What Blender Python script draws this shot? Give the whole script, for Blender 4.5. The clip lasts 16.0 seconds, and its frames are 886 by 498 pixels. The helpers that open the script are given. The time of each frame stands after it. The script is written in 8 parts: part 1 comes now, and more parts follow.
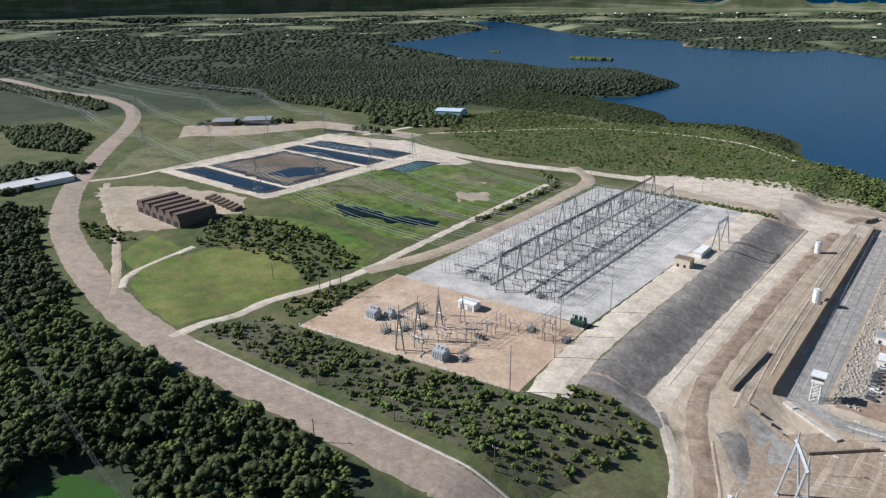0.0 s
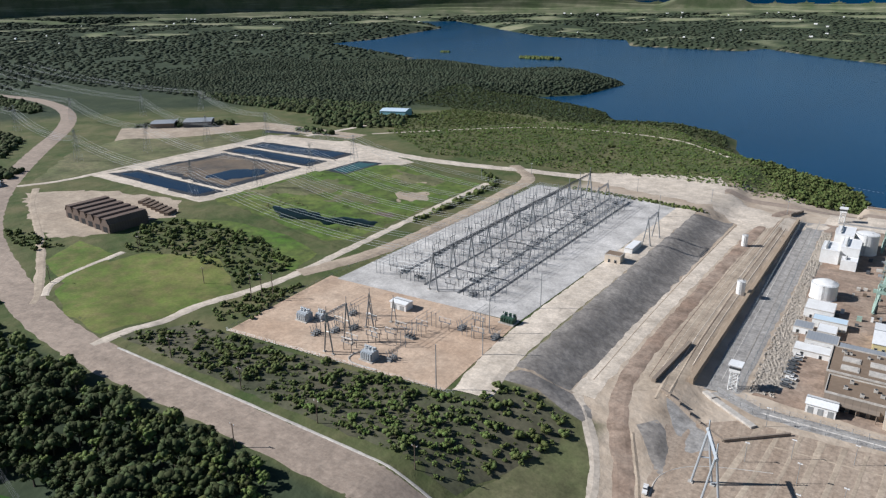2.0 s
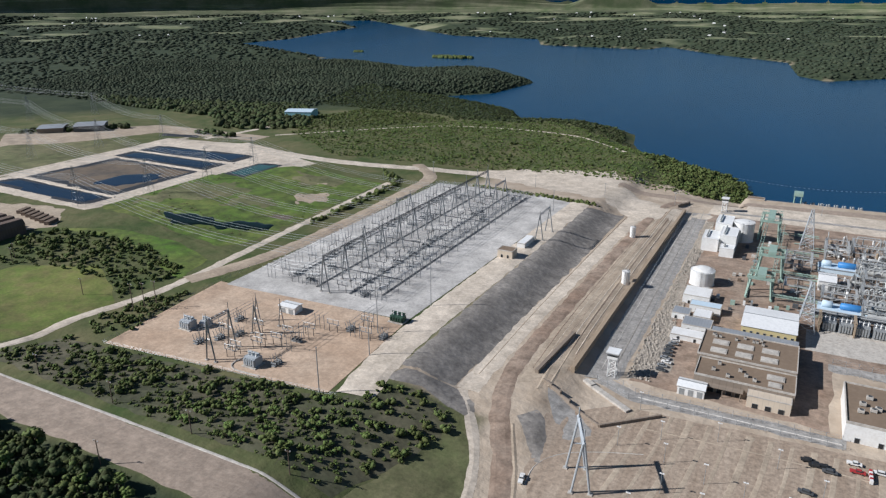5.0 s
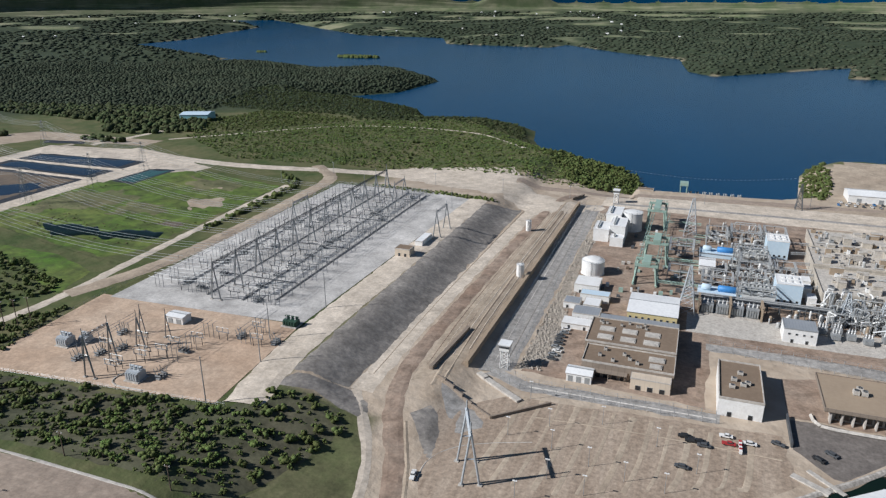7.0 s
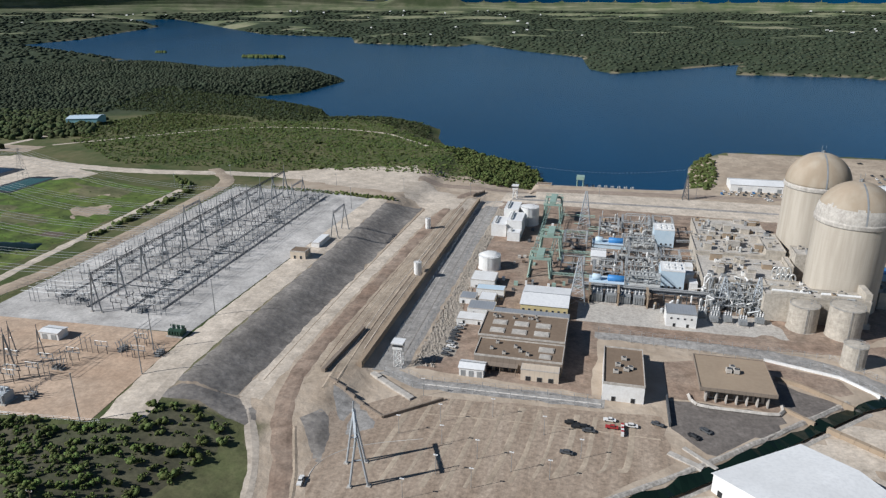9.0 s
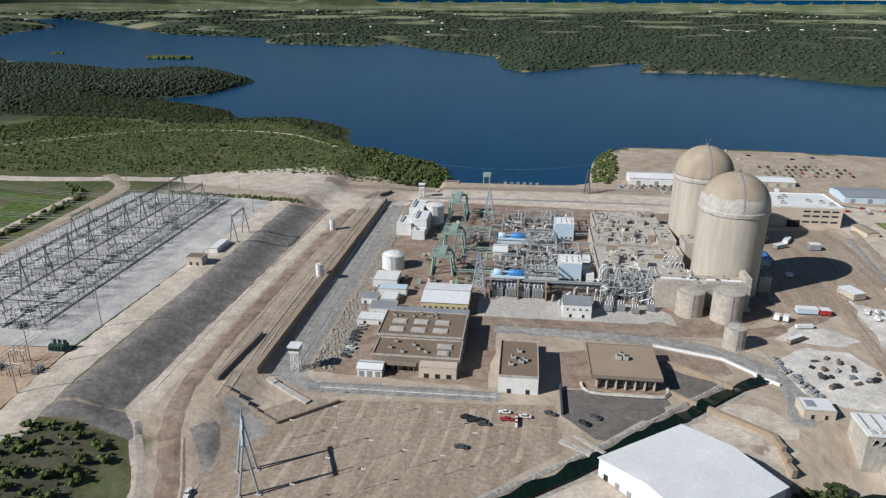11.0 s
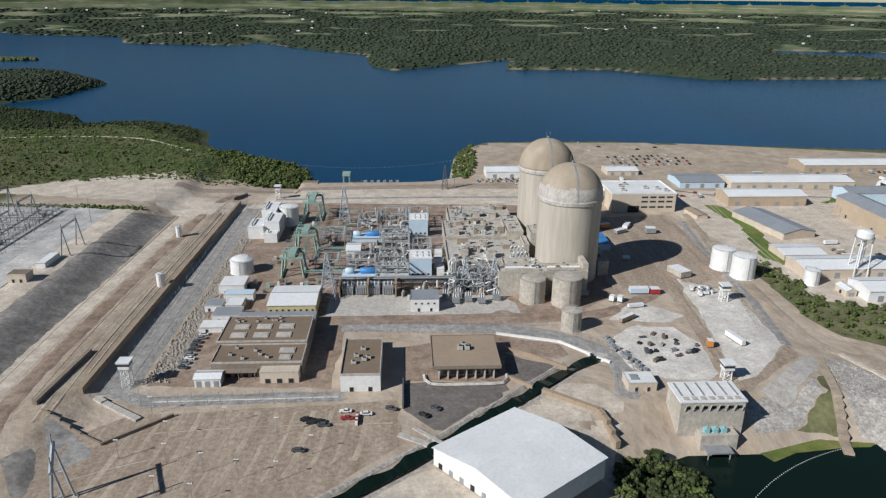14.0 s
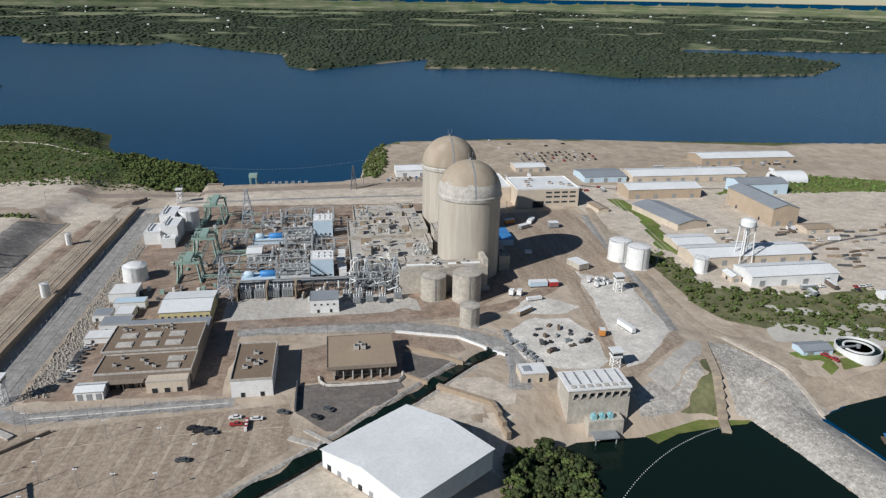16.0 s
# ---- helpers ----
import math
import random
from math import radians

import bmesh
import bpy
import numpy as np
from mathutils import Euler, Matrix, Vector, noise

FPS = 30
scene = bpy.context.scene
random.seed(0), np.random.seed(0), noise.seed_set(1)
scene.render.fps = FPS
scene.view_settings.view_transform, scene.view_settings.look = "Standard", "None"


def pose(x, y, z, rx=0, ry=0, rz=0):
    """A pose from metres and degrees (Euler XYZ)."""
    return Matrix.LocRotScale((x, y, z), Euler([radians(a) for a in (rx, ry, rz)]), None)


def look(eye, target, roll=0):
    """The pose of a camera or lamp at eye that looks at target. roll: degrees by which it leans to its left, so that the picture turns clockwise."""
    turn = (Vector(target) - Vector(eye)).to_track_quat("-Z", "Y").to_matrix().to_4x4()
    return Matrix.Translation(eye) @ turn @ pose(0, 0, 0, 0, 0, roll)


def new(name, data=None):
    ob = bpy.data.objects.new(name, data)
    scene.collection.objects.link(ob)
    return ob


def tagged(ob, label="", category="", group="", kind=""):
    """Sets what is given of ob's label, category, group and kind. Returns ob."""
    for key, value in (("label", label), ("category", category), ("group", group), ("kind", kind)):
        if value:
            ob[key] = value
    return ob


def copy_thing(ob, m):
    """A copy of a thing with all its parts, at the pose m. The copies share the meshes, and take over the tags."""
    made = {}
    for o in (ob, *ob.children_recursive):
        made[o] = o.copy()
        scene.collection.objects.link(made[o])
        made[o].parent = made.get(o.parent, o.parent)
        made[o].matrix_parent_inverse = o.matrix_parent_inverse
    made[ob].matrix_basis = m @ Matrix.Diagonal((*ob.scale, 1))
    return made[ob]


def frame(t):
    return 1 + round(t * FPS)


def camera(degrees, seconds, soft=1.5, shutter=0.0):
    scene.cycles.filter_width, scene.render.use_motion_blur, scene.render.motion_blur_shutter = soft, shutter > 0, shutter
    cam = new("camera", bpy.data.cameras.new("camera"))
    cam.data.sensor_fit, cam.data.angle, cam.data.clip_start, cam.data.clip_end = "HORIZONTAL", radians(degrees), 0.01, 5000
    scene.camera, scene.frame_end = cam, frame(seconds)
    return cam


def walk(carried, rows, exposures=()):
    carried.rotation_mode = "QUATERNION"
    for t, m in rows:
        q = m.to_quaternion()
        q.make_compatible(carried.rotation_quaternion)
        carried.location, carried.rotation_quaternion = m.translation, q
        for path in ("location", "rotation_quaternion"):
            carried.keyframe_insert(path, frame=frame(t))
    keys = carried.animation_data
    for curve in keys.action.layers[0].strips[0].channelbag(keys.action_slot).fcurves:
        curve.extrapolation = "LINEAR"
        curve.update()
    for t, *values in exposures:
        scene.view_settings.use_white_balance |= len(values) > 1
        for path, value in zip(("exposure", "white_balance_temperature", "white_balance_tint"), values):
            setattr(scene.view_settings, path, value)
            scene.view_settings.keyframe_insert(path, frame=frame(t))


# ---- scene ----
cam = camera(65.20, 16.0, 1.3)
ROWS = [
    (0.0, -0.00, 0.00, 182.51, 70.212, 0.551, 37.350),
    (0.5, 3.41, 2.47, 182.46, 70.195, 0.556, 36.402),
    (1.0, 6.91, 4.59, 182.51, 70.182, 0.519, 35.443),
    (1.5, 10.15, 6.56, 182.58, 70.183, 0.467, 34.471),
    (2.0, 13.45, 8.64, 182.58, 70.168, 0.459, 33.728),
    (2.5, 16.57, 10.68, 182.53, 70.159, 0.462, 33.123),
    (3.0, 19.78, 12.41, 182.59, 70.158, 0.445, 32.518),
    (3.5, 22.78, 14.27, 182.62, 70.141, 0.436, 31.694),
    (4.0, 25.95, 16.11, 182.60, 70.113, 0.378, 30.542),
    (6.5, 42.24, 23.69, 182.32, 70.031, 0.198, 21.820),
    (7.0, 45.69, 25.05, 182.22, 70.000, 0.197, 20.135),
    (7.5, 49.17, 26.59, 181.94, 69.982, 0.118, 18.183),
    (8.0, 52.83, 27.85, 181.80, 69.965, 0.035, 16.479),
    (8.5, 56.81, 29.13, 181.72, 69.946, 0.006, 14.839),
    (9.0, 60.67, 30.31, 181.50, 69.939, -0.021, 13.193),
    (11.5, 80.24, 33.51, 180.98, 69.931, -0.297, 5.126),
    (12.0, 84.32, 33.78, 180.89, 69.917, -0.335, 3.470),
    (12.5, 88.69, 33.97, 180.77, 69.907, -0.408, 1.678),
    (13.0, 93.15, 34.18, 180.73, 69.924, -0.452, 0.068),
    (13.5, 97.49, 34.00, 180.68, 69.912, -0.520, -1.508),
    (14.0, 101.84, 33.81, 180.60, 69.905, -0.550, -2.971),
    (14.5, 106.67, 33.48, 180.63, 69.904, -0.620, -4.572),
    (15.0, 111.77, 32.95, 180.49, 69.912, -0.715, -6.253),
    (15.5, 116.42, 32.32, 180.36, 69.927, -0.807, -7.742),
    (16.0, 121.10, 31.60, 180.15, 69.944, -0.874, -8.953),
]
walk(cam, [(t, pose(x, y, z, rx, ry, rz)) for t, x, y, z, rx, ry, rz in ROWS], exposures=[(0.0, 0.33, 6150, 10), (4.0, 0.17, 6150, 10), (8.0, 0.05, 6200, 9), (16.0, -0.10, 6200, 8)])

# ---------------------------------------------------------------- world and light
SHADOW = Vector((0.855, 0.52, 0)).normalized()
SUN_UP = radians(35)
world = bpy.data.worlds.new("world")
scene.world = world
world.use_nodes = True
wn = world.node_tree
sky = wn.nodes.new("ShaderNodeTexSky")
sky.sky_type, sky.sun_disc = "NISHITA", False
sky.sun_elevation, sky.sun_rotation = SUN_UP, math.atan2(-SHADOW.x, -SHADOW.y)
sky.air_density, sky.dust_density, sky.ozone_density = 1.0, 0.0, 4.0
wn.links.new(sky.outputs[0], wn.nodes["Background"].inputs[0])
wn.nodes["Background"].inputs[1].default_value = 0.052
sun = new("sun", bpy.data.lights.new("sun", "SUN"))
sun.data.energy, sun.data.angle, sun.data.color = 5.5, radians(0.6), (1.0, 0.975, 0.955)
sun.matrix_world = look((0, 0, 0), Vector((SHADOW.x * math.cos(SUN_UP), SHADOW.y * math.cos(SUN_UP), -math.sin(SUN_UP))))
scene.view_settings.exposure = 0.0

rng = random.Random(7)
LAKE_Z = -13.0
MID = (60.0, 20.0)  # middle of the flight, round which the land is laid out
EYE_Z = 181.0


# ---------------------------------------------------------------- materials
def muted(c, k):
    g_ = 0.3 * c[0] + 0.55 * c[1] + 0.15 * c[2]
    return tuple(g_ + (v - g_) * k for v in c)


def material(name, colour, colour2=None, scale=1.0, rough=0.85, metal=0.0, bump=0.0, detail=None, detail_scale=12.0, detail_mix=0.35, vary=0.0, island=0.0, spec=0.3, stretch=(1, 1, 1), mute=0.9, blotch=0.0):
    """Two scales of noise between two colours, a third fine one, bump, and variation per object or per island."""
    m = bpy.data.materials.new(name)
    m.use_nodes = True
    nt = m.node_tree
    n, l = nt.nodes, nt.links
    b = n["Principled BSDF"]
    b.inputs["Roughness"].default_value, b.inputs["Metallic"].default_value = rough, metal
    b.inputs["Specular IOR Level"].default_value = spec
    co = n.new("ShaderNodeTexCoord")
    mp = n.new("ShaderNodeMapping")
    mp.inputs["Scale"].default_value = stretch
    geo = n.new("ShaderNodeNewGeometry")
    l.new(geo.outputs["Position"], mp.inputs["Vector"])
    colour2 = colour2 or tuple(c * 0.82 for c in colour)
    colour, colour2 = muted(colour, mute), muted(colour2, mute)
    detail = muted(detail, mute) if detail else None
    no = n.new("ShaderNodeTexNoise")
    no.inputs["Scale"].default_value, no.inputs["Detail"].default_value, no.inputs["Roughness"].default_value = scale, 6, 0.62
    l.new(mp.outputs[0], no.inputs["Vector"])
    ramp = n.new("ShaderNodeValToRGB")
    ramp.color_ramp.elements[0].position, ramp.color_ramp.elements[1].position = 0.34, 0.66
    ramp.color_ramp.elements[0].color, ramp.color_ramp.elements[1].color = (*colour, 1), (*colour2, 1)
    l.new(no.outputs["Fac"], ramp.inputs[0])
    out = ramp.outputs[0]
    if detail:
        n2 = n.new("ShaderNodeTexNoise")
        n2.inputs["Scale"].default_value, n2.inputs["Detail"].default_value = scale * detail_scale, 4
        l.new(mp.outputs[0], n2.inputs["Vector"])
        r2 = n.new("ShaderNodeMapRange")
        r2.inputs[1].default_value, r2.inputs[2].default_value, r2.inputs[3].default_value, r2.inputs[4].default_value = 0.42, 0.68, 0, detail_mix
        l.new(n2.outputs["Fac"], r2.inputs[0])
        mx = n.new("ShaderNodeMix")
        mx.data_type = "RGBA"
        mx.inputs[7].default_value = (*detail, 1)
        l.new(r2.outputs[0], mx.inputs[0]), l.new(out, mx.inputs[6])
        out = mx.outputs[2]
    if blotch:
        n4 = n.new("ShaderNodeTexNoise")
        n4.inputs["Scale"].default_value, n4.inputs["Detail"].default_value, n4.inputs["Roughness"].default_value = scale * 3.3, 9, 0.7
        l.new(geo.outputs["Position"], n4.inputs["Vector"])
        r5 = n.new("ShaderNodeMapRange")
        r5.inputs[1].default_value, r5.inputs[2].default_value, r5.inputs[3].default_value, r5.inputs[4].default_value = 0.3, 0.7, 1 - blotch, 1 + blotch * 0.8
        h5 = n.new("ShaderNodeHueSaturation")
        n5 = n.new("ShaderNodeTexNoise")
        n5.inputs["Scale"].default_value, n5.inputs["Detail"].default_value, n5.inputs["Roughness"].default_value = 0.55, 5, 0.75
        l.new(geo.outputs["Position"], n5.inputs["Vector"])
        r6 = n.new("ShaderNodeMapRange")
        r6.inputs[1].default_value, r6.inputs[2].default_value, r6.inputs[3].default_value, r6.inputs[4].default_value = 0.3, 0.7, 0.76, 1.2
        mu = n.new("ShaderNodeMath")
        mu.operation = "MULTIPLY"
        l.new(n5.outputs["Fac"], r6.inputs[0]), l.new(r6.outputs[0], mu.inputs[0]), l.new(r5.outputs[0], mu.inputs[1])
        l.new(n4.outputs["Fac"], r5.inputs[0]), l.new(mu.outputs[0], h5.inputs["Value"]), l.new(out, h5.inputs["Color"])
        out = h5.outputs[0]
    if vary or island:
        src = n.new("ShaderNodeObjectInfo").outputs["Random"] if vary else geo.outputs["Random Per Island"]
        amount = vary or island
        hs = n.new("ShaderNodeHueSaturation")
        r3 = n.new("ShaderNodeMapRange")
        r3.inputs[3].default_value, r3.inputs[4].default_value = 1 - amount, 1 + amount
        r4 = n.new("ShaderNodeMapRange")
        r4.inputs[3].default_value, r4.inputs[4].default_value = 0.5 - amount * 0.07, 0.5 + amount * 0.05
        l.new(src, r3.inputs[0]), l.new(src, r4.inputs[0])
        l.new(r3.outputs[0], hs.inputs["Value"]), l.new(r4.outputs[0], hs.inputs["Hue"]), l.new(out, hs.inputs["Color"])
        out = hs.outputs[0]
    l.new(out, b.inputs["Base Color"])
    if bump:
        bp = n.new("ShaderNodeBump")
        bp.inputs["Strength"].default_value, bp.inputs["Distance"].default_value = bump, 0.3
        n3 = n.new("ShaderNodeTexNoise")
        n3.inputs["Scale"].default_value, n3.inputs["Detail"].default_value = scale * 9, 5
        l.new(mp.outputs[0], n3.inputs["Vector"]), l.new(n3.outputs["Fac"], bp.inputs["Height"]), l.new(bp.outputs[0], b.inputs["Normal"])
    return m


def add_lines(m, width, gap, along, dark=0.75):
    """Regular seams (panels, lanes) on a material, by world position."""
    n, l = m.node_tree.nodes, m.node_tree.links
    b = n["Principled BSDF"]
    old = b.inputs["Base Color"].links[0].from_socket
    geo = n.new("ShaderNodeNewGeometry")
    sep = n.new("ShaderNodeSeparateXYZ")
    l.new(geo.outputs["Position"], sep.inputs[0])
    md = n.new("ShaderNodeMath")
    md.operation = "PINGPONG"
    md.inputs[1].default_value = gap / 2
    l.new(sep.outputs[along], md.inputs[0])
    lt = n.new("ShaderNodeMath")
    lt.operation = "LESS_THAN"
    lt.inputs[1].default_value = width / 2
    l.new(md.outputs[0], lt.inputs[0])
    mx = n.new("ShaderNodeMix")
    mx.data_type, mx.blend_type = "RGBA", "MULTIPLY"
    mx.inputs[7].default_value = (dark, dark, dark, 1)
    l.new(lt.outputs[0], mx.inputs[0]), l.new(old, mx.inputs[6]), l.new(mx.outputs[2], b.inputs["Base Color"])
    return m


M = {}
M["concrete"] = material("concrete", (0.49, 0.435, 0.355), (0.405, 0.355, 0.285), 0.06, 0.9, bump=0.2, detail=(0.31, 0.275, 0.23), detail_scale=9, stretch=(1, 1, 0.3), blotch=0.2)
M["dome_concrete"] = material("dome_concrete", (0.36, 0.28, 0.195), (0.30, 0.235, 0.16), 0.07, 0.92, bump=0.15, detail=(0.44, 0.385, 0.30), detail_scale=1.6, detail_mix=0.5, stretch=(1, 1, 0.5))
M["shell_concrete"] = material("shell_concrete", (0.47, 0.415, 0.335), (0.395, 0.345, 0.275), 0.11, 0.9, bump=0.15, detail=(0.335, 0.285, 0.22), detail_scale=4, detail_mix=0.45, stretch=(1, 1, 0.07))
M["pale_concrete"] = material("pale_concrete", (0.50, 0.46, 0.40), (0.42, 0.38, 0.33), 0.08, 0.9, bump=0.2, detail=(0.30, 0.265, 0.22), blotch=0.2)
M["gravel"] = material("gravel", (0.66, 0.61, 0.535), (0.56, 0.51, 0.44), 0.03, 0.95, bump=0.4, detail=(0.45, 0.41, 0.36), detail_scale=40, detail_mix=0.5, blotch=0.3)
M["yard_gravel"] = material("yard_gravel", (0.53, 0.50, 0.46), (0.42, 0.395, 0.36), 0.02, 0.95, bump=0.4, detail=(0.36, 0.345, 0.33), detail_scale=60, detail_mix=0.5, blotch=0.36)
M["sand"] = material("sand", (0.43, 0.345, 0.25), (0.345, 0.268, 0.19), 0.022, 0.95, bump=0.3, detail=(0.33, 0.255, 0.18), detail_scale=14, detail_mix=0.5, blotch=0.3)
M["pale_dirt"] = material("pale_dirt", (0.60, 0.51, 0.405), (0.50, 0.42, 0.325), 0.03, 0.95, bump=0.3, detail=(0.40, 0.32, 0.235), detail_scale=12, blotch=0.3)
M["red_dirt"] = material("red_dirt", (0.26, 0.175, 0.12), (0.33, 0.25, 0.185), 0.035, 0.95, bump=0.3, detail=(0.22, 0.145, 0.10), detail_scale=12, blotch=0.45)
M["lot_dirt"] = material("lot_dirt", (0.275, 0.202, 0.140), (0.41, 0.32, 0.235), 0.13, 0.95, bump=0.25, detail=(0.28, 0.20, 0.14), detail_scale=5, stretch=(1, 0.12, 1), blotch=0.35)
M["road"] = material("road", (0.33, 0.253, 0.190), (0.27, 0.206, 0.154), 0.05, 0.9, bump=0.15, detail=(0.35, 0.285, 0.22), detail_scale=20, stretch=(0.2, 1, 1), blotch=0.25)
M["asphalt"] = material("asphalt", (0.17, 0.145, 0.125), (0.135, 0.115, 0.10), 0.06, 0.9, bump=0.15, detail=(0.22, 0.195, 0.17), detail_scale=10, blotch=0.3)
M["dark_bank"] = material("dark_bank", (0.225, 0.20, 0.172), (0.30, 0.268, 0.23), 0.04, 0.95, bump=0.4, detail=(0.15, 0.135, 0.127), detail_scale=10, detail_mix=0.6, blotch=0.42)
M["grey_strip"] = material("grey_strip", (0.37, 0.345, 0.31), (0.27, 0.25, 0.225), 0.06, 0.92, bump=0.3, detail=(0.23, 0.22, 0.21), detail_scale=12, stretch=(1, 0.15, 1), blotch=0.4)
M["riprap"] = material("riprap", (0.42, 0.365, 0.295), (0.29, 0.25, 0.20), 0.3, 0.95, bump=0.6, detail=(0.2, 0.18, 0.16), detail_scale=3, detail_mix=0.5)
M["brown_pad"] = material("brown_pad", (0.44, 0.30, 0.195), (0.50, 0.37, 0.26), 0.025, 0.95, bump=0.3, detail=(0.36, 0.24, 0.155), detail_scale=14, blotch=0.28)
M["pale_riprap"] = material("pale_riprap", (0.50, 0.455, 0.395), (0.36, 0.325, 0.28), 0.15, 0.95, bump=0.6, detail=(0.22, 0.195, 0.165), detail_scale=6, detail_mix=0.5, blotch=0.45)
M["lawn"] = material("lawn", (0.085, 0.155, 0.020), (0.150, 0.165, 0.042), 0.012, 0.95, bump=0.5, detail=(0.19, 0.155, 0.065), detail_scale=9, detail_mix=0.6, blotch=0.42, mute=1.0)
M["bright_grass"] = material("bright_grass", (0.078, 0.155, 0.018), (0.135, 0.155, 0.040), 0.02, 0.95, bump=0.4, detail=(0.055, 0.075, 0.022), detail_scale=6, detail_mix=0.8, blotch=0.5, mute=1.0)
M["dry_grass"] = material("dry_grass", (0.115, 0.125, 0.045), (0.175, 0.155, 0.075), 0.02, 0.95, bump=0.4, detail=(0.075, 0.095, 0.03), detail_scale=14, blotch=0.5)
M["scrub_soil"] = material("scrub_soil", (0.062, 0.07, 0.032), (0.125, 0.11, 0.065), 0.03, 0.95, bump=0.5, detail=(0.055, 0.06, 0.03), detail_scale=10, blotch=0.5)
M["white_roof"] = material("white_roof", (0.74, 0.735, 0.715), (0.64, 0.635, 0.615), 0.05, 0.6, detail=(0.52, 0.52, 0.51), detail_scale=14, detail_mix=0.4)
M["white_paint"] = material("white_paint", (0.76, 0.75, 0.72), (0.66, 0.645, 0.61), 0.2, 0.5, detail=(0.55, 0.51, 0.45), detail_scale=6)
M["cream_wall"] = add_lines(material("cream_wall", (0.58, 0.48, 0.36), (0.50, 0.41, 0.31), 0.12, 0.7), 0.25, 2.4, 0, 0.88)
M["tan_wall"] = add_lines(material("tan_wall", (0.45, 0.345, 0.235), (0.39, 0.295, 0.20), 0.12, 0.8), 0.3, 3.0, 0, 0.85)
M["brown_roof"] = material("brown_roof", (0.205, 0.145, 0.095), (0.165, 0.115, 0.076), 0.05, 0.92, bump=0.2, detail=(0.26, 0.19, 0.13), detail_scale=10)
M["tan_roof"] = material("tan_roof", (0.335, 0.25, 0.165), (0.285, 0.21, 0.14), 0.05, 0.92, bump=0.2, detail=(0.37, 0.29, 0.20), detail_scale=10)
M["brown_wall"] = add_lines(material("brown_wall", (0.255, 0.20, 0.15), (0.21, 0.165, 0.125), 0.1, 0.85), 0.3, 3.2, 0, 0.8)
M["grey_metal_roof"] = add_lines(material("grey_metal_roof", (0.33, 0.345, 0.36), (0.28, 0.295, 0.31), 0.08, 0.5, metal=0.2), 0.2, 1.6, 0, 0.85)
M["yellow_wall"] = material("yellow_wall", (0.60, 0.49, 0.23), (0.53, 0.43, 0.20), 0.2, 0.75)
M["steel"] = material("steel", (0.36, 0.37, 0.37), (0.28, 0.29, 0.29), 0.4, 0.5, metal=0.35)
M["dark_steel"] = material("dark_steel", (0.115, 0.12, 0.125), (0.085, 0.09, 0.095), 0.4, 0.6, metal=0.3)
M["tower_steel"] = material("tower_steel", (0.43, 0.46, 0.48), (0.36, 0.385, 0.40), 0.3, 0.5, metal=0.2)
M["mint"] = material("mint", (0.29, 0.41, 0.335), (0.24, 0.345, 0.285), 0.3, 0.6, detail=(0.20, 0.24, 0.20), detail_scale=5)
M["blue_paint"] = material("blue_paint", (0.035, 0.22, 0.52), (0.03, 0.17, 0.42), 0.3, 0.45)
M["pale_blue"] = material("pale_blue", (0.48, 0.60, 0.68), (0.42, 0.54, 0.62), 0.2, 0.55, detail=(0.60, 0.66, 0.69), detail_scale=4)
M["teal"] = material("teal", (0.25, 0.50, 0.52), (0.22, 0.44, 0.47), 0.1, 0.5)
M["pipe"] = material("pipe", (0.55, 0.55, 0.52), (0.42, 0.42, 0.40), 0.5, 0.45, metal=0.3, detail=(0.30, 0.28, 0.25), detail_scale=4)
M["rust_roof"] = add_lines(material("rust_roof", (0.15, 0.105, 0.08), (0.12, 0.083, 0.062), 0.1, 0.8), 0.3, 2.2, 1, 0.75)
M["dark"] = material("dark", (0.02, 0.02, 0.022), (0.03, 0.03, 0.03), 0.5, 0.6)
M["glass_dark"] = material("glass_dark", (0.025, 0.03, 0.035), (0.04, 0.045, 0.05), 0.4, 0.15, spec=0.6)
M["green_dark"] = material("green_dark", (0.035, 0.085, 0.055), (0.03, 0.065, 0.045), 0.4, 0.5)
M["red_paint"] = material("red_paint", (0.42, 0.03, 0.03), (0.33, 0.025, 0.025), 0.4, 0.35)
M["orange"] = material("orange", (0.62, 0.24, 0.03), (0.5, 0.18, 0.03), 0.4, 0.5)
M["wood"] = material("wood", (0.16, 0.115, 0.08), (0.12, 0.085, 0.06), 0.5, 0.9)
M["liner"] = material("liner", (0.022, 0.024, 0.028), (0.035, 0.037, 0.04), 0.08, 0.55, detail=(0.08, 0.075, 0.07), detail_scale=8)
M["mud"] = material("mud", (0.155, 0.11, 0.07), (0.085, 0.072, 0.06), 0.05, 0.9, bump=0.4, detail=(0.21, 0.165, 0.11), detail_scale=6, stretch=(1, 0.5, 1))
M["bark"] = material("bark", (0.13, 0.10, 0.075), (0.09, 0.07, 0.05), 1.0, 0.95)
M["leaf_dark"] = material("leaf_dark", (0.040, 0.056, 0.018), (0.072, 0.086, 0.028), 0.25, 0.85, bump=0.6, detail=(0.016, 0.028, 0.008), detail_scale=5, detail_mix=0.7, island=0.4, spec=0.15)
M["leaf_mid"] = material("leaf_mid", (0.074, 0.102, 0.023), (0.118, 0.136, 0.037), 0.25, 0.85, bump=0.6, detail=(0.032, 0.050, 0.012), detail_scale=5, detail_mix=0.7, island=0.35, spec=0.15)
M["leaf_bright"] = material("leaf_bright", (0.092, 0.145, 0.028), (0.135, 0.172, 0.042), 0.25, 0.85, bump=0.6, detail=(0.045, 0.075, 0.016), detail_scale=5, detail_mix=0.6, island=0.35, spec=0.15)
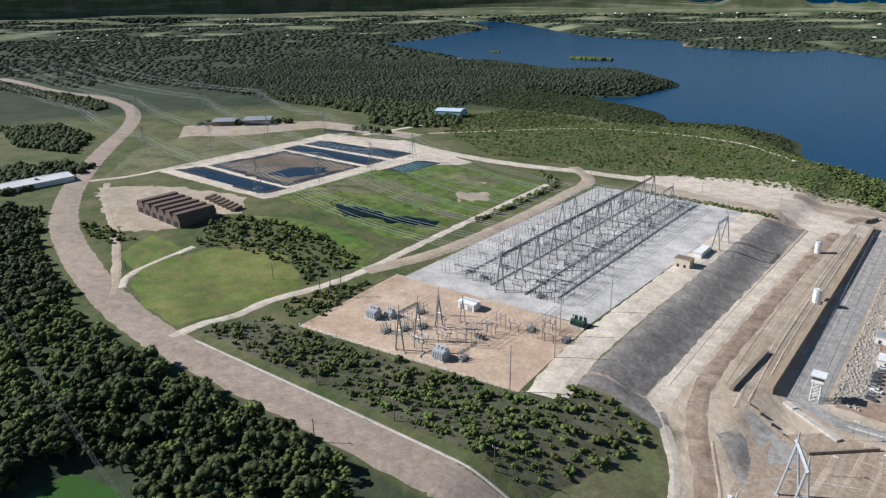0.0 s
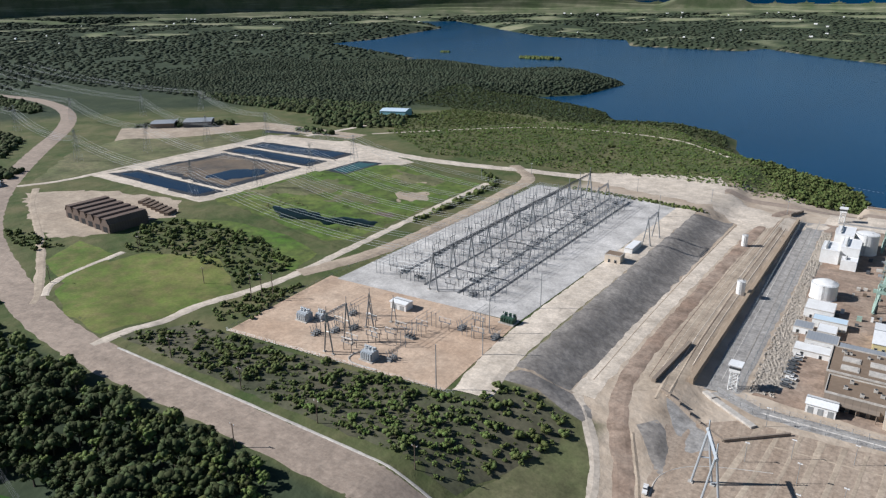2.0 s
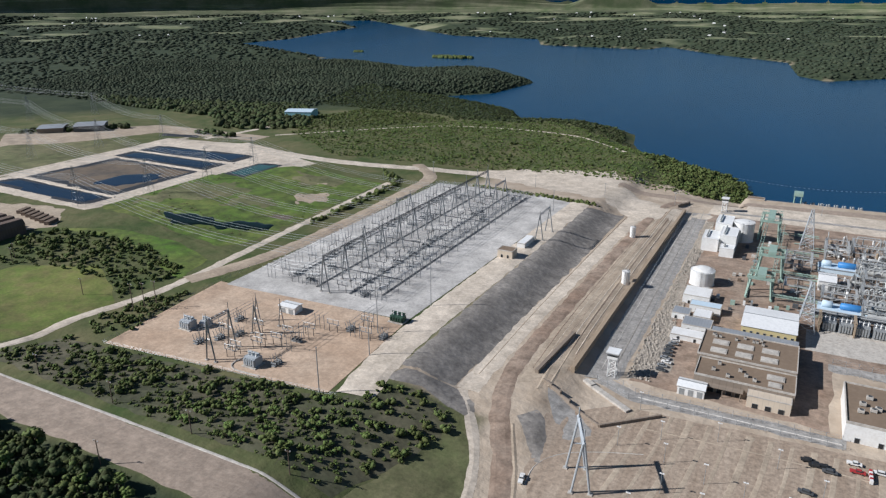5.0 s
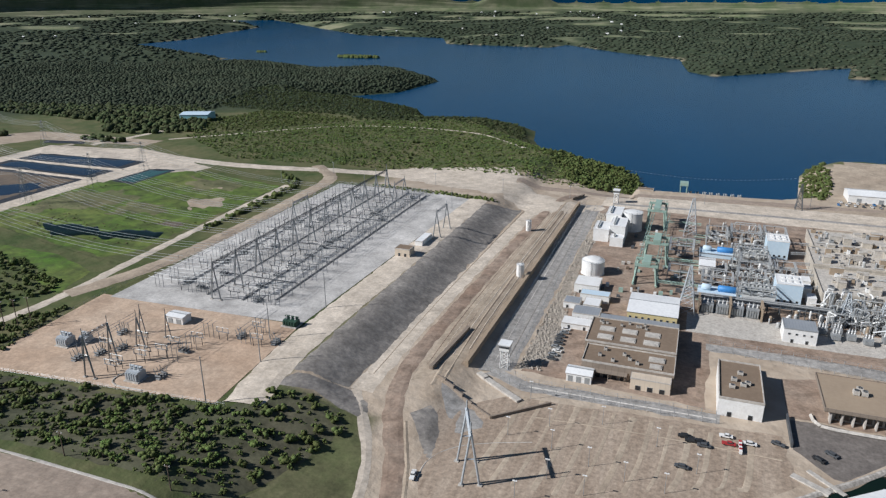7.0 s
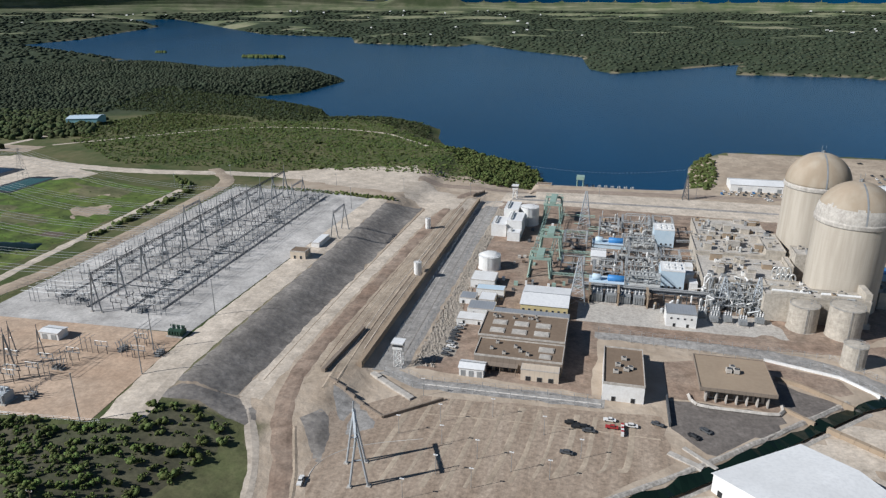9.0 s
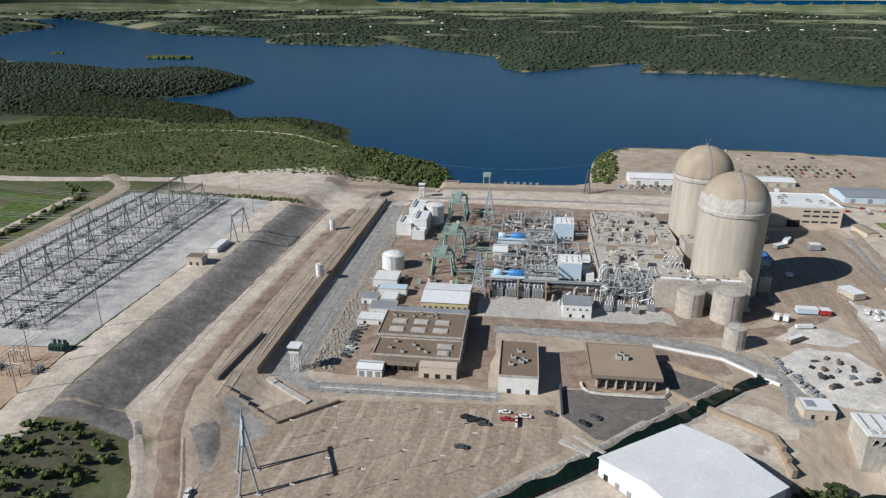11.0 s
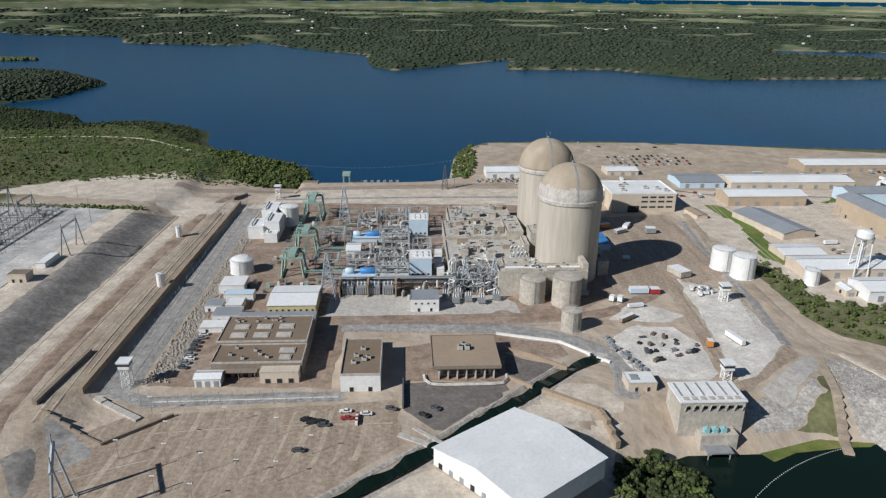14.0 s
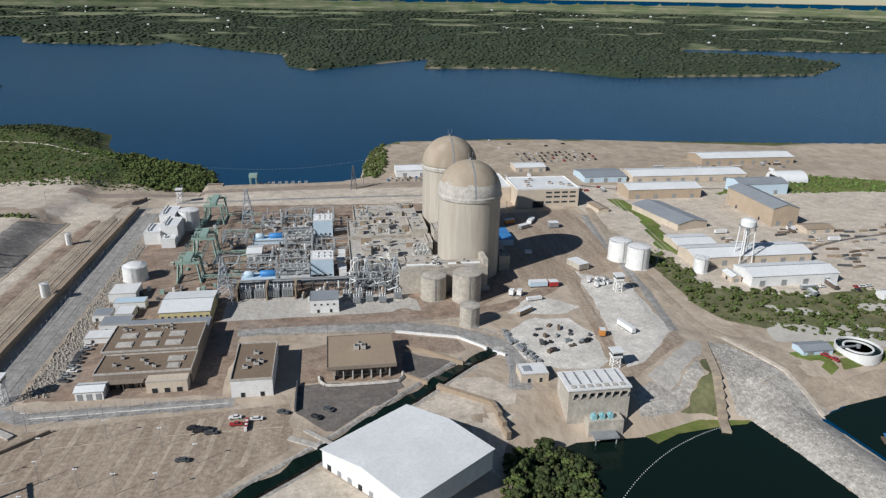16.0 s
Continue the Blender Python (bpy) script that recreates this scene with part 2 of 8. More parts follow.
M["leaf_far"] = material("leaf_far", (0.034, 0.047, 0.027), (0.060, 0.070, 0.040), 0.02, 0.9, detail=(0.028, 0.039, 0.023), detail_scale=9, detail_mix=0.7, island=0.22, spec=0.1)
M["dry_reed"] = material("dry_reed", (0.20, 0.165, 0.085), (0.14, 0.125, 0.06), 0.3, 0.9, island=0.3, spec=0.15)
M["chalk"] = material("chalk", (0.53, 0.49, 0.42), (0.42, 0.385, 0.33), 0.05, 0.95, bump=0.4, detail=(0.32, 0.28, 0.22), detail_scale=10)


def water(name, colour, rough=0.12, wave=0.08, size=0.25, spec=0.16):
    m = bpy.data.materials.new(name)
    m.use_nodes = True
    n, l = m.node_tree.nodes, m.node_tree.links
    b = n["Principled BSDF"]
    b.inputs["Roughness"].default_value, b.inputs["IOR"].default_value, b.inputs["Specular IOR Level"].default_value = rough, 1.33, spec
    geo = n.new("ShaderNodeNewGeometry")
    big = n.new("ShaderNodeTexNoise")
    big.inputs["Scale"].default_value, big.inputs["Detail"].default_value = 0.004, 5
    mp = n.new("ShaderNodeMapping")
    mp.inputs["Scale"].default_value = (1, 0.35, 1)
    l.new(geo.outputs["Position"], mp.inputs[0]), l.new(mp.outputs[0], big.inputs["Vector"])
    ramp = n.new("ShaderNodeValToRGB")
    ramp.color_ramp.elements[0].position, ramp.color_ramp.elements[1].position = 0.35, 0.7
    ramp.color_ramp.elements[0].color, ramp.color_ramp.elements[1].color = (*colour, 1), (*[c * 1.3 for c in colour], 1)
    l.new(big.outputs["Fac"], ramp.inputs[0]), l.new(ramp.outputs[0], b.inputs["Base Color"])
    w = n.new("ShaderNodeTexNoise")
    w.inputs["Scale"].default_value, w.inputs["Detail"].default_value = size, 4
    l.new(geo.outputs["Position"], w.inputs["Vector"])
    bp = n.new("ShaderNodeBump")
    bp.inputs["Strength"].default_value, bp.inputs["Distance"].default_value = wave, 0.5
    l.new(w.outputs["Fac"], bp.inputs["Height"]), l.new(bp.outputs[0], b.inputs["Normal"])
    return m


M["lake"] = water("lake", (0.001, 0.032, 0.076), 0.22, 0.4, spec=0.2)
M["pond_water"] = water("pond_water", (0.005, 0.012, 0.009), 0.1, 0.05)
M["green_water"] = water("green_water", (0.035, 0.075, 0.02), 0.15, 0.05)
M["blue_water"] = water("blue_water", (0.009, 0.019, 0.036), 0.1, 0.05)
M["teal_water"] = water("teal_water", (0.035, 0.085, 0.078), 0.1, 0.05)


# ---------------------------------------------------------------- mesh building
class Shape:
    """Collects vertices and faces, in world metres."""

    def __init__(self):
        self.v, self.f = [], []

    def add(self, vs, fs):
        k = len(self.v)
        self.v += [tuple(p) for p in vs]
        self.f += [tuple(i + k for i in q) for q in fs]
        return self

    def box(self, x0, y0, z0, x1, y1, z1):
        vs = [(x, y, z) for z in (z0, z1) for x, y in ((x0, y0), (x1, y0), (x1, y1), (x0, y1))]
        return self.add(vs, [(3, 2, 1, 0), (4, 5, 6, 7), (0, 1, 5, 4), (1, 2, 6, 5), (2, 3, 7, 6), (3, 0, 4, 7)])

    def turned_box(self, x, y, z, lx, ly, lz, turn):
        c, s = math.cos(radians(turn)), math.sin(radians(turn))
        vs = [(x + a * c - b * s, y + a * s + b * c, z + h) for h in (0, lz) for a, b in ((-lx / 2, -ly / 2), (lx / 2, -ly / 2), (lx / 2, ly / 2), (-lx / 2, ly / 2))]
        return self.add(vs, [(3, 2, 1, 0), (4, 5, 6, 7), (0, 1, 5, 4), (1, 2, 6, 5), (2, 3, 7, 6), (3, 0, 4, 7)])

    def revolve(self, x, y, profile, n=24):
        """profile: (radius, z) from below to above."""
        vs, fs = [], []
        for r, z in profile:
            vs += [(x + r * math.cos(2 * math.pi * i / n), y + r * math.sin(2 * math.pi * i / n), z) for i in range(n)]
        for j in range(len(profile) - 1):
            fs += [(j * n + i, j * n + (i + 1) % n, (j + 1) * n + (i + 1) % n, (j + 1) * n + i) for i in range(n)]
        fs += [tuple(reversed(range(n))), tuple(range((len(profile) - 1) * n, len(profile) * n))]
        return self.add(vs, fs)

    def cyl(self, x, y, z0, z1, r, n=16):
        return self.revolve(x, y, [(r, z0), (r, z1)], n)

    def beam(self, p, q, w, n=4):
        p, q = Vector(p), Vector(q)
        d = (q - p).normalized()
        a = d.orthogonal().normalized()
        b = d.cross(a)
        r = w / 2 * (1.414 if n == 4 else 1)
        vs = [tuple(e + a * r * math.cos(t) + b * r * math.sin(t)) for e in (p, q) for t in [2 * math.pi * (i + 0.5) / n for i in range(n)]]
        return self.add(vs, [(i, (i + 1) % n, n + (i + 1) % n, n + i) for i in range(n)] + [tuple(reversed(range(n))), tuple(range(n, 2 * n))])

    def tube(self, pts, w, n=6):
        """One joined tube along a bent line."""
        pts = [Vector(p) for p in pts]
        vs, a = [], None
        for i, p in enumerate(pts):
            d = (pts[min(i + 1, len(pts) - 1)] - pts[max(i - 1, 0)]).normalized()
            a = d.orthogonal().normalized() if a is None or (a - d * a.dot(d)).length < 0.05 else (a - d * a.dot(d)).normalized()
            b = d.cross(a)
            vs += [tuple(p + (a * math.cos(t) + b * math.sin(t)) * w / 2) for t in [2 * math.pi * (k + 0.5) / n for k in range(n)]]
        m = len(pts)
        fs = [(i * n + k, i * n + (k + 1) % n, (i + 1) * n + (k + 1) % n, (i + 1) * n + k) for i in range(m - 1) for k in range(n)]
        return self.add(vs, fs + [tuple(reversed(range(n))), tuple(range((m - 1) * n, m * n))])

    def prism(self, outline, z0, z1):
        n = len(outline)
        vs = [(x, y, z) for z in (z0, z1) for x, y in outline]
        return self.add(vs, [(i, (i + 1) % n, n + (i + 1) % n, n + i) for i in range(n)] + [tuple(reversed(range(n))), tuple(range(n, 2 * n))])

    def gable(self, x0, y0, x1, y1, z0, eave, ridge, along="x", over=0.0):
        """A house body with a ridge; over: only the roof skin with that thickness."""
        if along == "x":
            ym = (y0 + y1) / 2
            sec = [(y0, z0), (y1, z0), (y1, eave), (ym, ridge), (y0, eave)] if not over else [(y0, eave), (ym, ridge), (y1, eave), (y1, eave + over), (ym, ridge + over), (y0, eave + over)]
            vs = [(x, y, z) for x in (x0, x1) for y, z in sec]
        else:
            xm = (x0 + x1) / 2
            sec = [(x0, z0), (x1, z0), (x1, eave), (xm, ridge), (x0, eave)] if not over else [(x0, eave), (xm, ridge), (x1, eave), (x1, eave + over), (xm, ridge + over), (x0, eave + over)]
            vs = [(x, y, z) for y in (y0, y1) for x, z in sec]
        n = len(sec)
        return self.add(vs, [(i, (i + 1) % n, n + (i + 1) % n, n + i) for i in range(n)] + [tuple(reversed(range(n))), tuple(range(n, 2 * n))])


def make_mesh(name, s, mat, smooth=False):
    me = bpy.data.meshes.new(name)
    me.from_pydata(s.v, [], s.f)
    bm = bmesh.new()
    bm.from_mesh(me)
    bmesh.ops.recalc_face_normals(bm, faces=bm.faces) if len(bm.faces) < 60000 else None
    for f in bm.faces:
        f.smooth = smooth
    bm.to_mesh(me)
    bm.free()
    me.materials.append(M[mat])
    return me


def thing(name, at, label, category, group="", kind=""):
    ob = new(name)
    ob.empty_display_size = 0.5
    ob.location = at
    return tagged(ob, label, category, group, kind)


def origin_of(ob):
    while ob.parent:
        ob = ob.parent
    return Vector(ob.location)


def part(name, s, mat, parent, label="", smooth=False, kind=""):
    """One mesh object under a thing or a part; the shape is given in world metres."""
    o = origin_of(parent)
    s.v = [(x - o.x, y - o.y, z - o.z) for x, y, z in s.v]
    ob = new(name, make_mesh(name, s, mat, smooth))
    ob.parent = parent
    return tagged(ob, label, kind=kind)


def solid(name, s, mat, label, category, group="", kind="", smooth=False):
    """A thing of one mesh, with its origin at its base."""
    xs, ys, zs = zip(*s.v)
    o = ((min(xs) + max(xs)) / 2, (min(ys) + max(ys)) / 2, min(zs))
    s.v = [(x - o[0], y - o[1], z - o[2]) for x, y, z in s.v]
    ob = new(name, make_mesh(name, s, mat, smooth))
    ob.location = o
    return tagged(ob, label, category, group, kind)


# ---------------------------------------------------------------- the lie of the land
LAKE = [(3600, 790), (1500, 830), (874, 868), (358, 935), (195, 930), (163, 895), (150, 770), (120, 752), (33, 750), (-8, 748), (-2, 780), (-15, 840), (-47, 865),
        (-150, 945), (-175, 1000), (-190, 1075), (-262, 1118), (-367, 1092), (-440, 1208), (-556, 1258), (-691, 1290), (-575, 1430), (-565, 1655), (-761, 1890), (-931, 1790),
        (-1207, 1930), (-1550, 1730), (-1480, 2062), (-1830, 2240), (-2350, 2460), (-2395, 2980), (-2924, 4373), (-4078, 5661), (-3708, 5783)]
LAKE += [(-1762, 3601), (-1212, 3453), (-1034, 3022), (-556, 2913), (-518, 3106), (-246, 2718), (-34, 2500), (6, 2087), (70, 1977), (442, 2337), (383, 2023), (679, 2024),
         (873, 1788), (1449, 1820), (1794, 2157), (1400, 2480), (1576, 2825), (2375, 2654), (3800, 2600)]
INTAKE_POND = [(176, 236), (198, 276), (228, 288), (262, 288), (293, 297), (318, 293), (326, 262), (331, 234), (345, 160), (180, 150)]
EAST_POND = [(352, 292), (372, 300), (420, 310), (480, 300), (480, 150), (372, 180)]
WEST_POND = [(-262, 40), (-262, 92), (-238, 99), (-205, 90), (-190, 62), (-200, 30)]
CANAL = [(20, 205), (65.6, 243), (100.8, 270), (137.7, 302), (187, 347), (203, 357)]
MARSH_POOL = [(-424, 397), (-398, 409), (-369, 410), (-345, 420), (-326, 424), (-322, 410), (-340, 402), (-356, 394), (-397, 384)]


def sstep(a, b, x):
    t = np.clip((x - a) / (b - a), 0, 1)
    return t * t * (3 - 2 * t)


def edge_distance(x, y, pts, closed=True):
    d = np.full(x.shape, 1e9)
    ends = list(zip(pts, pts[1:] + pts[:1] if closed else pts[1:]))
    for (ax, ay), (bx, by) in ends:
        ux, uy = bx - ax, by - ay
        t = np.clip(((x - ax) * ux + (y - ay) * uy) / (ux * ux + uy * uy), 0, 1)
        d = np.minimum(d, np.hypot(x - ax - t * ux, y - ay - t * uy))
    return d


def inside(x, y, pts):
    c = np.zeros(x.shape, bool)
    for (ax, ay), (bx, by) in zip(pts, pts[1:] + pts[:1]):
        if ay != by:
            c ^= ((ay > y) != (by > y)) & (x < (bx - ax) * (y - ay) / (by - ay) + ax)
    return c


def wavy(x, y, s):
    return np.sin(x / s + 1.3 * np.sin(y / (s * 1.7))) * np.cos(y / (s * 0.83) + 0.9 * np.sin(x / (s * 1.4)))


def ground_z(x, y):
    """Height of the land at true plan places (arrays)."""
    x, y = np.asarray(x, float), np.asarray(y, float)
    west = 12.5 + 6.5 * sstep(-290, -470, x) + 4 * sstep(-470, -850, x)
    west = west + (17 - west) * sstep(222, 186, y) * sstep(-90, -130, x)
    west = west - 5.5 * sstep(600, 670, y) * sstep(-330, -250, x)
    soft = sstep(285, 250, y)
    low = 4.0 * sstep(-40, -62, x) * sstep(235, 275, y) * sstep(690, 640, y)
    z = low + (west - low) * sstep(-94 + 40 * soft, -121 - 10 * soft, x)
    z = z * sstep(60, 160, y + 0 * x) + (1 - sstep(60, 160, y)) * 9 * sstep(40, -60, x)
    z = np.where(y > 760, z + (8 - z) * sstep(760, 1000, y), z)
    z = z + 5 * sstep(1000, 1900, np.hypot(x, y)) * (0.5 + 0.5 * wavy(x, y, 310)) + sstep(900, 1500, np.hypot(x, y)) * 3 * wavy(x, y, 90)
    far = sstep(2200, 3500, np.hypot(x, y))
    z = z + far * 16 * wavy(x, y, 700)
    a = np.degrees(np.arctan2(-(x - MID[0]), y - MID[1]))
    r = np.hypot(x - MID[0], y - MID[1])
    z = z + 300 * sstep(13000, 24000, r) * sstep(14, 30, a)  # hills closing the western skyline
    # the mesa on the skyline
    z = z + 150 * sstep(12500, 13800, r) * sstep(20000, 18000, r) * sstep(11.2, 12.6, a) * sstep(18.2, 16.4, a)
    z = z - 3.0 * sstep(300, 340, x) * sstep(420, 370, y)
    d = edge_distance(x, y, LAKE)
    lake = inside(x, y, LAKE)
    wide = np.where(x > -5, 22.0, 70.0) + 120 * sstep(1500, 2500, np.hypot(x, y))
    z = np.where(lake, LAKE_Z - 2.5 * sstep(0, 12, d), LAKE_Z + (z - LAKE_Z) * np.clip(d / wide, 0, 1) ** 0.75)
    for pts, level, width in ((INTAKE_POND, LAKE_Z, 26.0), (EAST_POND, LAKE_Z, 26.0), (WEST_POND, 4.0, 30.0)):
        near = (x > min(p[0] for p in pts) - 60) & (x < max(p[0] for p in pts) + 60) & (y > min(p[1] for p in pts) - 60) & (y < max(p[1] for p in pts) + 60)
        d = edge_distance(x, y, pts)
        z = np.where(near, np.where(inside(x, y, pts), level - 2 * sstep(0, 8, d), level + (z - level) * np.clip(d / width, 0, 1) ** 0.9), z)
    d = edge_distance(x, y, CANAL, False)
    z = np.where(d < 9, np.minimum(z, -3.0 + 3.0 * sstep(1.8, 5.2, d)), z)
    return z


def far_place(x, y, z):
    """Draw the land beyond 2.5 km nearer, along the line of sight, so that all of it lies within 4.9 km."""
    dx, dy = x - MID[0], y - MID[1]
    r = np.hypot(dx, dy)
    k = np.where(r > 2500, (2500 + 2350 * (1 - np.exp(-(np.maximum(r, 2500) - 2500) / 2350))) / np.maximum(r, 1), 1.0)
    return MID[0] + dx * k, MID[1] + dy * k, EYE_Z + (z - EYE_Z) * k


def gz(x, y):
    return float(ground_z(np.array([x]), np.array([y]))[0])


def polar_sheet(name, height, r0, r1, step, fine, mat, low=None):
    """A round sheet about the middle of the flight, fine where the camera looks."""
    angles = []
    a = -52.0
    while a < 84:
        angles.append(a)
        a += fine
    while a < 308:
        angles.append(a)
        a += 5.0
    rs = [0.4, r0 * 0.25, r0 * 0.5, r0 * 0.75, r0]
    while rs[-1] < r1:
        rs.append(rs[-1] * (1 + step))
    A, R = np.meshgrid(np.radians(np.array(angles)), np.array(rs))
    X, Y = MID[0] - R * np.sin(A), MID[1] + R * np.cos(A)
    Z = height(X, Y)
    X2, Y2, Z2 = far_place(X, Y, Z)
    n, m = len(angles), len(rs)
    verts = np.stack([X2, Y2, Z2], -1).reshape(-1, 3)
    j, i = np.meshgrid(np.arange(m - 1), np.arange(n), indexing="ij")
    i2 = (i + 1) % n
    faces = np.stack([j * n + i, (j + 1) * n + i, (j + 1) * n + i2, j * n + i2], -1).reshape(-1, 4)[:, ::-1]
    if low is not None:
        keep = np.any((Z.reshape(-1))[faces] < low, axis=1)
        faces = faces[keep]
    me = bpy.data.meshes.new(name)
    me.from_pydata(verts.tolist(), [], faces.tolist())
    me.materials.append(mat)
    me.polygons.foreach_set("use_smooth", [True] * len(me.polygons))
    return new(name, me), X.reshape(-1), Y.reshape(-1), me


def land_material():
    """Scrub, bare ground and woods, mixed by what grows where, with fields far off whose colour also stands in for
    haze.
    """
    m = bpy.data.materials.new("land")
    m.use_nodes = True
    n, l = m.node_tree.nodes, m.node_tree.links
    b = n["Principled BSDF"]
    b.inputs["Roughness"].default_value, b.inputs["Specular IOR Level"].default_value = 0.95, 0.15
    geo = n.new("ShaderNodeNewGeometry")

    def noisy(scale, c1, c2, lo=0.38, hi=0.62, detail=6, stretch=None):
        t = n.new("ShaderNodeTexNoise")
        t.inputs["Scale"].default_value, t.inputs["Detail"].default_value, t.inputs["Roughness"].default_value = scale, detail, 0.65
        if stretch:
            mp = n.new("ShaderNodeMapping")
            mp.inputs["Scale"].default_value = stretch
            l.new(geo.outputs["Position"], mp.inputs[0]), l.new(mp.outputs[0], t.inputs["Vector"])
        else:
            l.new(geo.outputs["Position"], t.inputs["Vector"])
        r = n.new("ShaderNodeValToRGB")
        r.color_ramp.elements[0].position, r.color_ramp.elements[1].position = lo, hi
        r.color_ramp.elements[0].color, r.color_ramp.elements[1].color = (*c1, 1), (*c2, 1)
        l.new(t.outputs["Fac"], r.inputs[0])
        return r.outputs[0]

    def mix(fac, a, c):
        x = n.new("ShaderNodeMix")
        x.data_type = "RGBA"
        l.new(fac, x.inputs[0]), l.new(a, x.inputs[6]), l.new(c, x.inputs[7])
        return x.outputs[2]

    def attribute(name):
        a = n.new("ShaderNodeAttribute")
        a.attribute_name = name
        return a.outputs["Fac"]

    scrub = noisy(0.03, (0.052, 0.078, 0.025), (0.14, 0.128, 0.064), 0.33, 0.67, 12)
    bare = noisy(0.04, (0.34, 0.268, 0.198), (0.46, 0.38, 0.295), 0.36, 0.64, 10)
    wood = noisy(0.03, (0.026, 0.038, 0.021), (0.054, 0.068, 0.036), 0.32, 0.68, 12)
    field = noisy(0.008, (0.12, 0.15, 0.07), (0.25, 0.24, 0.15))
    shore = noisy(0.05, (0.30, 0.25, 0.17), (0.20, 0.17, 0.11))
    c = mix(attribute("bare"), scrub, bare)
    c = mix(attribute("wood"), c, wood)
    c = mix(attribute("field"), c, field)
    c = mix(attribute("shore"), c, shore)
    l.new(c, b.inputs["Base Color"])
    bp = n.new("ShaderNodeBump")
    bp.inputs["Strength"].default_value, bp.inputs["Distance"].default_value = 0.7, 2.0
    t = n.new("ShaderNodeTexNoise")
    t.inputs["Scale"].default_value, t.inputs["Detail"].default_value = 0.12, 8
    l.new(geo.outputs["Position"], t.inputs["Vector"]), l.new(t.outputs["Fac"], bp.inputs["Height"]), l.new(bp.outputs[0], b.inputs["Normal"])
    return m


ground, GX, GY, gme = polar_sheet("ground", ground_z, 50.0, 60000.0, 0.0085, 0.36, land_material())
tagged(ground, "rolling land of scrub, bare earth and woods round a lake", "ground", kind="structure")
R_ = np.hypot(GX - MID[0], GY - MID[1])
ANG = np.degrees(np.arctan2(-(GX - MID[0]), GY - MID[1]))
shore_d = edge_distance(GX, GY, LAKE)
is_lake = inside(GX, GY, LAKE)
bare_mask = np.maximum(sstep(-80, -70, GX), sstep(-127, -122, GX) * sstep(262, 270, GY)) * sstep(185, 230, GY) * sstep(900, 860, GY + 0 * GX) * sstep(560, 480, GX + 0.2 * (GY - 500))
north_sand = sstep(-260, -230, GX) * sstep(600, 606, GY) * sstep(700, 694, GY - 0.16 * (GX + 260))
bare_mask = np.maximum(bare_mask * np.where(GX < 20, sstep(742, 738, GY), 1), north_sand)
wood_mask = np.maximum(sstep(880, 960, GY + 0.35 * (GX + 200)) * sstep(-300, -420, GX - 0.25 * (GY - 900)) , sstep(1150, 1250, R_))
wood_mask = np.maximum(wood_mask, sstep(160, 150, GY) * sstep(-60, -80, GX) * sstep(-640, -620, GX))
wood_mask = np.maximum(wood_mask, sstep(-1000, -1300, GX))
LNR = np.log(np.maximum(R_, 1))
patch = wavy(ANG, LNR * 26, 1.6) + 0.8 * wavy(ANG + 40, LNR * 60, 3.1) + 0.5 * wavy(ANG * 2 + 7, LNR * 90, 1.3)
field_haze_mask = sstep(0.9, 1.05, patch) * sstep(2900, 3500, R_) * 0.9
# extra field colour far off, painted to lighten the land as haze would
field_haze_mask = np.maximum(field_haze_mask, sstep(0.35, 0.6, patch) * sstep(4500, 6000, R_) * 0.85)
field_haze_mask = np.maximum(field_haze_mask, 0.5 * sstep(7500, 11000, R_))
shore_mask = sstep(14, 4, shore_d) * sstep(1700, 1900, R_) * 0.85 * (wavy(GX, GY, 170) > -0.35)
for key, arr in (("bare", bare_mask), ("wood", wood_mask), ("field", field_haze_mask), ("shore", np.where(is_lake, 0, shore_mask))):
    gme.attributes.new(key, "FLOAT", "POINT").data.foreach_set("value", np.ascontiguousarray(arr, dtype=np.float32))

lake, *_ = polar_sheet("lake", lambda x, y: np.full(x.shape, LAKE_Z), 60.0, 60000.0, 0.05, 2.0, M["lake"])
tagged(lake, "wide deep-blue lake with wooded shores and coves", "water", kind="structure")


# ---------------------------------------------------------------- sheets laid on the land
from mathutils.geometry import delaunay_2d_cdt


def resample(pts, step, closed=True):
    out = []
    for (ax, ay), (bx, by) in zip(pts, pts[1:] + pts[:1] if closed else pts[1:]):
        k = max(1, int(math.hypot(bx - ax, by - ay) / step))
        out += [(ax + (bx - ax) * i / k, ay + (by - ay) * i / k) for i in range(k)]
    return out if closed else out + [pts[-1]]


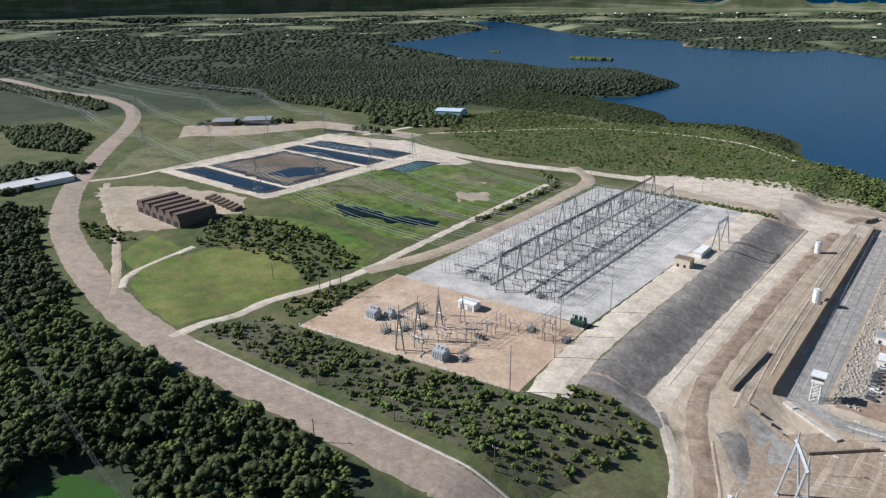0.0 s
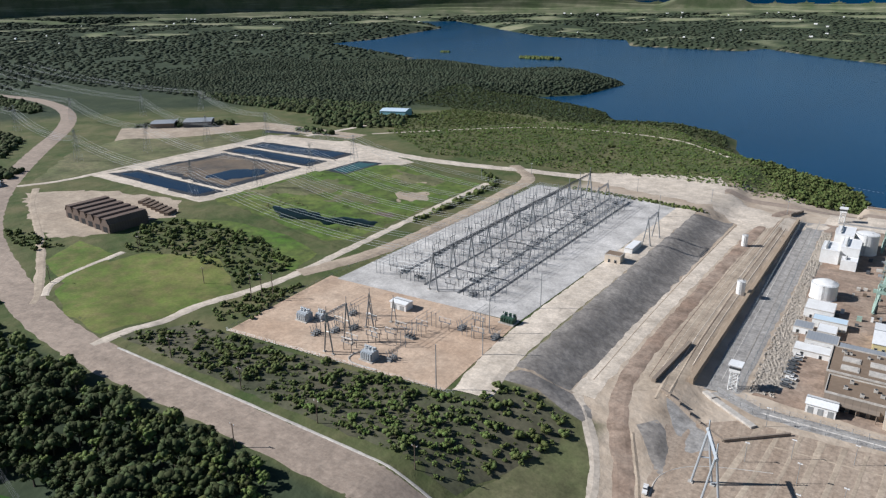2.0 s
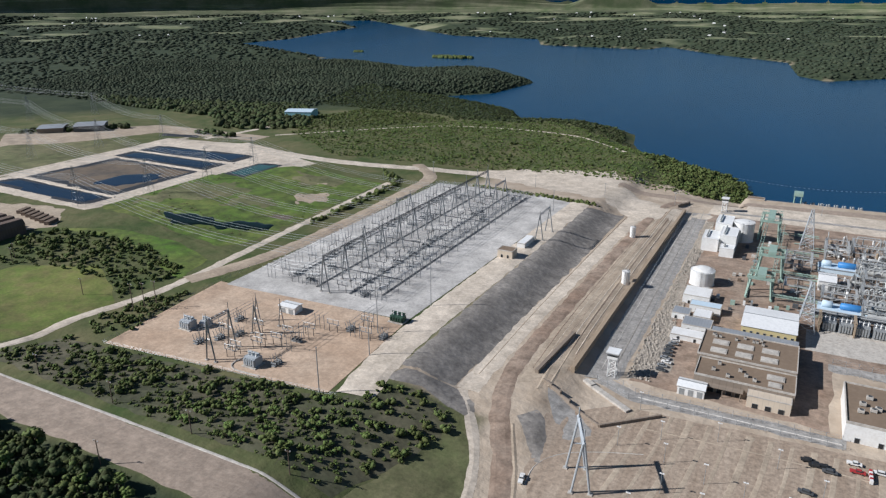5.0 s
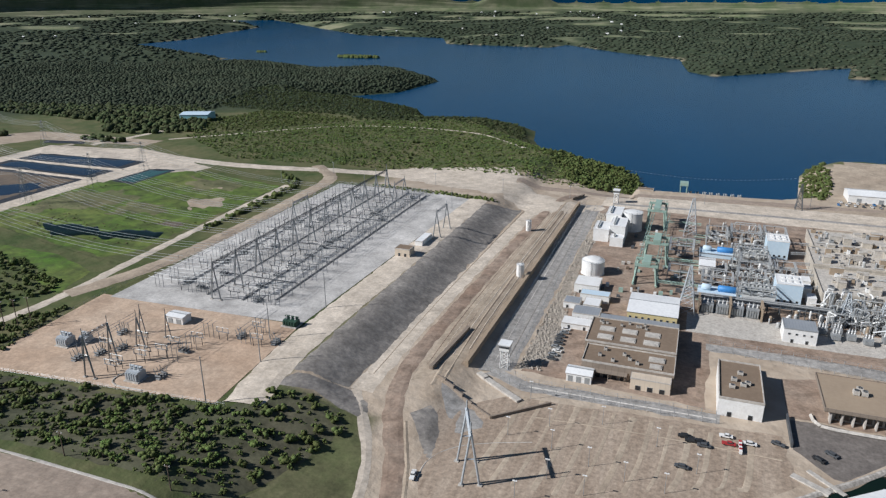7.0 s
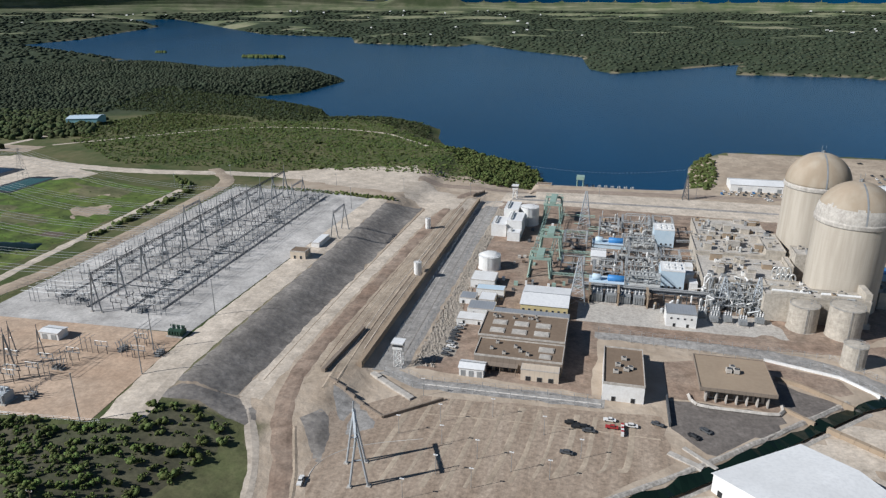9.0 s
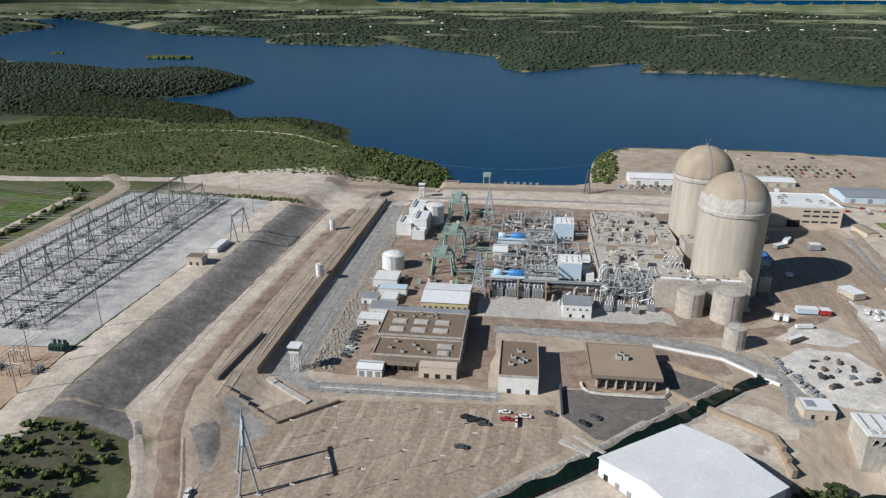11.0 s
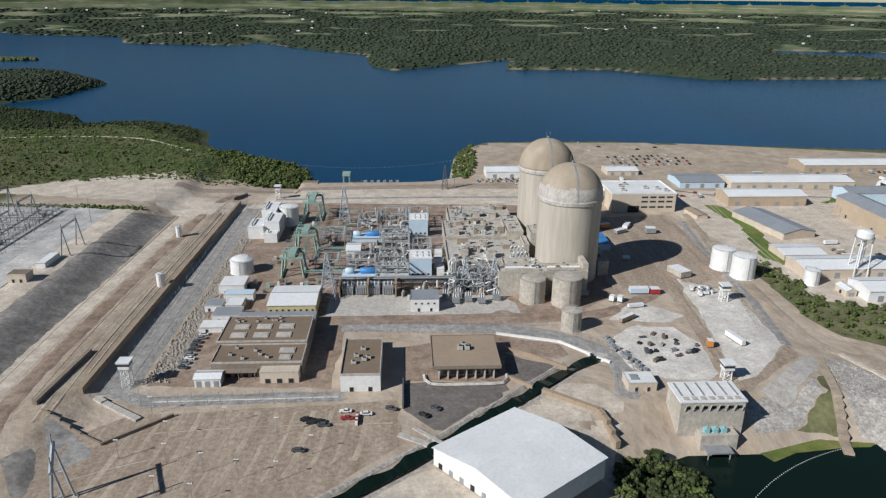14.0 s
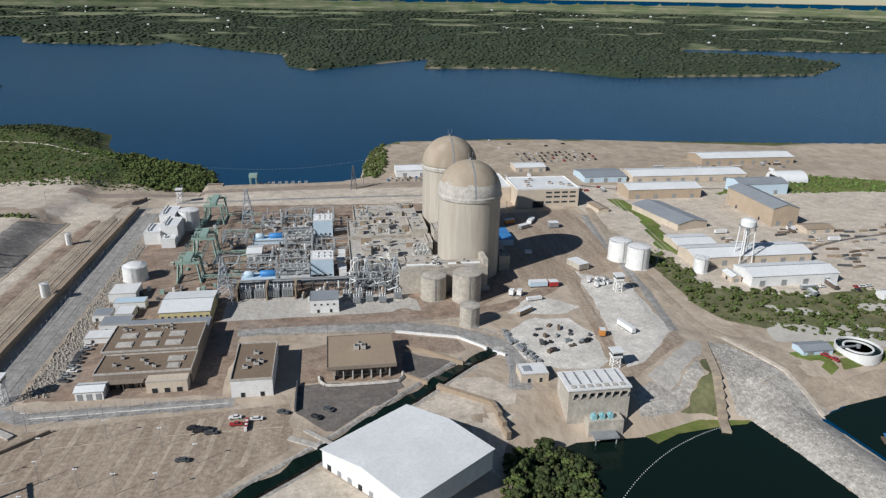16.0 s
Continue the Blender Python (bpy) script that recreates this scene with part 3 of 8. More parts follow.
def drape(name, pts, mat, label, lift=0.25, step=6.0, flat=None, category="ground", ragged=1.0):
    """A thin sheet with this outline, lying on the land (or level, at flat)."""
    edge = resample(pts, step)
    if ragged and flat is None:
        edge = [(x + ragged * noise.noise((x * 0.13, y * 0.13, 3.1)) * 2, y + ragged * noise.noise((x * 0.13, y * 0.13, 7.7)) * 2) for x, y in edge]
    xs, ys = [p[0] for p in edge], [p[1] for p in edge]
    gx, gy = np.meshgrid(np.arange(min(xs), max(xs), step), np.arange(min(ys), max(ys), step))
    gx, gy = gx.ravel(), gy.ravel()
    ok = inside(gx, gy, edge) & (edge_distance(gx, gy, edge) > step * 0.4)
    if flat is not None:
        ok &= False
    co = [Vector(p) for p in edge] + [Vector(p) for p in zip(gx[ok].tolist(), gy[ok].tolist())]
    vs, _, fs, *_ = delaunay_2d_cdt(co, [], [list(range(len(edge)))], 1, 1e-4)
    vx, vy = np.array([v.x for v in vs]), np.array([v.y for v in vs])
    rim = np.clip(edge_distance(vx, vy, edge) / 2.0, 0.12, 1)
    vz = ground_z(vx, vy) + lift * 0.5 * rim if flat is None else np.full(vx.shape, flat)
    me = bpy.data.meshes.new(name)
    me.from_pydata(np.stack([vx, vy, vz], -1).tolist(), [], [tuple(f) for f in fs])
    me.materials.append(M[mat])
    me.polygons.foreach_set("use_smooth", [True] * len(me.polygons))
    ob = new(name, me)
    if len(me.polygons) and sum(p.normal.z for p in me.polygons) < 0:
        me.flip_normals()
    return tagged(ob, label, category, kind="structure")


def strip(name, line, width, mat, label, lift=0.35, step=3.5, category="road", across=4, raised=0.0):
    """A road or strip along a line, lying on the land; raised: a solid kerb or wall that high."""
    pts = line
    for _ in range(2):  # round the corners
        q = [pts[0]]
        for (ax, ay), (bx, by) in zip(pts, pts[1:]):
            q += [(ax * 0.75 + bx * 0.25, ay * 0.75 + by * 0.25), (ax * 0.25 + bx * 0.75, ay * 0.25 + by * 0.75)]
        pts = q + [pts[-1]] if len(line) > 2 else pts
    pts = resample(pts, step, False)
    P = np.array(pts)
    T = np.gradient(P, axis=0)
    T /= np.maximum(np.linalg.norm(T, axis=1, keepdims=True), 1e-9)
    N = np.stack([-T[:, 1], T[:, 0]], -1)
    cols = [P + N * width * (k / across - 0.5) for k in range(across + 1)]
    if not raised:  # uneven edges that run out into the land
        for k in (0, across):
            wob = np.array([noise.noise((px * 0.11, py * 0.11, 5.0 + k)) + 0.6 * noise.noise((px * 0.4, py * 0.4, 9.0 + k)) for px, py in pts])
            cols[k] = cols[k] + N * (wob * min(1.3, width * 0.16))[:, None]
    G = np.stack(cols, 1).reshape(-1, 2)
    rim = np.ones((len(pts), across + 1))
    rim[:, [0, across]] = 1 if raised else 0.12
    Z = ground_z(G[:, 0], G[:, 1]) + lift * 0.5 * rim.ravel()
    n, c = len(pts), across + 1
    if raised:
        Z = Z.reshape(n, c).max(1, keepdims=True).repeat(c, 1).ravel() + raised
    v = np.column_stack([G, Z]).tolist()
    f = [(i * c + k, (i + 1) * c + k, (i + 1) * c + k + 1, i * c + k + 1) for i in range(n - 1) for k in range(across)]
    if raised:
        base = len(v)
        v += [(x, y, z - raised - 1.5) for x, y, z in v]
        for k in (0, across):
            f += [(i * c + k, (i + 1) * c + k, base + (i + 1) * c + k, base + i * c + k) for i in range(n - 1)]
        for i in (0, n - 1):
            f += [(i * c, i * c + across, base + i * c + across, base + i * c)]
    me = bpy.data.meshes.new(name)
    me.from_pydata(v, [], f)
    me.materials.append(M[mat])
    ob = new(name, me)
    bm = bmesh.new()
    bm.from_mesh(me)
    bmesh.ops.recalc_face_normals(bm, faces=bm.faces)
    if not raised and sum(p.normal.z for p in bm.faces) < 0:
        bmesh.ops.reverse_faces(bm, faces=bm.faces)
    bm.to_mesh(me)
    bm.free()
    return tagged(ob, label, category, kind="structure")


MAIN_ROAD = [(60, 160), (-40, 162), (-107, 167), (-200, 168), (-309, 167), (-366, 174), (-445, 193), (-527, 219), (-588, 247), (-675, 300), (-806, 401), (-926, 501), (-1042, 572), (-1163, 617), (-1357, 629), (-1777, 668)]
strip("road", MAIN_ROAD, 21, "road", "broad pale asphalt access road curving through scrub")
strip("pavement", [(-60, 176.5), (-107, 178), (-200, 178.5), (-300, 177.8)], 1.5, "pale_concrete", "pale gravel verge beside the access road", 0.3, category="verge")
strip("road", [(-314, 172), (-314, 207), (-318, 243), (-306, 273), (-304, 318), (-307, 357), (-312, 457), (-317, 580)], 7, "pale_dirt", "narrow pale dirt lane past the fields", 0.44)
strip("road", [(-304, 310), (-285, 362), (-281, 454), (-286, 568), (-290, 625), (-330, 660)], 14, "sand", "sandy track along the switchyard fence", 0.7)
drape("pavement", [(-276, 316), (-274, 602), (-176, 604), (-138, 592), (-143, 437), (-147, 322)], "yard_gravel", "grey gravel pad of the large switchyard", 0.3, flat=12.67)
drape("pavement", [(-276, 227), (-283, 318), (-147, 321), (-142, 240)], "brown_pad", "sandy brown pad of the small switchyard", 0.3, flat=12.64)
strip("road", [(-130, 244), (-136, 285), (-136, 330), (-133, 430), (-130, 594)], 19, "pale_dirt", "broad pale dirt road along the top of the bank", 0.9)
drape("bank", [(-126, 277), (-121, 583), (-92, 604), (-98, 283)], "dark_bank", "dark grey stony bank below the switchyard", 0.35, step=4)
strip("road", [(-92, 284), (-92, 372), (-88, 480), (-83, 605)], 11, "pale_dirt", "pale dirt road at the foot of the bank", 0.4)
strip("road", [(-40, 175), (-49, 227), (-72, 275), (-81, 313), (-79, 394), (-72, 616), (-60, 680)], 9, "red_dirt", "brown rutted track curving up beside the bank", 0.55)
drape("lawn", [(-480, 470), (-440, 500), (-400, 480), (-420, 440), (-460, 430)], "dry_grass", "dry brownish patch of meadow", 0.6, ragged=6)
drape("lawn", [(-420, 560), (-360, 570), (-345, 540), (-390, 525)], "dry_grass", "dry bare patch of meadow", 0.6, ragged=6)
drape("pavement", [(-73, 300), (-76, 395), (-68, 640), (-54, 645), (-55, 322)], "sand", "bare brown ground between track and wall", 0.4)
drape("pavement", [(-46, 328), (-48, 650), (-28, 655), (-30, 334)], "grey_strip", "grey gravel patrol strip beside the fence", 0.4)
drape("lawn", [(-322, 181), (-319, 225), (-312, 262), (-338, 280), (-369, 297), (-414, 270), (-420, 235), (-402, 200), (-365, 186)], "lawn", "mown green field beside the access road", 0.3)
drape("lawn", [(-459, 330), (-421, 352), (-362, 357), (-318, 343), (-309, 308), (-340, 318), (-354, 334), (-408, 336)], "bright_grass", "bright green grass slope below the ponds", 0.35)
drape("lawn", [(-484, 384), (-482, 512), (-434, 582), (-322, 575), (-318, 380), (-330, 366)], "bright_grass", "bright green marshy meadow", 0.35, ragged=2)
drape("lawn", [(-84, 256), (-72, 246), (-62, 222), (-55, 182), (-100, 182), (-92, 216)], "dry_grass", "mown grass wedge beside the track", 0.35)
drape("pavement", [(-30, 205), (-48, 245), (-52, 285), (-25, 310), (96, 318), (100, 285), (30, 215)], "lot_dirt", "bare brown dirt parking lot", 0.3)
drape("pavement", [(-25, 336), (-28, 655), (232, 640), (240, 440), (190, 400), (66, 392), (64, 330)], "red_dirt", "reddish bare ground among the plant equipment", 0.3)
drape("lawn", [(-372, 500), (-345, 520), (-330, 498), (-350, 478)], "sand", "pale dry scald in the marshy meadow", 0.55, ragged=6, step=3)
drape("lawn", [(-400, 545), (-378, 562), (-352, 552), (-366, 535)], "sand", "pale dry scald in the marshy meadow", 0.55, ragged=6, step=3)
drape("lawn", [(-350, 440), (-332, 470), (-326, 452), (-338, 430)], "mud", "pale dry strip of the meadow", 0.55, ragged=6, step=3)
drape("lawn", [(-470, 400), (-440, 430), (-445, 470), (-468, 490), (-478, 440)], "dry_grass", "darker rushes in the marshy meadow", 0.5, ragged=7, step=3)
drape("lawn", [(-400, 440), (-360, 450), (-350, 470), (-385, 480), (-415, 465)], "dry_grass", "darker rushes in the marshy meadow", 0.5, ragged=7, step=3)
drape("marsh_pool", MARSH_POOL, "pond_water", "dark still pool in the meadow", 1.5, step=3.0, ragged=3.0, category="water")
for pts, lab in ((INTAKE_POND, "dark green-black basin below the dam"), (EAST_POND, "dark water beyond the dam")):
    drape("basin_water", [(x + (4 if x > 260 else -4), y) for x, y in pts], "pond_water", lab, flat=LAKE_Z + 0.4, category="water")
drape("basin_water", WEST_POND, "green_water", "small green pond in the woods", flat=4.3, category="water")
strip("canal_water", CANAL, 6.4, "pond_water", "dark narrow drainage canal", category="water", lift=0.0, across=1).location.z = 1.9
for side in (-5.6, 5.6):
    line = [(x - side * 0.64, y + side * 0.77) for x, y in CANAL[:-1]]
    strip("canal_edge", line, 2.6, "pale_riprap", "pale stony edge of the canal", 0.9, category="bank", across=2)


# ---------------------------------------------------------------- the two containment buildings
def containment(y, label, worn):
    t = thing("containment_building", (211, y, 0), label, "reactor building", "twin containment buildings")
    wall = [(21, 0)]
    for k in range(1, 12):  # casting joints
        wall += [(21, k * 4.5 - 0.1), (20.94, k * 4.5), (21, k * 4.5 + 0.1)]
    part("wall", Shape().revolve(211, y, wall + [(21, 54)], 96), "shell_concrete", t, smooth=False)
    part("ring_beam", Shape().revolve(211, y, [(21.0, 53.6), (21.7, 54.4), (21.9, 56.4), (21.4, 57.4)], 96), "pale_concrete", t, "pale projecting concrete ring")
    prof = [(21.4 * math.cos(a), 57.0 + 21.4 * math.sin(a)) for a in [math.pi / 2 * i / 20 for i in range(20)]] + [(0.4, 78.4)]
    part("dome", Shape().revolve(211, y, prof, 96), "dome_concrete", t, "weathered brown concrete dome", smooth=True)
    if worn:
        band = [(21.46 * math.cos(a), 57.0 + 21.46 * math.sin(a)) for a in [0.02 + 0.06 * i for i in range(9)]]
        s_ = Shape()
        n_ = 96
        for k in range(n_):  # a pale worn coat with a ragged upper edge
            top = 5 + int(3.4 * (0.5 + 0.5 * noise.noise((math.cos(k * 0.0654) * 3, math.sin(k * 0.0654) * 3, 2.0)) + 0.3 * noise.noise((k * 0.9, 0, 0))))
            for m_ in range(min(8, top)):
                q = [(band[m_ + d][0], band[m_ + d][1], 2 * math.pi * (k + e) / n_) for d, e in ((0, 0), (0, 1), (1, 1), (1, 0))]
                s_.add([(211 + r * math.cos(a), y + r * math.sin(a), z) for r, z, a in q], [(0, 1, 2, 3)])
        part("worn_coat", s_, "pale_concrete", t, "pale worn coating round the dome's foot", smooth=True, kind="stuff")
    part("ladder", Shape().add([(211 + dx + 21.55 * math.sin(b) * 0, y - 21.55 * math.cos(b), 57.0 + 21.55 * math.sin(b)) for b in [0.1 * i for i in range(15)] for dx in (-0.5, 0.5)], [(2 * i, 2 * i + 1, 2 * i + 3, 2 * i + 2) for i in range(14)]), "steel", t)
    part("vent", Shape().cyl(211, y, 78, 80, 0.8), "steel", t)
    for dx in (-1.5, 1.5):
        part("lightning_rod", Shape().cyl(211 + dx, y + dx * 0.6, 77.8, 83.5, 0.12, 6), "steel", t)
    return t


containment(475, "huge round concrete containment building, dome worn pale at its foot", True)
containment(558, "second round concrete containment building, with a plain brown dome", False)


# ---------------------------------------------------------------- buildings
def rot_shape(s, x, y, turn):
    c, q = math.cos(radians(turn)), math.sin(radians(turn))
    s.v = [(x + (a - x) * c - (b - y) * q, y + (a - x) * q + (b - y) * c, z) for a, b, z in s.v]
    return s


def openings(parent, face, wall, lo, hi, z0, z1, count, width, mat="glass_dark", name="window", out=0.08):
    """A row of windows or doors, each set in a frame on the wall's face: face is 'y-' 'y+' 'x-' or 'x+'."""
    for i in range(count):
        c = lo + (hi - lo) * (i + 0.5) / count
        a, b = c - width / 2, c + width / 2
        s = 1 if face[1] == "+" else -1
        near, far = sorted((wall - s * 0.1, wall + s * out))
        sh, fr = Shape(), Shape()
        n2, f2 = sorted((wall - s * 0.1, wall + s * (out + 0.06)))
        for q, (u0, u1, w0, w1) in ((sh, (a, b, z0, z1)),):
            q.box(u0, near, w0, u1, far, w1) if face[0] == "y" else q.box(near, u0, w0, far, u1, w1)
        for u0, u1, w0, w1 in ((a - 0.12, a, z0, z1), (b, b + 0.12, z0, z1), (a - 0.12, b + 0.12, z1, z1 + 0.14)):
            fr.box(u0, n2, w0, u1, f2, w1) if face[0] == "y" else fr.box(n2, u0, w0, f2, u1, w1)
        w = part(name, sh, mat, parent)
        part("frame", fr, "steel", w)


def flat_building(name, x0, y0, x1, y1, z, label, category, wall="brown_wall", roof="brown_roof", parapet=0.7, base=0.0, edge="pale_concrete", group=""):
    t = thing(name, ((x0 + x1) / 2, (y0 + y1) / 2, base), label, category, group)
    part("wall", Shape().box(x0, y0, base - 0.4, x1, y1, z), wall, t)
    part("roof", Shape().box(x0 + 0.3, y0 + 0.3, z, x1 - 0.3, y1 - 0.3, z + 0.15), roof, t)
    e = Shape()
    for a in ((x0 - 0.1, y0 - 0.1, x1 + 0.1, y0 + 0.3), (x0 - 0.1, y1 - 0.3, x1 + 0.1, y1 + 0.1), (x0 - 0.1, y0 + 0.3, x0 + 0.3, y1 - 0.3), (x1 - 0.3, y0 + 0.3, x1 + 0.1, y1 - 0.3)):
        e.box(a[0], a[1], z - 0.3, a[2], a[3], z + parapet)
    part("parapet", e, edge, t)
    return t


def roof_unit(parent, x, y, z, lx, ly, lz, mat="pale_concrete"):
    """A roof unit: cabinet on feet with a fan ring and a duct."""
    u = part("roof_unit", Shape().box(x - lx / 2, y - ly / 2, z + 0.3, x + lx / 2, y + ly / 2, z + lz).box(x - lx / 2 + 0.1, y - ly / 2 + 0.1, z, x - lx / 2 + 0.4, y + ly / 2 - 0.1, z + 0.3).box(x + lx / 2 - 0.4, y - ly / 2 + 0.1, z, x + lx / 2 - 0.1, y + ly / 2 - 0.1, z + 0.3), mat, parent)
    part("fan", Shape().revolve(x, y, [(min(lx, ly) * 0.32, z + lz), (min(lx, ly) * 0.36, z + lz + 0.35), (min(lx, ly) * 0.25, z + lz + 0.36), (min(lx, ly) * 0.24, z + lz + 0.1)], 12), "dark_steel", u)


def gable_building(name, x0, y0, x1, y1, eave, ridge, label, category="building", wall="white_paint", roof="white_roof", along="x", base=0.0, turn=0.0, doors=3, group="", windows=0):
    cx, cy = (x0 + x1) / 2, (y0 + y1) / 2
    t = thing(name, (cx, cy, base), label, category, group)
    part("wall", rot_shape(Shape().gable(x0, y0, x1, y1, base - 1.0, base + eave, base + ridge, along), cx, cy, turn), wall, t)
    part("roof", rot_shape(Shape().gable(x0 - 0.5, y0 - 0.5, x1 + 0.5, y1 + 0.5, 0, base + eave - 0.05, base + ridge + 0.02, along, over=0.3), cx, cy, turn), roof, t)
    cap = Shape().box(x0 - 0.5, cy - 0.3, base + ridge + 0.25, x1 + 0.5, cy + 0.3, base + ridge + 0.45) if along == "x" else Shape().box(cx - 0.3, y0 - 0.5, base + ridge + 0.25, cx + 0.3, y1 + 0.5, base + ridge + 0.45)
    part("ridge_cap", rot_shape(cap, cx, cy, turn), "steel", t)
    if turn == 0:
        if doors:
            openings(t, "y-", y0, x0, x1, base, base + min(4.2, eave * 0.7), doors, min(3.6, (x1 - x0) / doors * 0.5), "steel", "door")
            if along == "y":
                openings(t, "x-", x0, y0, y1, base, base + min(3.0, eave * 0.6), doors, 2.2, "dark", "door")
        if windows:
            openings(t, "y-", y0, x0, x1, base + eave * 0.45, base + eave * 0.68, windows, 1.2)
    return t


# brown service building with two roof levels
t = flat_building("service_building", 4, 342.5, 49, 361.5, 8.0, "low brown service building with tar roof and rooftop units", "building")
for x, y in ((12, 350), (19, 346), (24, 354), (14, 357), (27, 350), (31, 347)):
    roof_unit(t, x, y, 8.15, 1.8, 1.6, 1.5)
part("roof_frame", Shape().box(36, 352, 8.2, 44, 357, 8.7).box(36.6, 352.6, 8.7, 43.4, 356.4, 8.9), "pale_concrete", t, "pale flat rooftop frame")
part("roof_frame", Shape().box(37, 345, 8.2, 43, 349.5, 8.7).box(37.6, 345.6, 8.7, 42.4, 349, 8.9), "pale_concrete", t)
openings(t, "y-", 342.4, 6, 27, 0, 3.2, 5, 2.6, "dark", "loading_door")
part("canopy", Shape().box(10, 338.5, 4.6, 27, 342.4, 5.0).beam((11, 339, 0), (11, 339, 4.6), 0.25).beam((26, 339, 0), (26, 339, 4.6), 0.25).beam((18, 339, 0), (18, 339, 4.6), 0.25), "brown_wall", t)
t = flat_building("service_building", 2.5, 361.6, 49, 391.5, 9.8, "taller brown service building with skylight frames on its tar roof", "building")
for x in (8, 20, 32):
    for y in (366, 376):
        part("skylight_frame", Shape().box(x, y, 9.95, x + 8, y + 5.5, 10.4).box(x + 0.5, y + 0.5, 10.4, x + 7.5, y + 5, 10.55), "pale_concrete", t)
for i in range(10):
    roof_unit(t, rng.uniform(6, 46), rng.uniform(384, 389), 9.95, 1.4, 1.4, 1.2)
t = flat_building("annex", 29, 336, 48, 342.2, 6.3, "cream panelled annex with a pale sloping roof", "building", "cream_wall", "cream_wall", 0.15)
openings(t, "y-", 336, 30, 47, 0, 2.6, 3, 2.4, "dark", "door")
gable_building("storage_shed", -2, 333.5, 10.5, 341.5, 4.6, 5.8, "white metal shed with pale green gabled roof", "shed", doors=3)
t = flat_building("workshop", 5, 392, 49, 406, 6.2, "long workshop with grey corrugated metal roof", "building", "brown_wall", "grey_metal_roof", 0.1, edge="steel")
t = gable_building("yellow_building", 19.5, 410, 47.5, 439, 8.2, 9.8, "pale yellow hall with low white gabled roof", "building", "yellow_wall", "white_roof", "x", doors=2, windows=8)
for x0, y0, x1, y1, z, c in ((-8, 420, 2, 432, 4, "white_roof"), (-12, 405, 4, 417, 4.5, "grey_metal_roof"), (-16, 392, 2, 402, 3.2, "white_paint"), (-18, 446, -2, 462, 6, "white_paint"), (-20, 420, -10, 430, 4, "grey_metal_roof"), (-12, 434, 6, 442, 5, "pale_blue")):
    t = flat_building("shed", x0, y0, x1, y1, z, "small flat-roofed shed beside the storage tank", "shed", "white_paint", c, 0.15, group="small sheds")
    openings(t, "y-", y0, x0, x1, 0, 2.2, 2, 1.2, "dark", "door")
# the middle brown building
t = flat_building("office_building", 69.2, 327, 88.5, 364, 9.0, "square office block with brown roof and white walls", "building", "white_paint", "brown_roof", 0.9)
for x, y in ((76, 345), (80, 341), (82, 343), (75, 338), (79, 352)):
    roof_unit(t, x, y, 9.2, 2.6, 2.2, 1.5)
openings(t, "y-", 327, 70, 88, 0, 2.4, 2, 1.8, "dark", "door")
t = flat_building("walled_yard", 70, 364.5, 88, 374, 3.5, "concrete yard block behind the office", "building", "pale_concrete", "tan_roof", 0.9)
# the pavilion with the broad overhanging roof
t = thing("pavilion", (131, 352, 0), "square pavilion with broad overhanging tan roof on fins", "building")
part("wall", Shape().box(118, 340, -0.4, 144, 365, 6.2), "pale_concrete", t)
part("roof", Shape().box(114.2, 335.5, 6.2, 148, 368.5, 8.0), "tan_roof", t)
part("fascia", Shape().box(113.9, 335.2, 6.6, 148.3, 335.5, 8.4).box(113.9, 368.5, 6.6, 148.3, 368.8, 8.4).box(113.9, 335.5, 6.6, 114.2, 368.5, 8.4).box(148, 335.5, 6.6, 148.3, 368.5, 8.4), "brown_wall", t)
for i in range(7):
    part("fin", Shape().box(117 + i * 4.6, 336.4, 0, 117.6 + i * 4.6, 340, 6.2), "pale_concrete", t)
openings(t, "y-", 340, 119, 143, 1, 5, 6, 3.0)
for x, y in ((129, 353), (132.5, 353), (131, 356)):
    roof_unit(t, x, y, 8.0, 2.6, 2.8, 2.2)
tw = thing("terrace_wall", (131, 331, 0), "curved pale concrete terrace wall round the pavilion", "wall")
arc = [(110, 340), (110.6, 335), (113, 331.5), (118, 330.5), (144, 330.5), (149, 331.5), (151.5, 335), (152, 340)]
for (ax, ay), (bx, by) in zip(arc, arc[1:]):
    part("wall_segment", Shape().beam((ax, ay, 0.7), (bx, by, 0.7), 1.4), "pale_concrete", tw)
# the big white hall beside the canal
U, V = Vector((31.5, -36.5, 0)).normalized(), Vector((37.5, 27.5, 0)).normalized()
A0 = Vector((112, 270, 0))


def hall_point(u, v, z):
    p = A0 + U * u + V * v
    return (p.x, p.y, z)


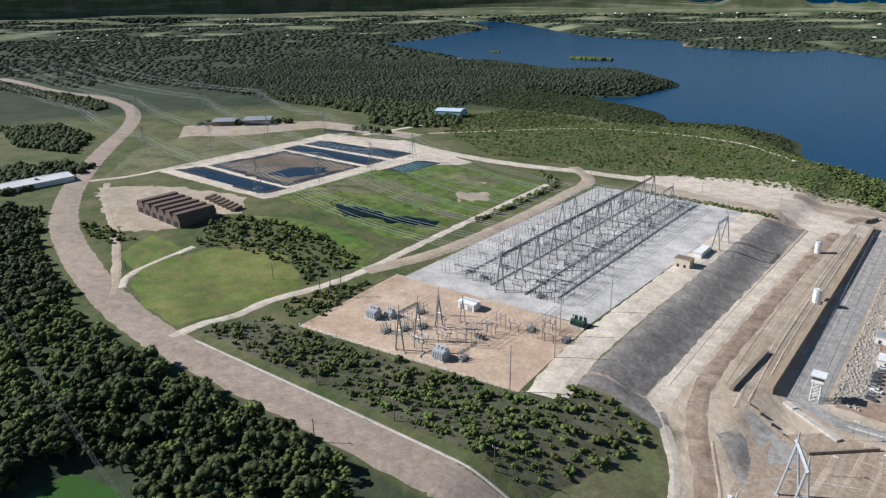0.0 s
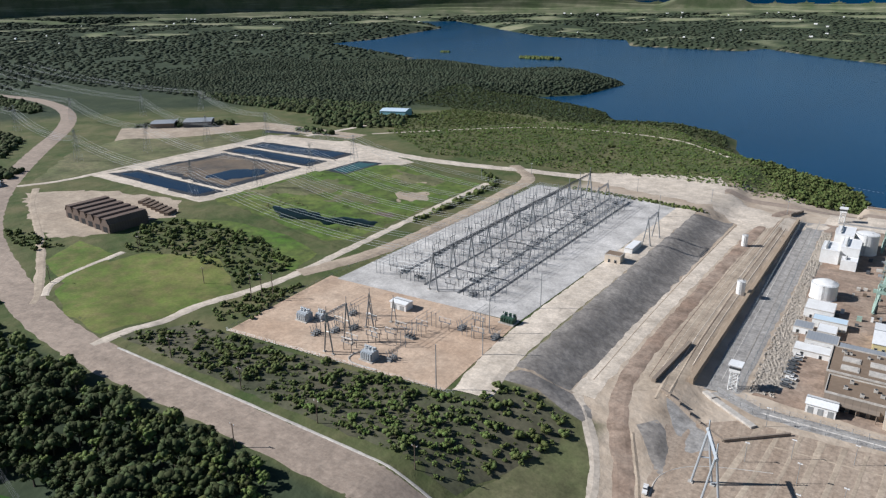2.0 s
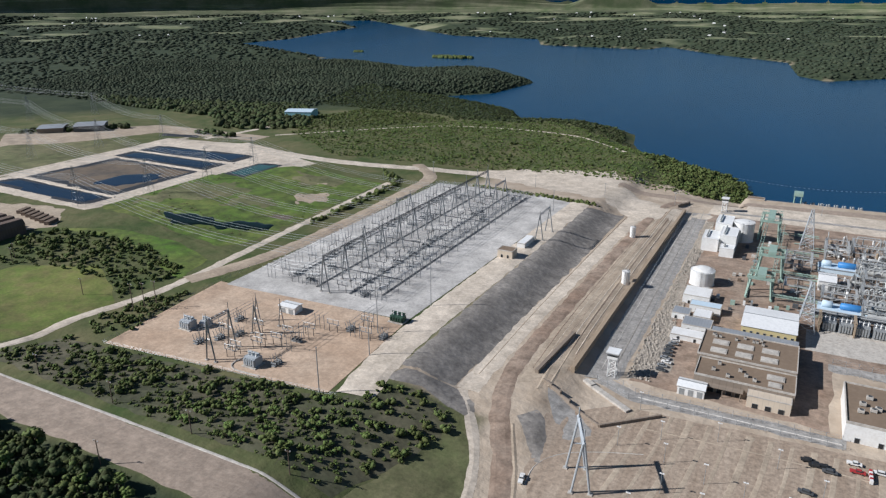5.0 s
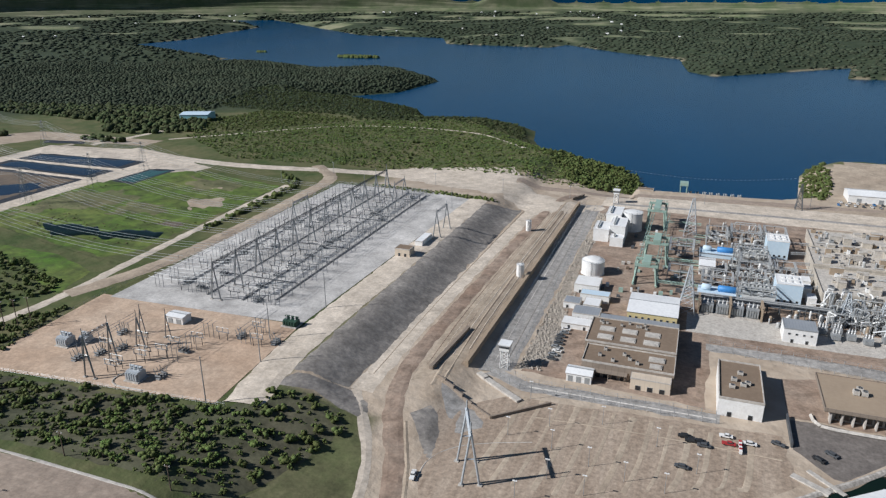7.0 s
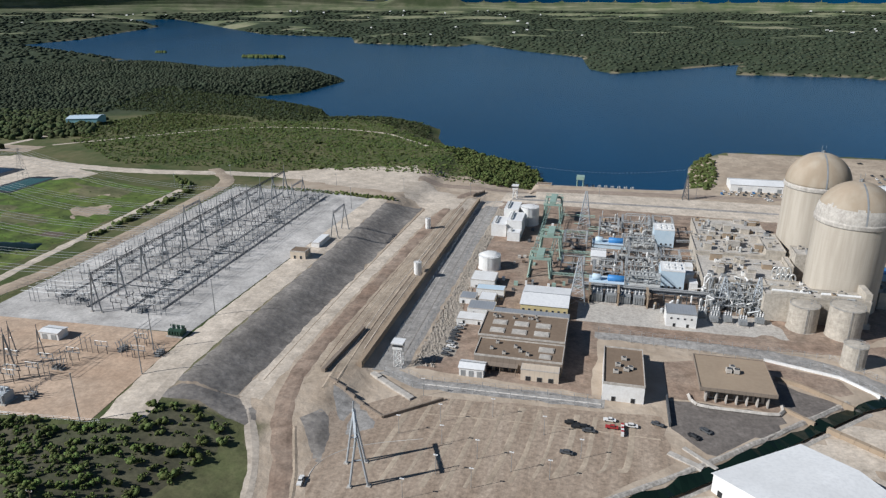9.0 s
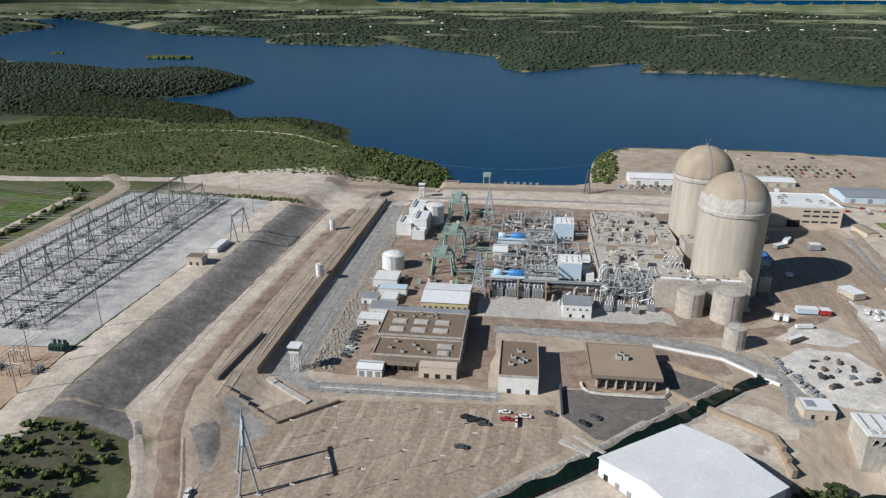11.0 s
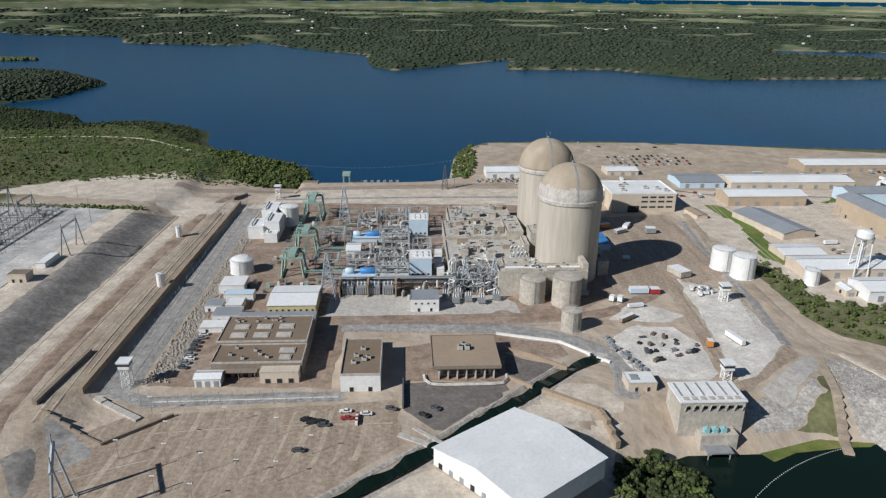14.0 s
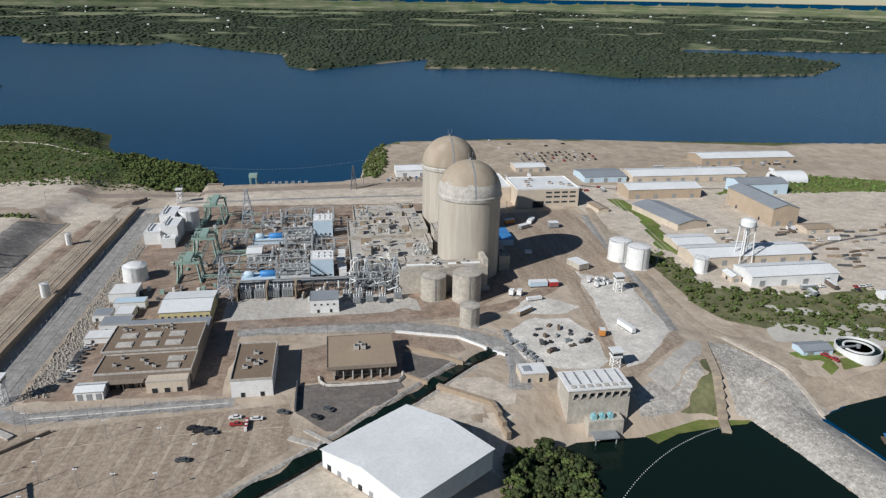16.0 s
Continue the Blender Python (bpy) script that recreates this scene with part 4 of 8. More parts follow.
t = thing("warehouse", tuple(A0 + U * 24 + V * 23), "big white metal warehouse with a low gabled white roof", "building")
LU, LV = 48.0, 46.0
s = Shape()
sec = [(0, -1.5), (LU, -1.5), (LU, 8), (LU / 2, 11.4), (0, 8)]
n5 = len(sec)
s.add([hall_point(u, v, z) for v in (0, LV) for u, z in sec], [(i, (i + 1) % n5, n5 + (i + 1) % n5, n5 + i) for i in range(n5)] + [tuple(range(n5)), tuple(range(n5, 2 * n5))])
part("wall", s, "white_paint", t)
for k, (ua, za, ub, zb) in enumerate(((-0.6, 8.0, LU / 2, 11.5), (LU / 2, 11.5, LU + 0.6, 8.0))):
    q = Shape()
    q.add([hall_point(u, v, z + d) for d in (0.05, 0.35) for u, v, z in ((ua, -0.6, za), (ub, -0.6, zb), (ub, LV + 0.6, zb), (ua, LV + 0.6, za))], [(3, 2, 1, 0), (4, 5, 6, 7), (0, 1, 5, 4), (1, 2, 6, 5), (2, 3, 7, 6), (3, 0, 4, 7)])
    part("roof_half", q, "white_roof", t)
for i in range(8):
    u = 3 + i * 6
    part("door", Shape().add([hall_point(u + a, -0.12 if b else 0.1, z) for b in (0, 1) for a, z in ((0, -0.5), (2.2, -0.5), (2.2, 2.6), (0, 2.6))], [(0, 1, 2, 3), (4, 5, 6, 7), (0, 1, 5, 4), (1, 2, 6, 5), (2, 3, 7, 6), (3, 0, 4, 7)]), "steel" if i % 3 else "dark", t)
for i in range(6):
    v = 5 + i * 7
    part("vent", Shape().add([hall_point(0.1 if b else -0.1, v + a, z) for b in (0, 1) for a, z in ((0, 2.5), (1.2, 2.5), (1.2, 3.8), (0, 3.8))], [(0, 1, 2, 3), (4, 5, 6, 7), (0, 1, 5, 4), (1, 2, 6, 5), (2, 3, 7, 6), (3, 0, 4, 7)]), "steel", t)
# the intake house on the basin
t = thing("intake_house", (239, 301, -8), "tall concrete intake house over the basin, whitish roof", "building")
part("wall", Shape().box(224.5, 296.5, -14, 254.5, 313, 9.5), "concrete", t)
part("roof", Shape().box(224, 296.1, 9.5, 255, 313.4, 10.3), "white_paint", t, "stained white roof slab")
for i in range(7):
    part("roof_hatch", Shape().box(226 + i * 4.0, 297.5, 10.3, 228.2 + i * 4.0, 299.6, 10.9), "pale_concrete", t)
for i in range(6):
    part("roof_rib", Shape().box(226 + i * 5.2, 301, 10.3, 226.6 + i * 5.2, 312, 10.7), "steel", t)
for i in range(7):
    part("slot", Shape().box(226.5 + i * 4.0, 296.35, 6.4, 228.9 + i * 4.0, 296.7, 7.8), "dark", t)
part("platform", Shape().box(234, 284, -9.2, 246, 296.4, -8.6).beam((235, 285, -14), (235, 285, -9), 0.5).beam((245, 285, -14), (245, 285, -9), 0.5), "steel", t)
for x in (236, 240, 244):
    part("screen_unit", Shape().box(x - 1.1, 291.5, -3.5, x + 1.1, 294, -1.2).cyl(x, 292.7, -1.2, -0.5, 0.6), "teal", t)
part("annex", Shape().box(233, 290, -14, 250, 296.4, -3.5), "concrete", t)
for i in range(8):
    part("bracket", Shape().beam((226.5 + i * 3.8, 296.4, 5.4), (226.5 + i * 3.8, 295.0, 8.9), 0.5), "pale_concrete", t)
part("railing", Shape().beam((224.4, 296.3, 11.4), (254.6, 296.3, 11.4), 0.1).beam((224.4, 313.2, 11.4), (254.6, 313.2, 11.4), 0.1), "steel", t)
t = flat_building("pump_house", 209, 322, 223, 333, 4.6, "cream pump house with pale flat roof", "building", "cream_wall", "white_roof", 0.3)
part("roof_hatch", Shape().box(211, 325, 4.8, 215, 330, 5.2), "grey_metal_roof", t)
openings(t, "y-", 322, 210, 222, 0, 2.3, 2, 1.4, "dark", "door")
# the administration block behind the containments
t = flat_building("administration_building", 284, 618, 342, 662, 17.0, "cream three-storey office block with white flat roof", "building", "cream_wall", "white_roof", 1.0, edge="white_paint")
for z in (4, 9, 13):
    openings(t, "y-", 618, 310, 340, z, z + 1.6, 4, 5.5)
part("dark_door", Shape().box(299, 617.7, 0, 309, 618.2, 6), "dark", t)
for i in range(6):
    roof_unit(t, rng.uniform(290, 336), rng.uniform(625, 655), 17.15, 4, 3, 2)
t = flat_building("administration_wing", 238, 640, 283.6, 690, 14.0, "cream office wing with white flat roof and roof recess", "building", "cream_wall", "white_roof", 0.9, edge="white_paint")
part("roof_well", Shape().box(255, 660, 14.1, 272, 674, 14.8), "grey_metal_roof", t)
t = flat_building("workshop", 243, 520, 256, 548, 5.5, "small hall with blue metal roof in the shade of the domes", "building", "pale_blue", "blue_paint", 0.1, edge="blue_paint")
# halls to the east
gable_building("warehouse", 398, 634, 472, 662, 9.5, 12.5, "tan metal warehouse with white gabled roof", "building", "tan_wall", "white_roof", "x", doors=4, group="eastern halls")
gable_building("warehouse", 487, 542, 511, 614, 15.5, 19, "tall tan hall with grey gabled roof", "building", "tan_wall", "grey_metal_roof", "y", doors=2, group="eastern halls")
gable_building("warehouse", 515, 637, 566, 664, 11, 14, "grey hall with grey metal roof", "building", "pale_blue", "grey_metal_roof", "x", doors=2, group="eastern halls")
gable_building("warehouse", 374, 460, 466, 486, 7.0, 9.5, "long cream hall with bright white gabled roof", "building", "cream_wall", "white_roof", "x", doors=6, group="eastern halls")
gable_building("warehouse", 394, 421, 458, 444, 7.5, 9.8, "white hall with low white gabled roof", "building", "white_paint", "white_roof", "x", doors=4, group="eastern halls")
gable_building("warehouse", 394, 542, 424, 606, 5.5, 8.5, "cream hall with blue-grey metal roof", "building", "cream_wall", "grey_metal_roof", "y", turn=12, group="eastern halls")
gable_building("warehouse", 378, 495, 410, 518, 4.5, 6.0, "small white hall with white roof", "building", "cream_wall", "white_roof", "x", doors=3, group="eastern halls")
gable_building("warehouse", 428, 694, 556, 728, 7, 10, "very long cream store hall with white roof", "building", "cream_wall", "white_roof", "x", doors=8, group="eastern halls")
gable_building("warehouse", 543, 764, 660, 798, 8, 11, "very long tan store hall with white roof", "building", "tan_wall", "white_roof", "x", doors=8, group="eastern halls")
gable_building("warehouse", 378, 700, 424, 735, 6, 8, "pale grey hall with metal roof", "building", "pale_blue", "grey_metal_roof", "x", doors=3, group="eastern halls")
gable_building("warehouse", 186, 742, 240, 768, 7, 9.5, "low white hall near the lake shore", "building", "white_paint", "white_roof", "x", doors=3, group="eastern halls")
gable_building("warehouse", 318, 752, 352, 776, 5, 7, "low white hall beside the car park", "building", "cream_wall", "white_roof", "x", doors=3, group="eastern halls")
gable_building("shed", 385, 430, 392, 442, 4, 5.5, "small cream shed with white roof", "shed", "cream_wall", "white_roof", "y", doors=1)
gable_building("shed", 352, 596, 362, 618, 3.5, 4.5, "long cream trailer shed on the bank", "shed", "cream_wall", "tan_roof", "y", doors=1, turn=8)
gable_building("shed", 470, 392, 480, 400, 3, 4.5, "open white shelter on the hillside", "shed", "white_paint", "white_roof", "x", doors=1)
gable_building("shed", 372, 334, 390, 344, 3, 4.2, "low blue-grey canteen beside the water tank", "shed", "pale_blue", "grey_metal_roof", "x", doors=2, base=-3)
gable_building("shed", 506, 605, 540, 613, 3.4, 4.2, "white open shelter with flat roof", "shed", "white_paint", "white_roof", "x", doors=2)
gable_building("shed", 505, 520, 530, 535, 4, 5.5, "low cream hut with tan roof", "shed", "cream_wall", "tan_roof", "x", doors=2)
t = thing("quonset_hut", (600, 690, 0), "white half-round metal hut", "building")
s = Shape()
pr = [(13 * math.cos(math.pi * i / 12), 10 * math.sin(math.pi * i / 12)) for i in range(13)]
s.add([(x, 690 + a, z) for x in (585, 618) for a, z in pr], [(i, i + 1, 14 + i, 13 + i) for i in range(12)] + [tuple(range(13)), tuple(range(13, 26))])
part("shell", s, "white_roof", t)
part("door", Shape().box(584.8, 684, 0, 585.1, 696, 6), "dark", t)
# western buildings
gable_building("barrack", -706, 238, -680, 302, 4.5, 7, "long white low building beside the curved road", "building", "white_paint", "white_roof", "y", base=gz(-690, 270), doors=6)
z = gz(-805, 600)
gable_building("office_block", -842, 566, -812, 600, 6, 7, "grey flat-roofed training block among trees", "building", "brown_wall", "grey_metal_roof", "x", base=z, doors=4, turn=44)
gable_building("office_block", -812, 596, -776, 632, 7, 8, "long grey block with dark glazing beside the woods", "building", "dark_steel", "grey_metal_roof", "x", base=z, doors=4, turn=44)
gable_building("metal_hall", -655, 832, -615, 866, 9, 11, "turquoise metal hall at the wood's edge", "building", "teal", "pale_blue", "x", base=gz(-640, 845), doors=3, turn=20)
for k in range(6):
    x = -537 + k * 11.5
    s = Shape()
    z0 = gz(x, 295)
    sec = [(0, 0), (10.6, 0), (10.6, 6.5), (8.2, 10.5), (2.4, 10.5), (0, 6.5)]
    t = thing("storage_barn", (x + 5, 297, z0), "dark brown barn of a joined row, hipped metal roof", "barn", "row of dark barns")
    y0, y1 = 279 + (5 - k) * 1.0, 312 + (5 - k) * 1.0
    part("wall", s.add([(x + a, y, z0 + h) for y in (y0, y1) for a, h in sec], [(i, (i + 1) % 6, 6 + (i + 1) % 6, 6 + i) for i in range(6)] + [tuple(range(6)), tuple(range(6, 12))]), "rust_roof", t)
    q = Shape()
    for (a, h), (b, g_) in zip(sec[2:], sec[3:]):
        q.add([(x + u, y, z0 + w + d) for d in (0.03, 0.25) for u, w, y in ((a, h, y0 - 0.4), (b, g_, y0 - 0.4), (b, g_, y1 + 0.4), (a, h, y1 + 0.4))], [(3, 2, 1, 0), (4, 5, 6, 7), (0, 1, 5, 4), (1, 2, 6, 5), (2, 3, 7, 6), (3, 0, 4, 7)])
    part("roof", q, "rust_roof", t)
    part("door", Shape().box(x + 2.5, y0 - 0.1, z0, x + 8, y0 + 0.1, z0 + 4.5), "dark", t)
for k in range(7):
    x, y = -523 + k * 8, 345 - k * 1.5
    z0 = gz(x, y)
    t = thing("container_stack", (x, y, z0), "rust-brown open container in a row beside the barns", "container", "row of containers")
    part("box", rot_shape(Shape().box(x - 2, y - 6, z0, x + 2, y + 6, z0 + 2.6), x, y, 20), "rust_roof", t)
    part("lid", rot_shape(Shape().box(x - 2.1, y - 6.1, z0 + 2.6, x + 2.1, y + 6.1, z0 + 2.8), x, y, 20), "wood", t)
# huts in the switchyards
Y0 = 12.7
gable_building("control_hut", -219, 299, -208, 306, 4.0, 4.6, "small white control hut on the sandy pad", "hut", "white_paint", "white_roof", "x", base=Y0, doors=2)
t = flat_building("relay_house", -142, 438, -131, 447, Y0 + 5.5, "cream relay house with brown roof", "hut", "cream_wall", "brown_roof", 0.3, base=Y0)
openings(t, "y-", 438, -141, -132, Y0, Y0 + 2.4, 2, 1.4, "dark", "door")
t = flat_building("relay_house", -137, 462, -131, 482, Y0 + 3.6, "long white equipment cabin", "hut", "white_paint", "white_roof", 0.1, base=Y0)


# ---------------------------------------------------------------- tanks
def tank(name, x, y, r, h, label, mat="white_paint", base=0.0, dome=0.12, group=""):
    t = thing(name, (x, y, base), label, "tank", group)
    n = max(16, int(r * 4))
    part("shell", Shape().revolve(x, y, [(r + 0.4, base - 0.5), (r + 0.4, base + 0.3), (r, base + 0.35), (r, base + h * 0.5), (r + 0.04, base + h * 0.505), (r, base + h * 0.51), (r, base + h)], n), mat, t, smooth=False)
    part("roof", Shape().revolve(x, y, [(r + 0.12, base + h), (r + 0.12, base + h + 0.2), (r * 0.6, base + h + 0.2 + r * dome * 0.7), (0.2, base + h + 0.2 + r * dome)], n), mat, t)
    part("hatch", Shape().cyl(x + r * 0.4, y, base + h + r * dome * 0.4, base + h + 0.9 + r * dome * 0.4, 0.5, 8), "steel", t)
    ring = Shape()
    for k in range(n):
        a, b = 2 * math.pi * k / n, 2 * math.pi * (k + 1) / n
        for d in (0.6, 1.1):
            ring.beam((x + r * math.cos(a), y + r * math.sin(a), base + h + d), (x + r * math.cos(b), y + r * math.sin(b), base + h + d), 0.08)
        if k % 3 == 0:
            ring.beam((x + r * math.cos(a), y + r * math.sin(a), base + h), (x + r * math.cos(a), y + r * math.sin(a), base + h + 1.1), 0.08)
    part("railing", ring, "steel", t)
    lad = Shape()
    for d in (-0.3, 0.3):
        lad.beam((x + d, y - r - 0.25, base), (x + d, y - r - 0.25, base + h + 1), 0.1)
    for k in range(int(h / 0.9)):
        lad.beam((x - 0.3, y - r - 0.25, base + 0.5 + k * 0.9), (x + 0.3, y - r - 0.25, base + 0.5 + k * 0.9), 0.08)
    part("ladder", lad, "steel", t)
    return t


tank("storage_tank", -11.6, 484, 7.8, 9.6, "large white cylindrical storage tank", dome=0.3)
tank("storage_tank", 333, 466, 8.0, 15.5, "white storage tank with rust streaks", group="twin tanks on the bank")
tank("storage_tank", 326, 483, 8.0, 14.5, "white storage tank beside its twin", group="twin tanks on the bank")
tank("concrete_tank", 180.5, 431, 8.0, 15, "round concrete water tank at the building's foot", "concrete", group="concrete tanks")
tank("concrete_tank", 201, 426, 9.0, 18, "tall round concrete tank with pale lid", "concrete", group="concrete tanks")
tank("concrete_tank", 196, 390, 5.8, 12, "small round concrete tank beside the road", "concrete", group="concrete tanks")
tank("gas_cylinder", -73, 548, 2.2, 10, "slim white upright tank", base=2.4, group="slim tanks")
tank("gas_cylinder", -56, 453, 2.6, 9.5, "slim white upright tank beside the wall", base=2.4, group="slim tanks")
tank("storage_tank", 374, 452, 5, 10, "white water tank beside the hall")
tank("concrete_tank", 4, 592, 8.0, 15, "white round tank behind the boxy white plant")
for x0, y0, x1, y1, z in ((-22, 553, -10, 575, 10), (-10, 556, 2, 580, 13), (-16, 580, -4, 604, 15), (-8, 544, 2, 554, 7), (-18, 606, -6, 618, 9)):
    t = flat_building("treatment_house", x0, y0, x1, y1, z, "boxy white water-treatment house", "building", "white_paint", "white_roof", 0.3, edge="white_paint", group="white treatment houses")
    part("duct", Shape().beam((x0 + 3, y0 + 3, z), (x0 + 3, y0 + 3, z + 1.5), 1.2).beam((x0 + 3, y0 + 3, z + 1.4), (x0 + 3, y1 - 3, z + 1.4), 1.0), "pipe", t)
# slender water tower
t = thing("water_tower", (412, 462, 0), "slender white water tower on four legs", "tower")
for dx, dy in ((-5, -4), (5, -4), (5, 4), (-5, 4)):
    part("leg", Shape().beam((412 + dx, 462 + dy, 0), (412 + dx * 0.8, 462 + dy * 0.8, 29), 0.8, 8), "white_paint", t)
    part("foot", Shape().box(411 + dx, 461 + dy, 0, 413 + dx, 463 + dy, 0.6), "pale_concrete", t)
part("bowl", Shape().revolve(412, 462, [(2.5, 28), (5.0, 29), (5.4, 30), (5.4, 33.4), (3.4, 34.8), (0.3, 35.2)], 24), "white_paint", t)
part("balcony", Shape().revolve(412, 462, [(5.2, 29.4), (6.3, 29.4), (6.3, 29.7), (5.2, 29.7)], 24), "steel", t)
part("riser", Shape().cyl(412, 462, 0, 28.2, 0.9, 10), "white_paint", t)
for y in (458.3, 465.7):
    for z in (2, 11, 20):
        part("brace", Shape().beam((407.3, y, z), (416.7, y, z + 8.5), 0.22), "white_paint", t)
        part("brace", Shape().beam((416.7, y, z), (407.3, y, z + 8.5), 0.22), "white_paint", t)
# clarifier
t = thing("clarifier", (407, 336, -4), "round open clarifier with white rim and dark water", "tank")
zc = gz(407, 336)
part("rim", Shape().revolve(407, 336, [(12, zc - 3), (12, zc + 3), (11.4, zc + 3), (11.4, zc + 1)], 40), "white_paint", t)
part("water", Shape().cyl(407, 336, zc, zc + 1.8, 11.4, 40), "pond_water", t)
part("bridge", Shape().box(396, 335.2, zc + 3.0, 407, 336.8, zc + 3.4).cyl(407, 336, zc + 1.5, zc + 4, 1.2), "steel", t)
part("launder", Shape().revolve(407, 336, [(8, zc + 1.9), (8, zc + 2.6), (7, zc + 2.6), (7, zc + 1.9)], 40), "white_paint", t)


# ---------------------------------------------------------------- more ground sheets
drape("pavement", [(-42, 327), (-21, 316.5), (70.5, 319.5), (71, 327.5), (-20, 325.5), (-36, 334)], "grey_strip", "grey gravel strip along the southern fence", 0.42)
for k in range(13):
    x = -18 + k * 8.4
    strip("wheel_lane", [(x - 6, 246 + max(0, k - 4) * 3.5), (x - 2, 275), (x + 1, 311)], 4.2 - (k % 3) * 0.9, "sand", "pale worn lane across the dirt lot", 0.4, category="track")
for k in range(6):
    strip("wheel_lane", [(-71 + k * 3.0, 318 + k * 5), (-73 + k * 3.2, 395), (-67 + k * 2.6, 630)], 0.9, ("red_dirt", "pale_dirt")[k % 2], "thin rutted wheel line on the bare ground", 0.55, category="track", across=2)
strip("pavement", [(64, 396), (120, 396), (183, 388), (216, 356), (207, 316)], 11, "grey_strip", "grey gravel patrol strip between fences", 0.42)
strip("road", [(58, 402), (120, 404), (190, 404), (230, 412), (262, 440)], 11, "red_dirt", "brown plant road", 0.46)
drape("pavement", [(50, 408), (50, 444), (130, 446), (168, 440), (175, 412), (120, 409)], "pale_concrete", "pale concrete yard before the transformers", 0.44)
drape("pavement", [(212, 368), (219, 381), (236, 394), (257, 390), (264, 372), (261, 337), (252, 329), (231, 333), (217, 343)], "gravel", "pale gravel laydown yard", 0.5, ragged=1.5)
drape("pavement", [(284, 478), (296, 454), (314, 440), (312, 369), (281, 336), (268, 330), (272, 352), (281, 416)], "gravel", "pale gravel pad inside the eastern fence", 0.5, ragged=1)
drape("pavement", [(244, 429), (270, 406), (256, 396), (222, 402), (232, 420)], "gravel", "pale worn patch of the yard", 0.5, ragged=3)
strip("road", [(286, 510), (281, 470), (275, 430), (273, 400), (266, 349)], 8, "lot_dirt", "brown road through the laydown yard", 0.62)
drape("pavement", [(228, 470), (236, 600), (330, 610), (330, 520), (322, 470), (280, 440), (240, 440)], "lot_dirt", "worn grey-brown yard behind the domes", 0.4)
drape("pavement", [(-30, 655), (-28, 700), (232, 700), (232, 642)], "pale_dirt", "pale dirt strip behind the plant", 0.4)
strip("road", [(-230, 690), (-130, 700), (-60, 694), (40, 705), (140, 712), (250, 720)], 14, "road", "brown road along the lake side of the plant", 0.5)
strip("pavement", [(-20, 664), (100, 670), (230, 668)], 10, "grey_strip", "grey gravel strip behind the plant", 0.46)
drape("pavement", [(99.5, 334), (99.2, 311), (117, 288), (153, 319), (150, 333)], "asphalt", "dark asphalt car park beside the canal", 0.42)
drape("pavement", [(153, 364), (184, 344), (163, 328), (151, 337)], "asphalt", "small dark asphalt apron beside the pavilion", 0.42)
drape("pavement", [(100, 336), (100, 372), (152, 384), (186, 372), (188, 352), (155, 366), (150, 334)], "red_dirt", "brown bare ground round the pavilion", 0.38)
drape("pavement", [(118, 285), (170, 330), (195, 330), (205, 312), (192, 282), (186, 262), (150, 298)], "pale_dirt", "pale ground behind the warehouse", 0.36)
drape("pavement", [(60, 235), (112, 268), (145, 232), (190, 240), (190, 180), (60, 180)], "pale_dirt", "pale ground in front of the warehouse", 0.36)
drape("bank", [(326, 356), (338, 352), (361, 298), (366, 240), (340, 190), (332, 233), (318, 293), (312, 298)], "pale_riprap", "pale stone-faced dam slope", 0.5, step=4)
strip("road", [(350, 612), (336, 523), (331, 453), (329, 401), (333, 368), (352, 352), (354, 318), (372, 312), (400, 306)], 8, "sand", "brown road along the eastern fence", 0.55)
strip("road", [(340, 361), (351, 330), (357, 298), (359, 256), (372, 200)], 5, "pale_dirt", "pale crest road of the dam", 0.75)
drape("bank", [(313, 368), (312, 355), (271, 322), (262, 316), (262, 328), (278, 334)], "lot_dirt", "dark brown earth bank below the yard", 0.5, step=4)
drape("bank", [(313, 354), (327, 358), (314, 340), (282, 311), (274, 319)], "pale_concrete", "pale concrete slab on the bank", 0.7, step=3)
drape("bank", [(285, 313), (310, 334), (305, 320), (284, 301), (262, 298), (262, 310), (274, 316)], "pale_riprap", "broken pale stone bank beside the intake house", 0.6, step=3)
drape("lawn", [(284, 300), (307, 321), (317, 341), (313, 317), (306, 298)], "dry_grass", "rough grass gully beside the pier", 0.66, step=3, ragged=2)
drape("algae", [(256, 297), (282, 302), (305, 300), (321, 295), (314, 291), (303, 291), (277, 288), (264, 282)], "lawn", "bright green algae along the basin's edge", flat=LAKE_Z + 0.55, category="algae")
drape("bank", [(-27, 337), (-27, 640), (-14, 600), (-20, 500), (-15, 430), (-6, 350)], "riprap", "belt of loose grey rocks beside the plant", 0.5)
drape("lawn", [(392, 642), (402, 595), (379, 470), (362, 500), (380, 580), (372, 640)], "lawn", "green strip between the tracks", 0.45)
drape("lawn", [(483, 643), (530, 671), (622, 711), (711, 677), (675, 634), (560, 640)], "lawn", "green field among the halls", 0.45)
drape("pavement", [(344, 360), (357, 358), (369, 338), (364, 316), (384, 316), (420, 324), (412, 310), (358, 298), (353, 322)], "sand", "brown apron beside the dam's end", 0.62, step=4)
drape("lawn", [(364, 339), (380, 318), (386, 324), (384, 342)], "lawn", "small lawn near the clarifier", 0.7)
drape("lawn", [(388, 322), (394, 350), (424, 346), (424, 328)], "lawn", "green ring of grass round the clarifier", 0.7)
drape("pavement", [(366, 352), (378, 383), (440, 354), (430, 336)], "chalk", "cut of pale chalky rock", 0.45, ragged=2)
drape("pavement", [(170, 700), (172, 890), (200, 918), (360, 920), (700, 850), (700, 730), (300, 700)], "sand", "bare car park and store yard by the lake", 0.42, step=12)
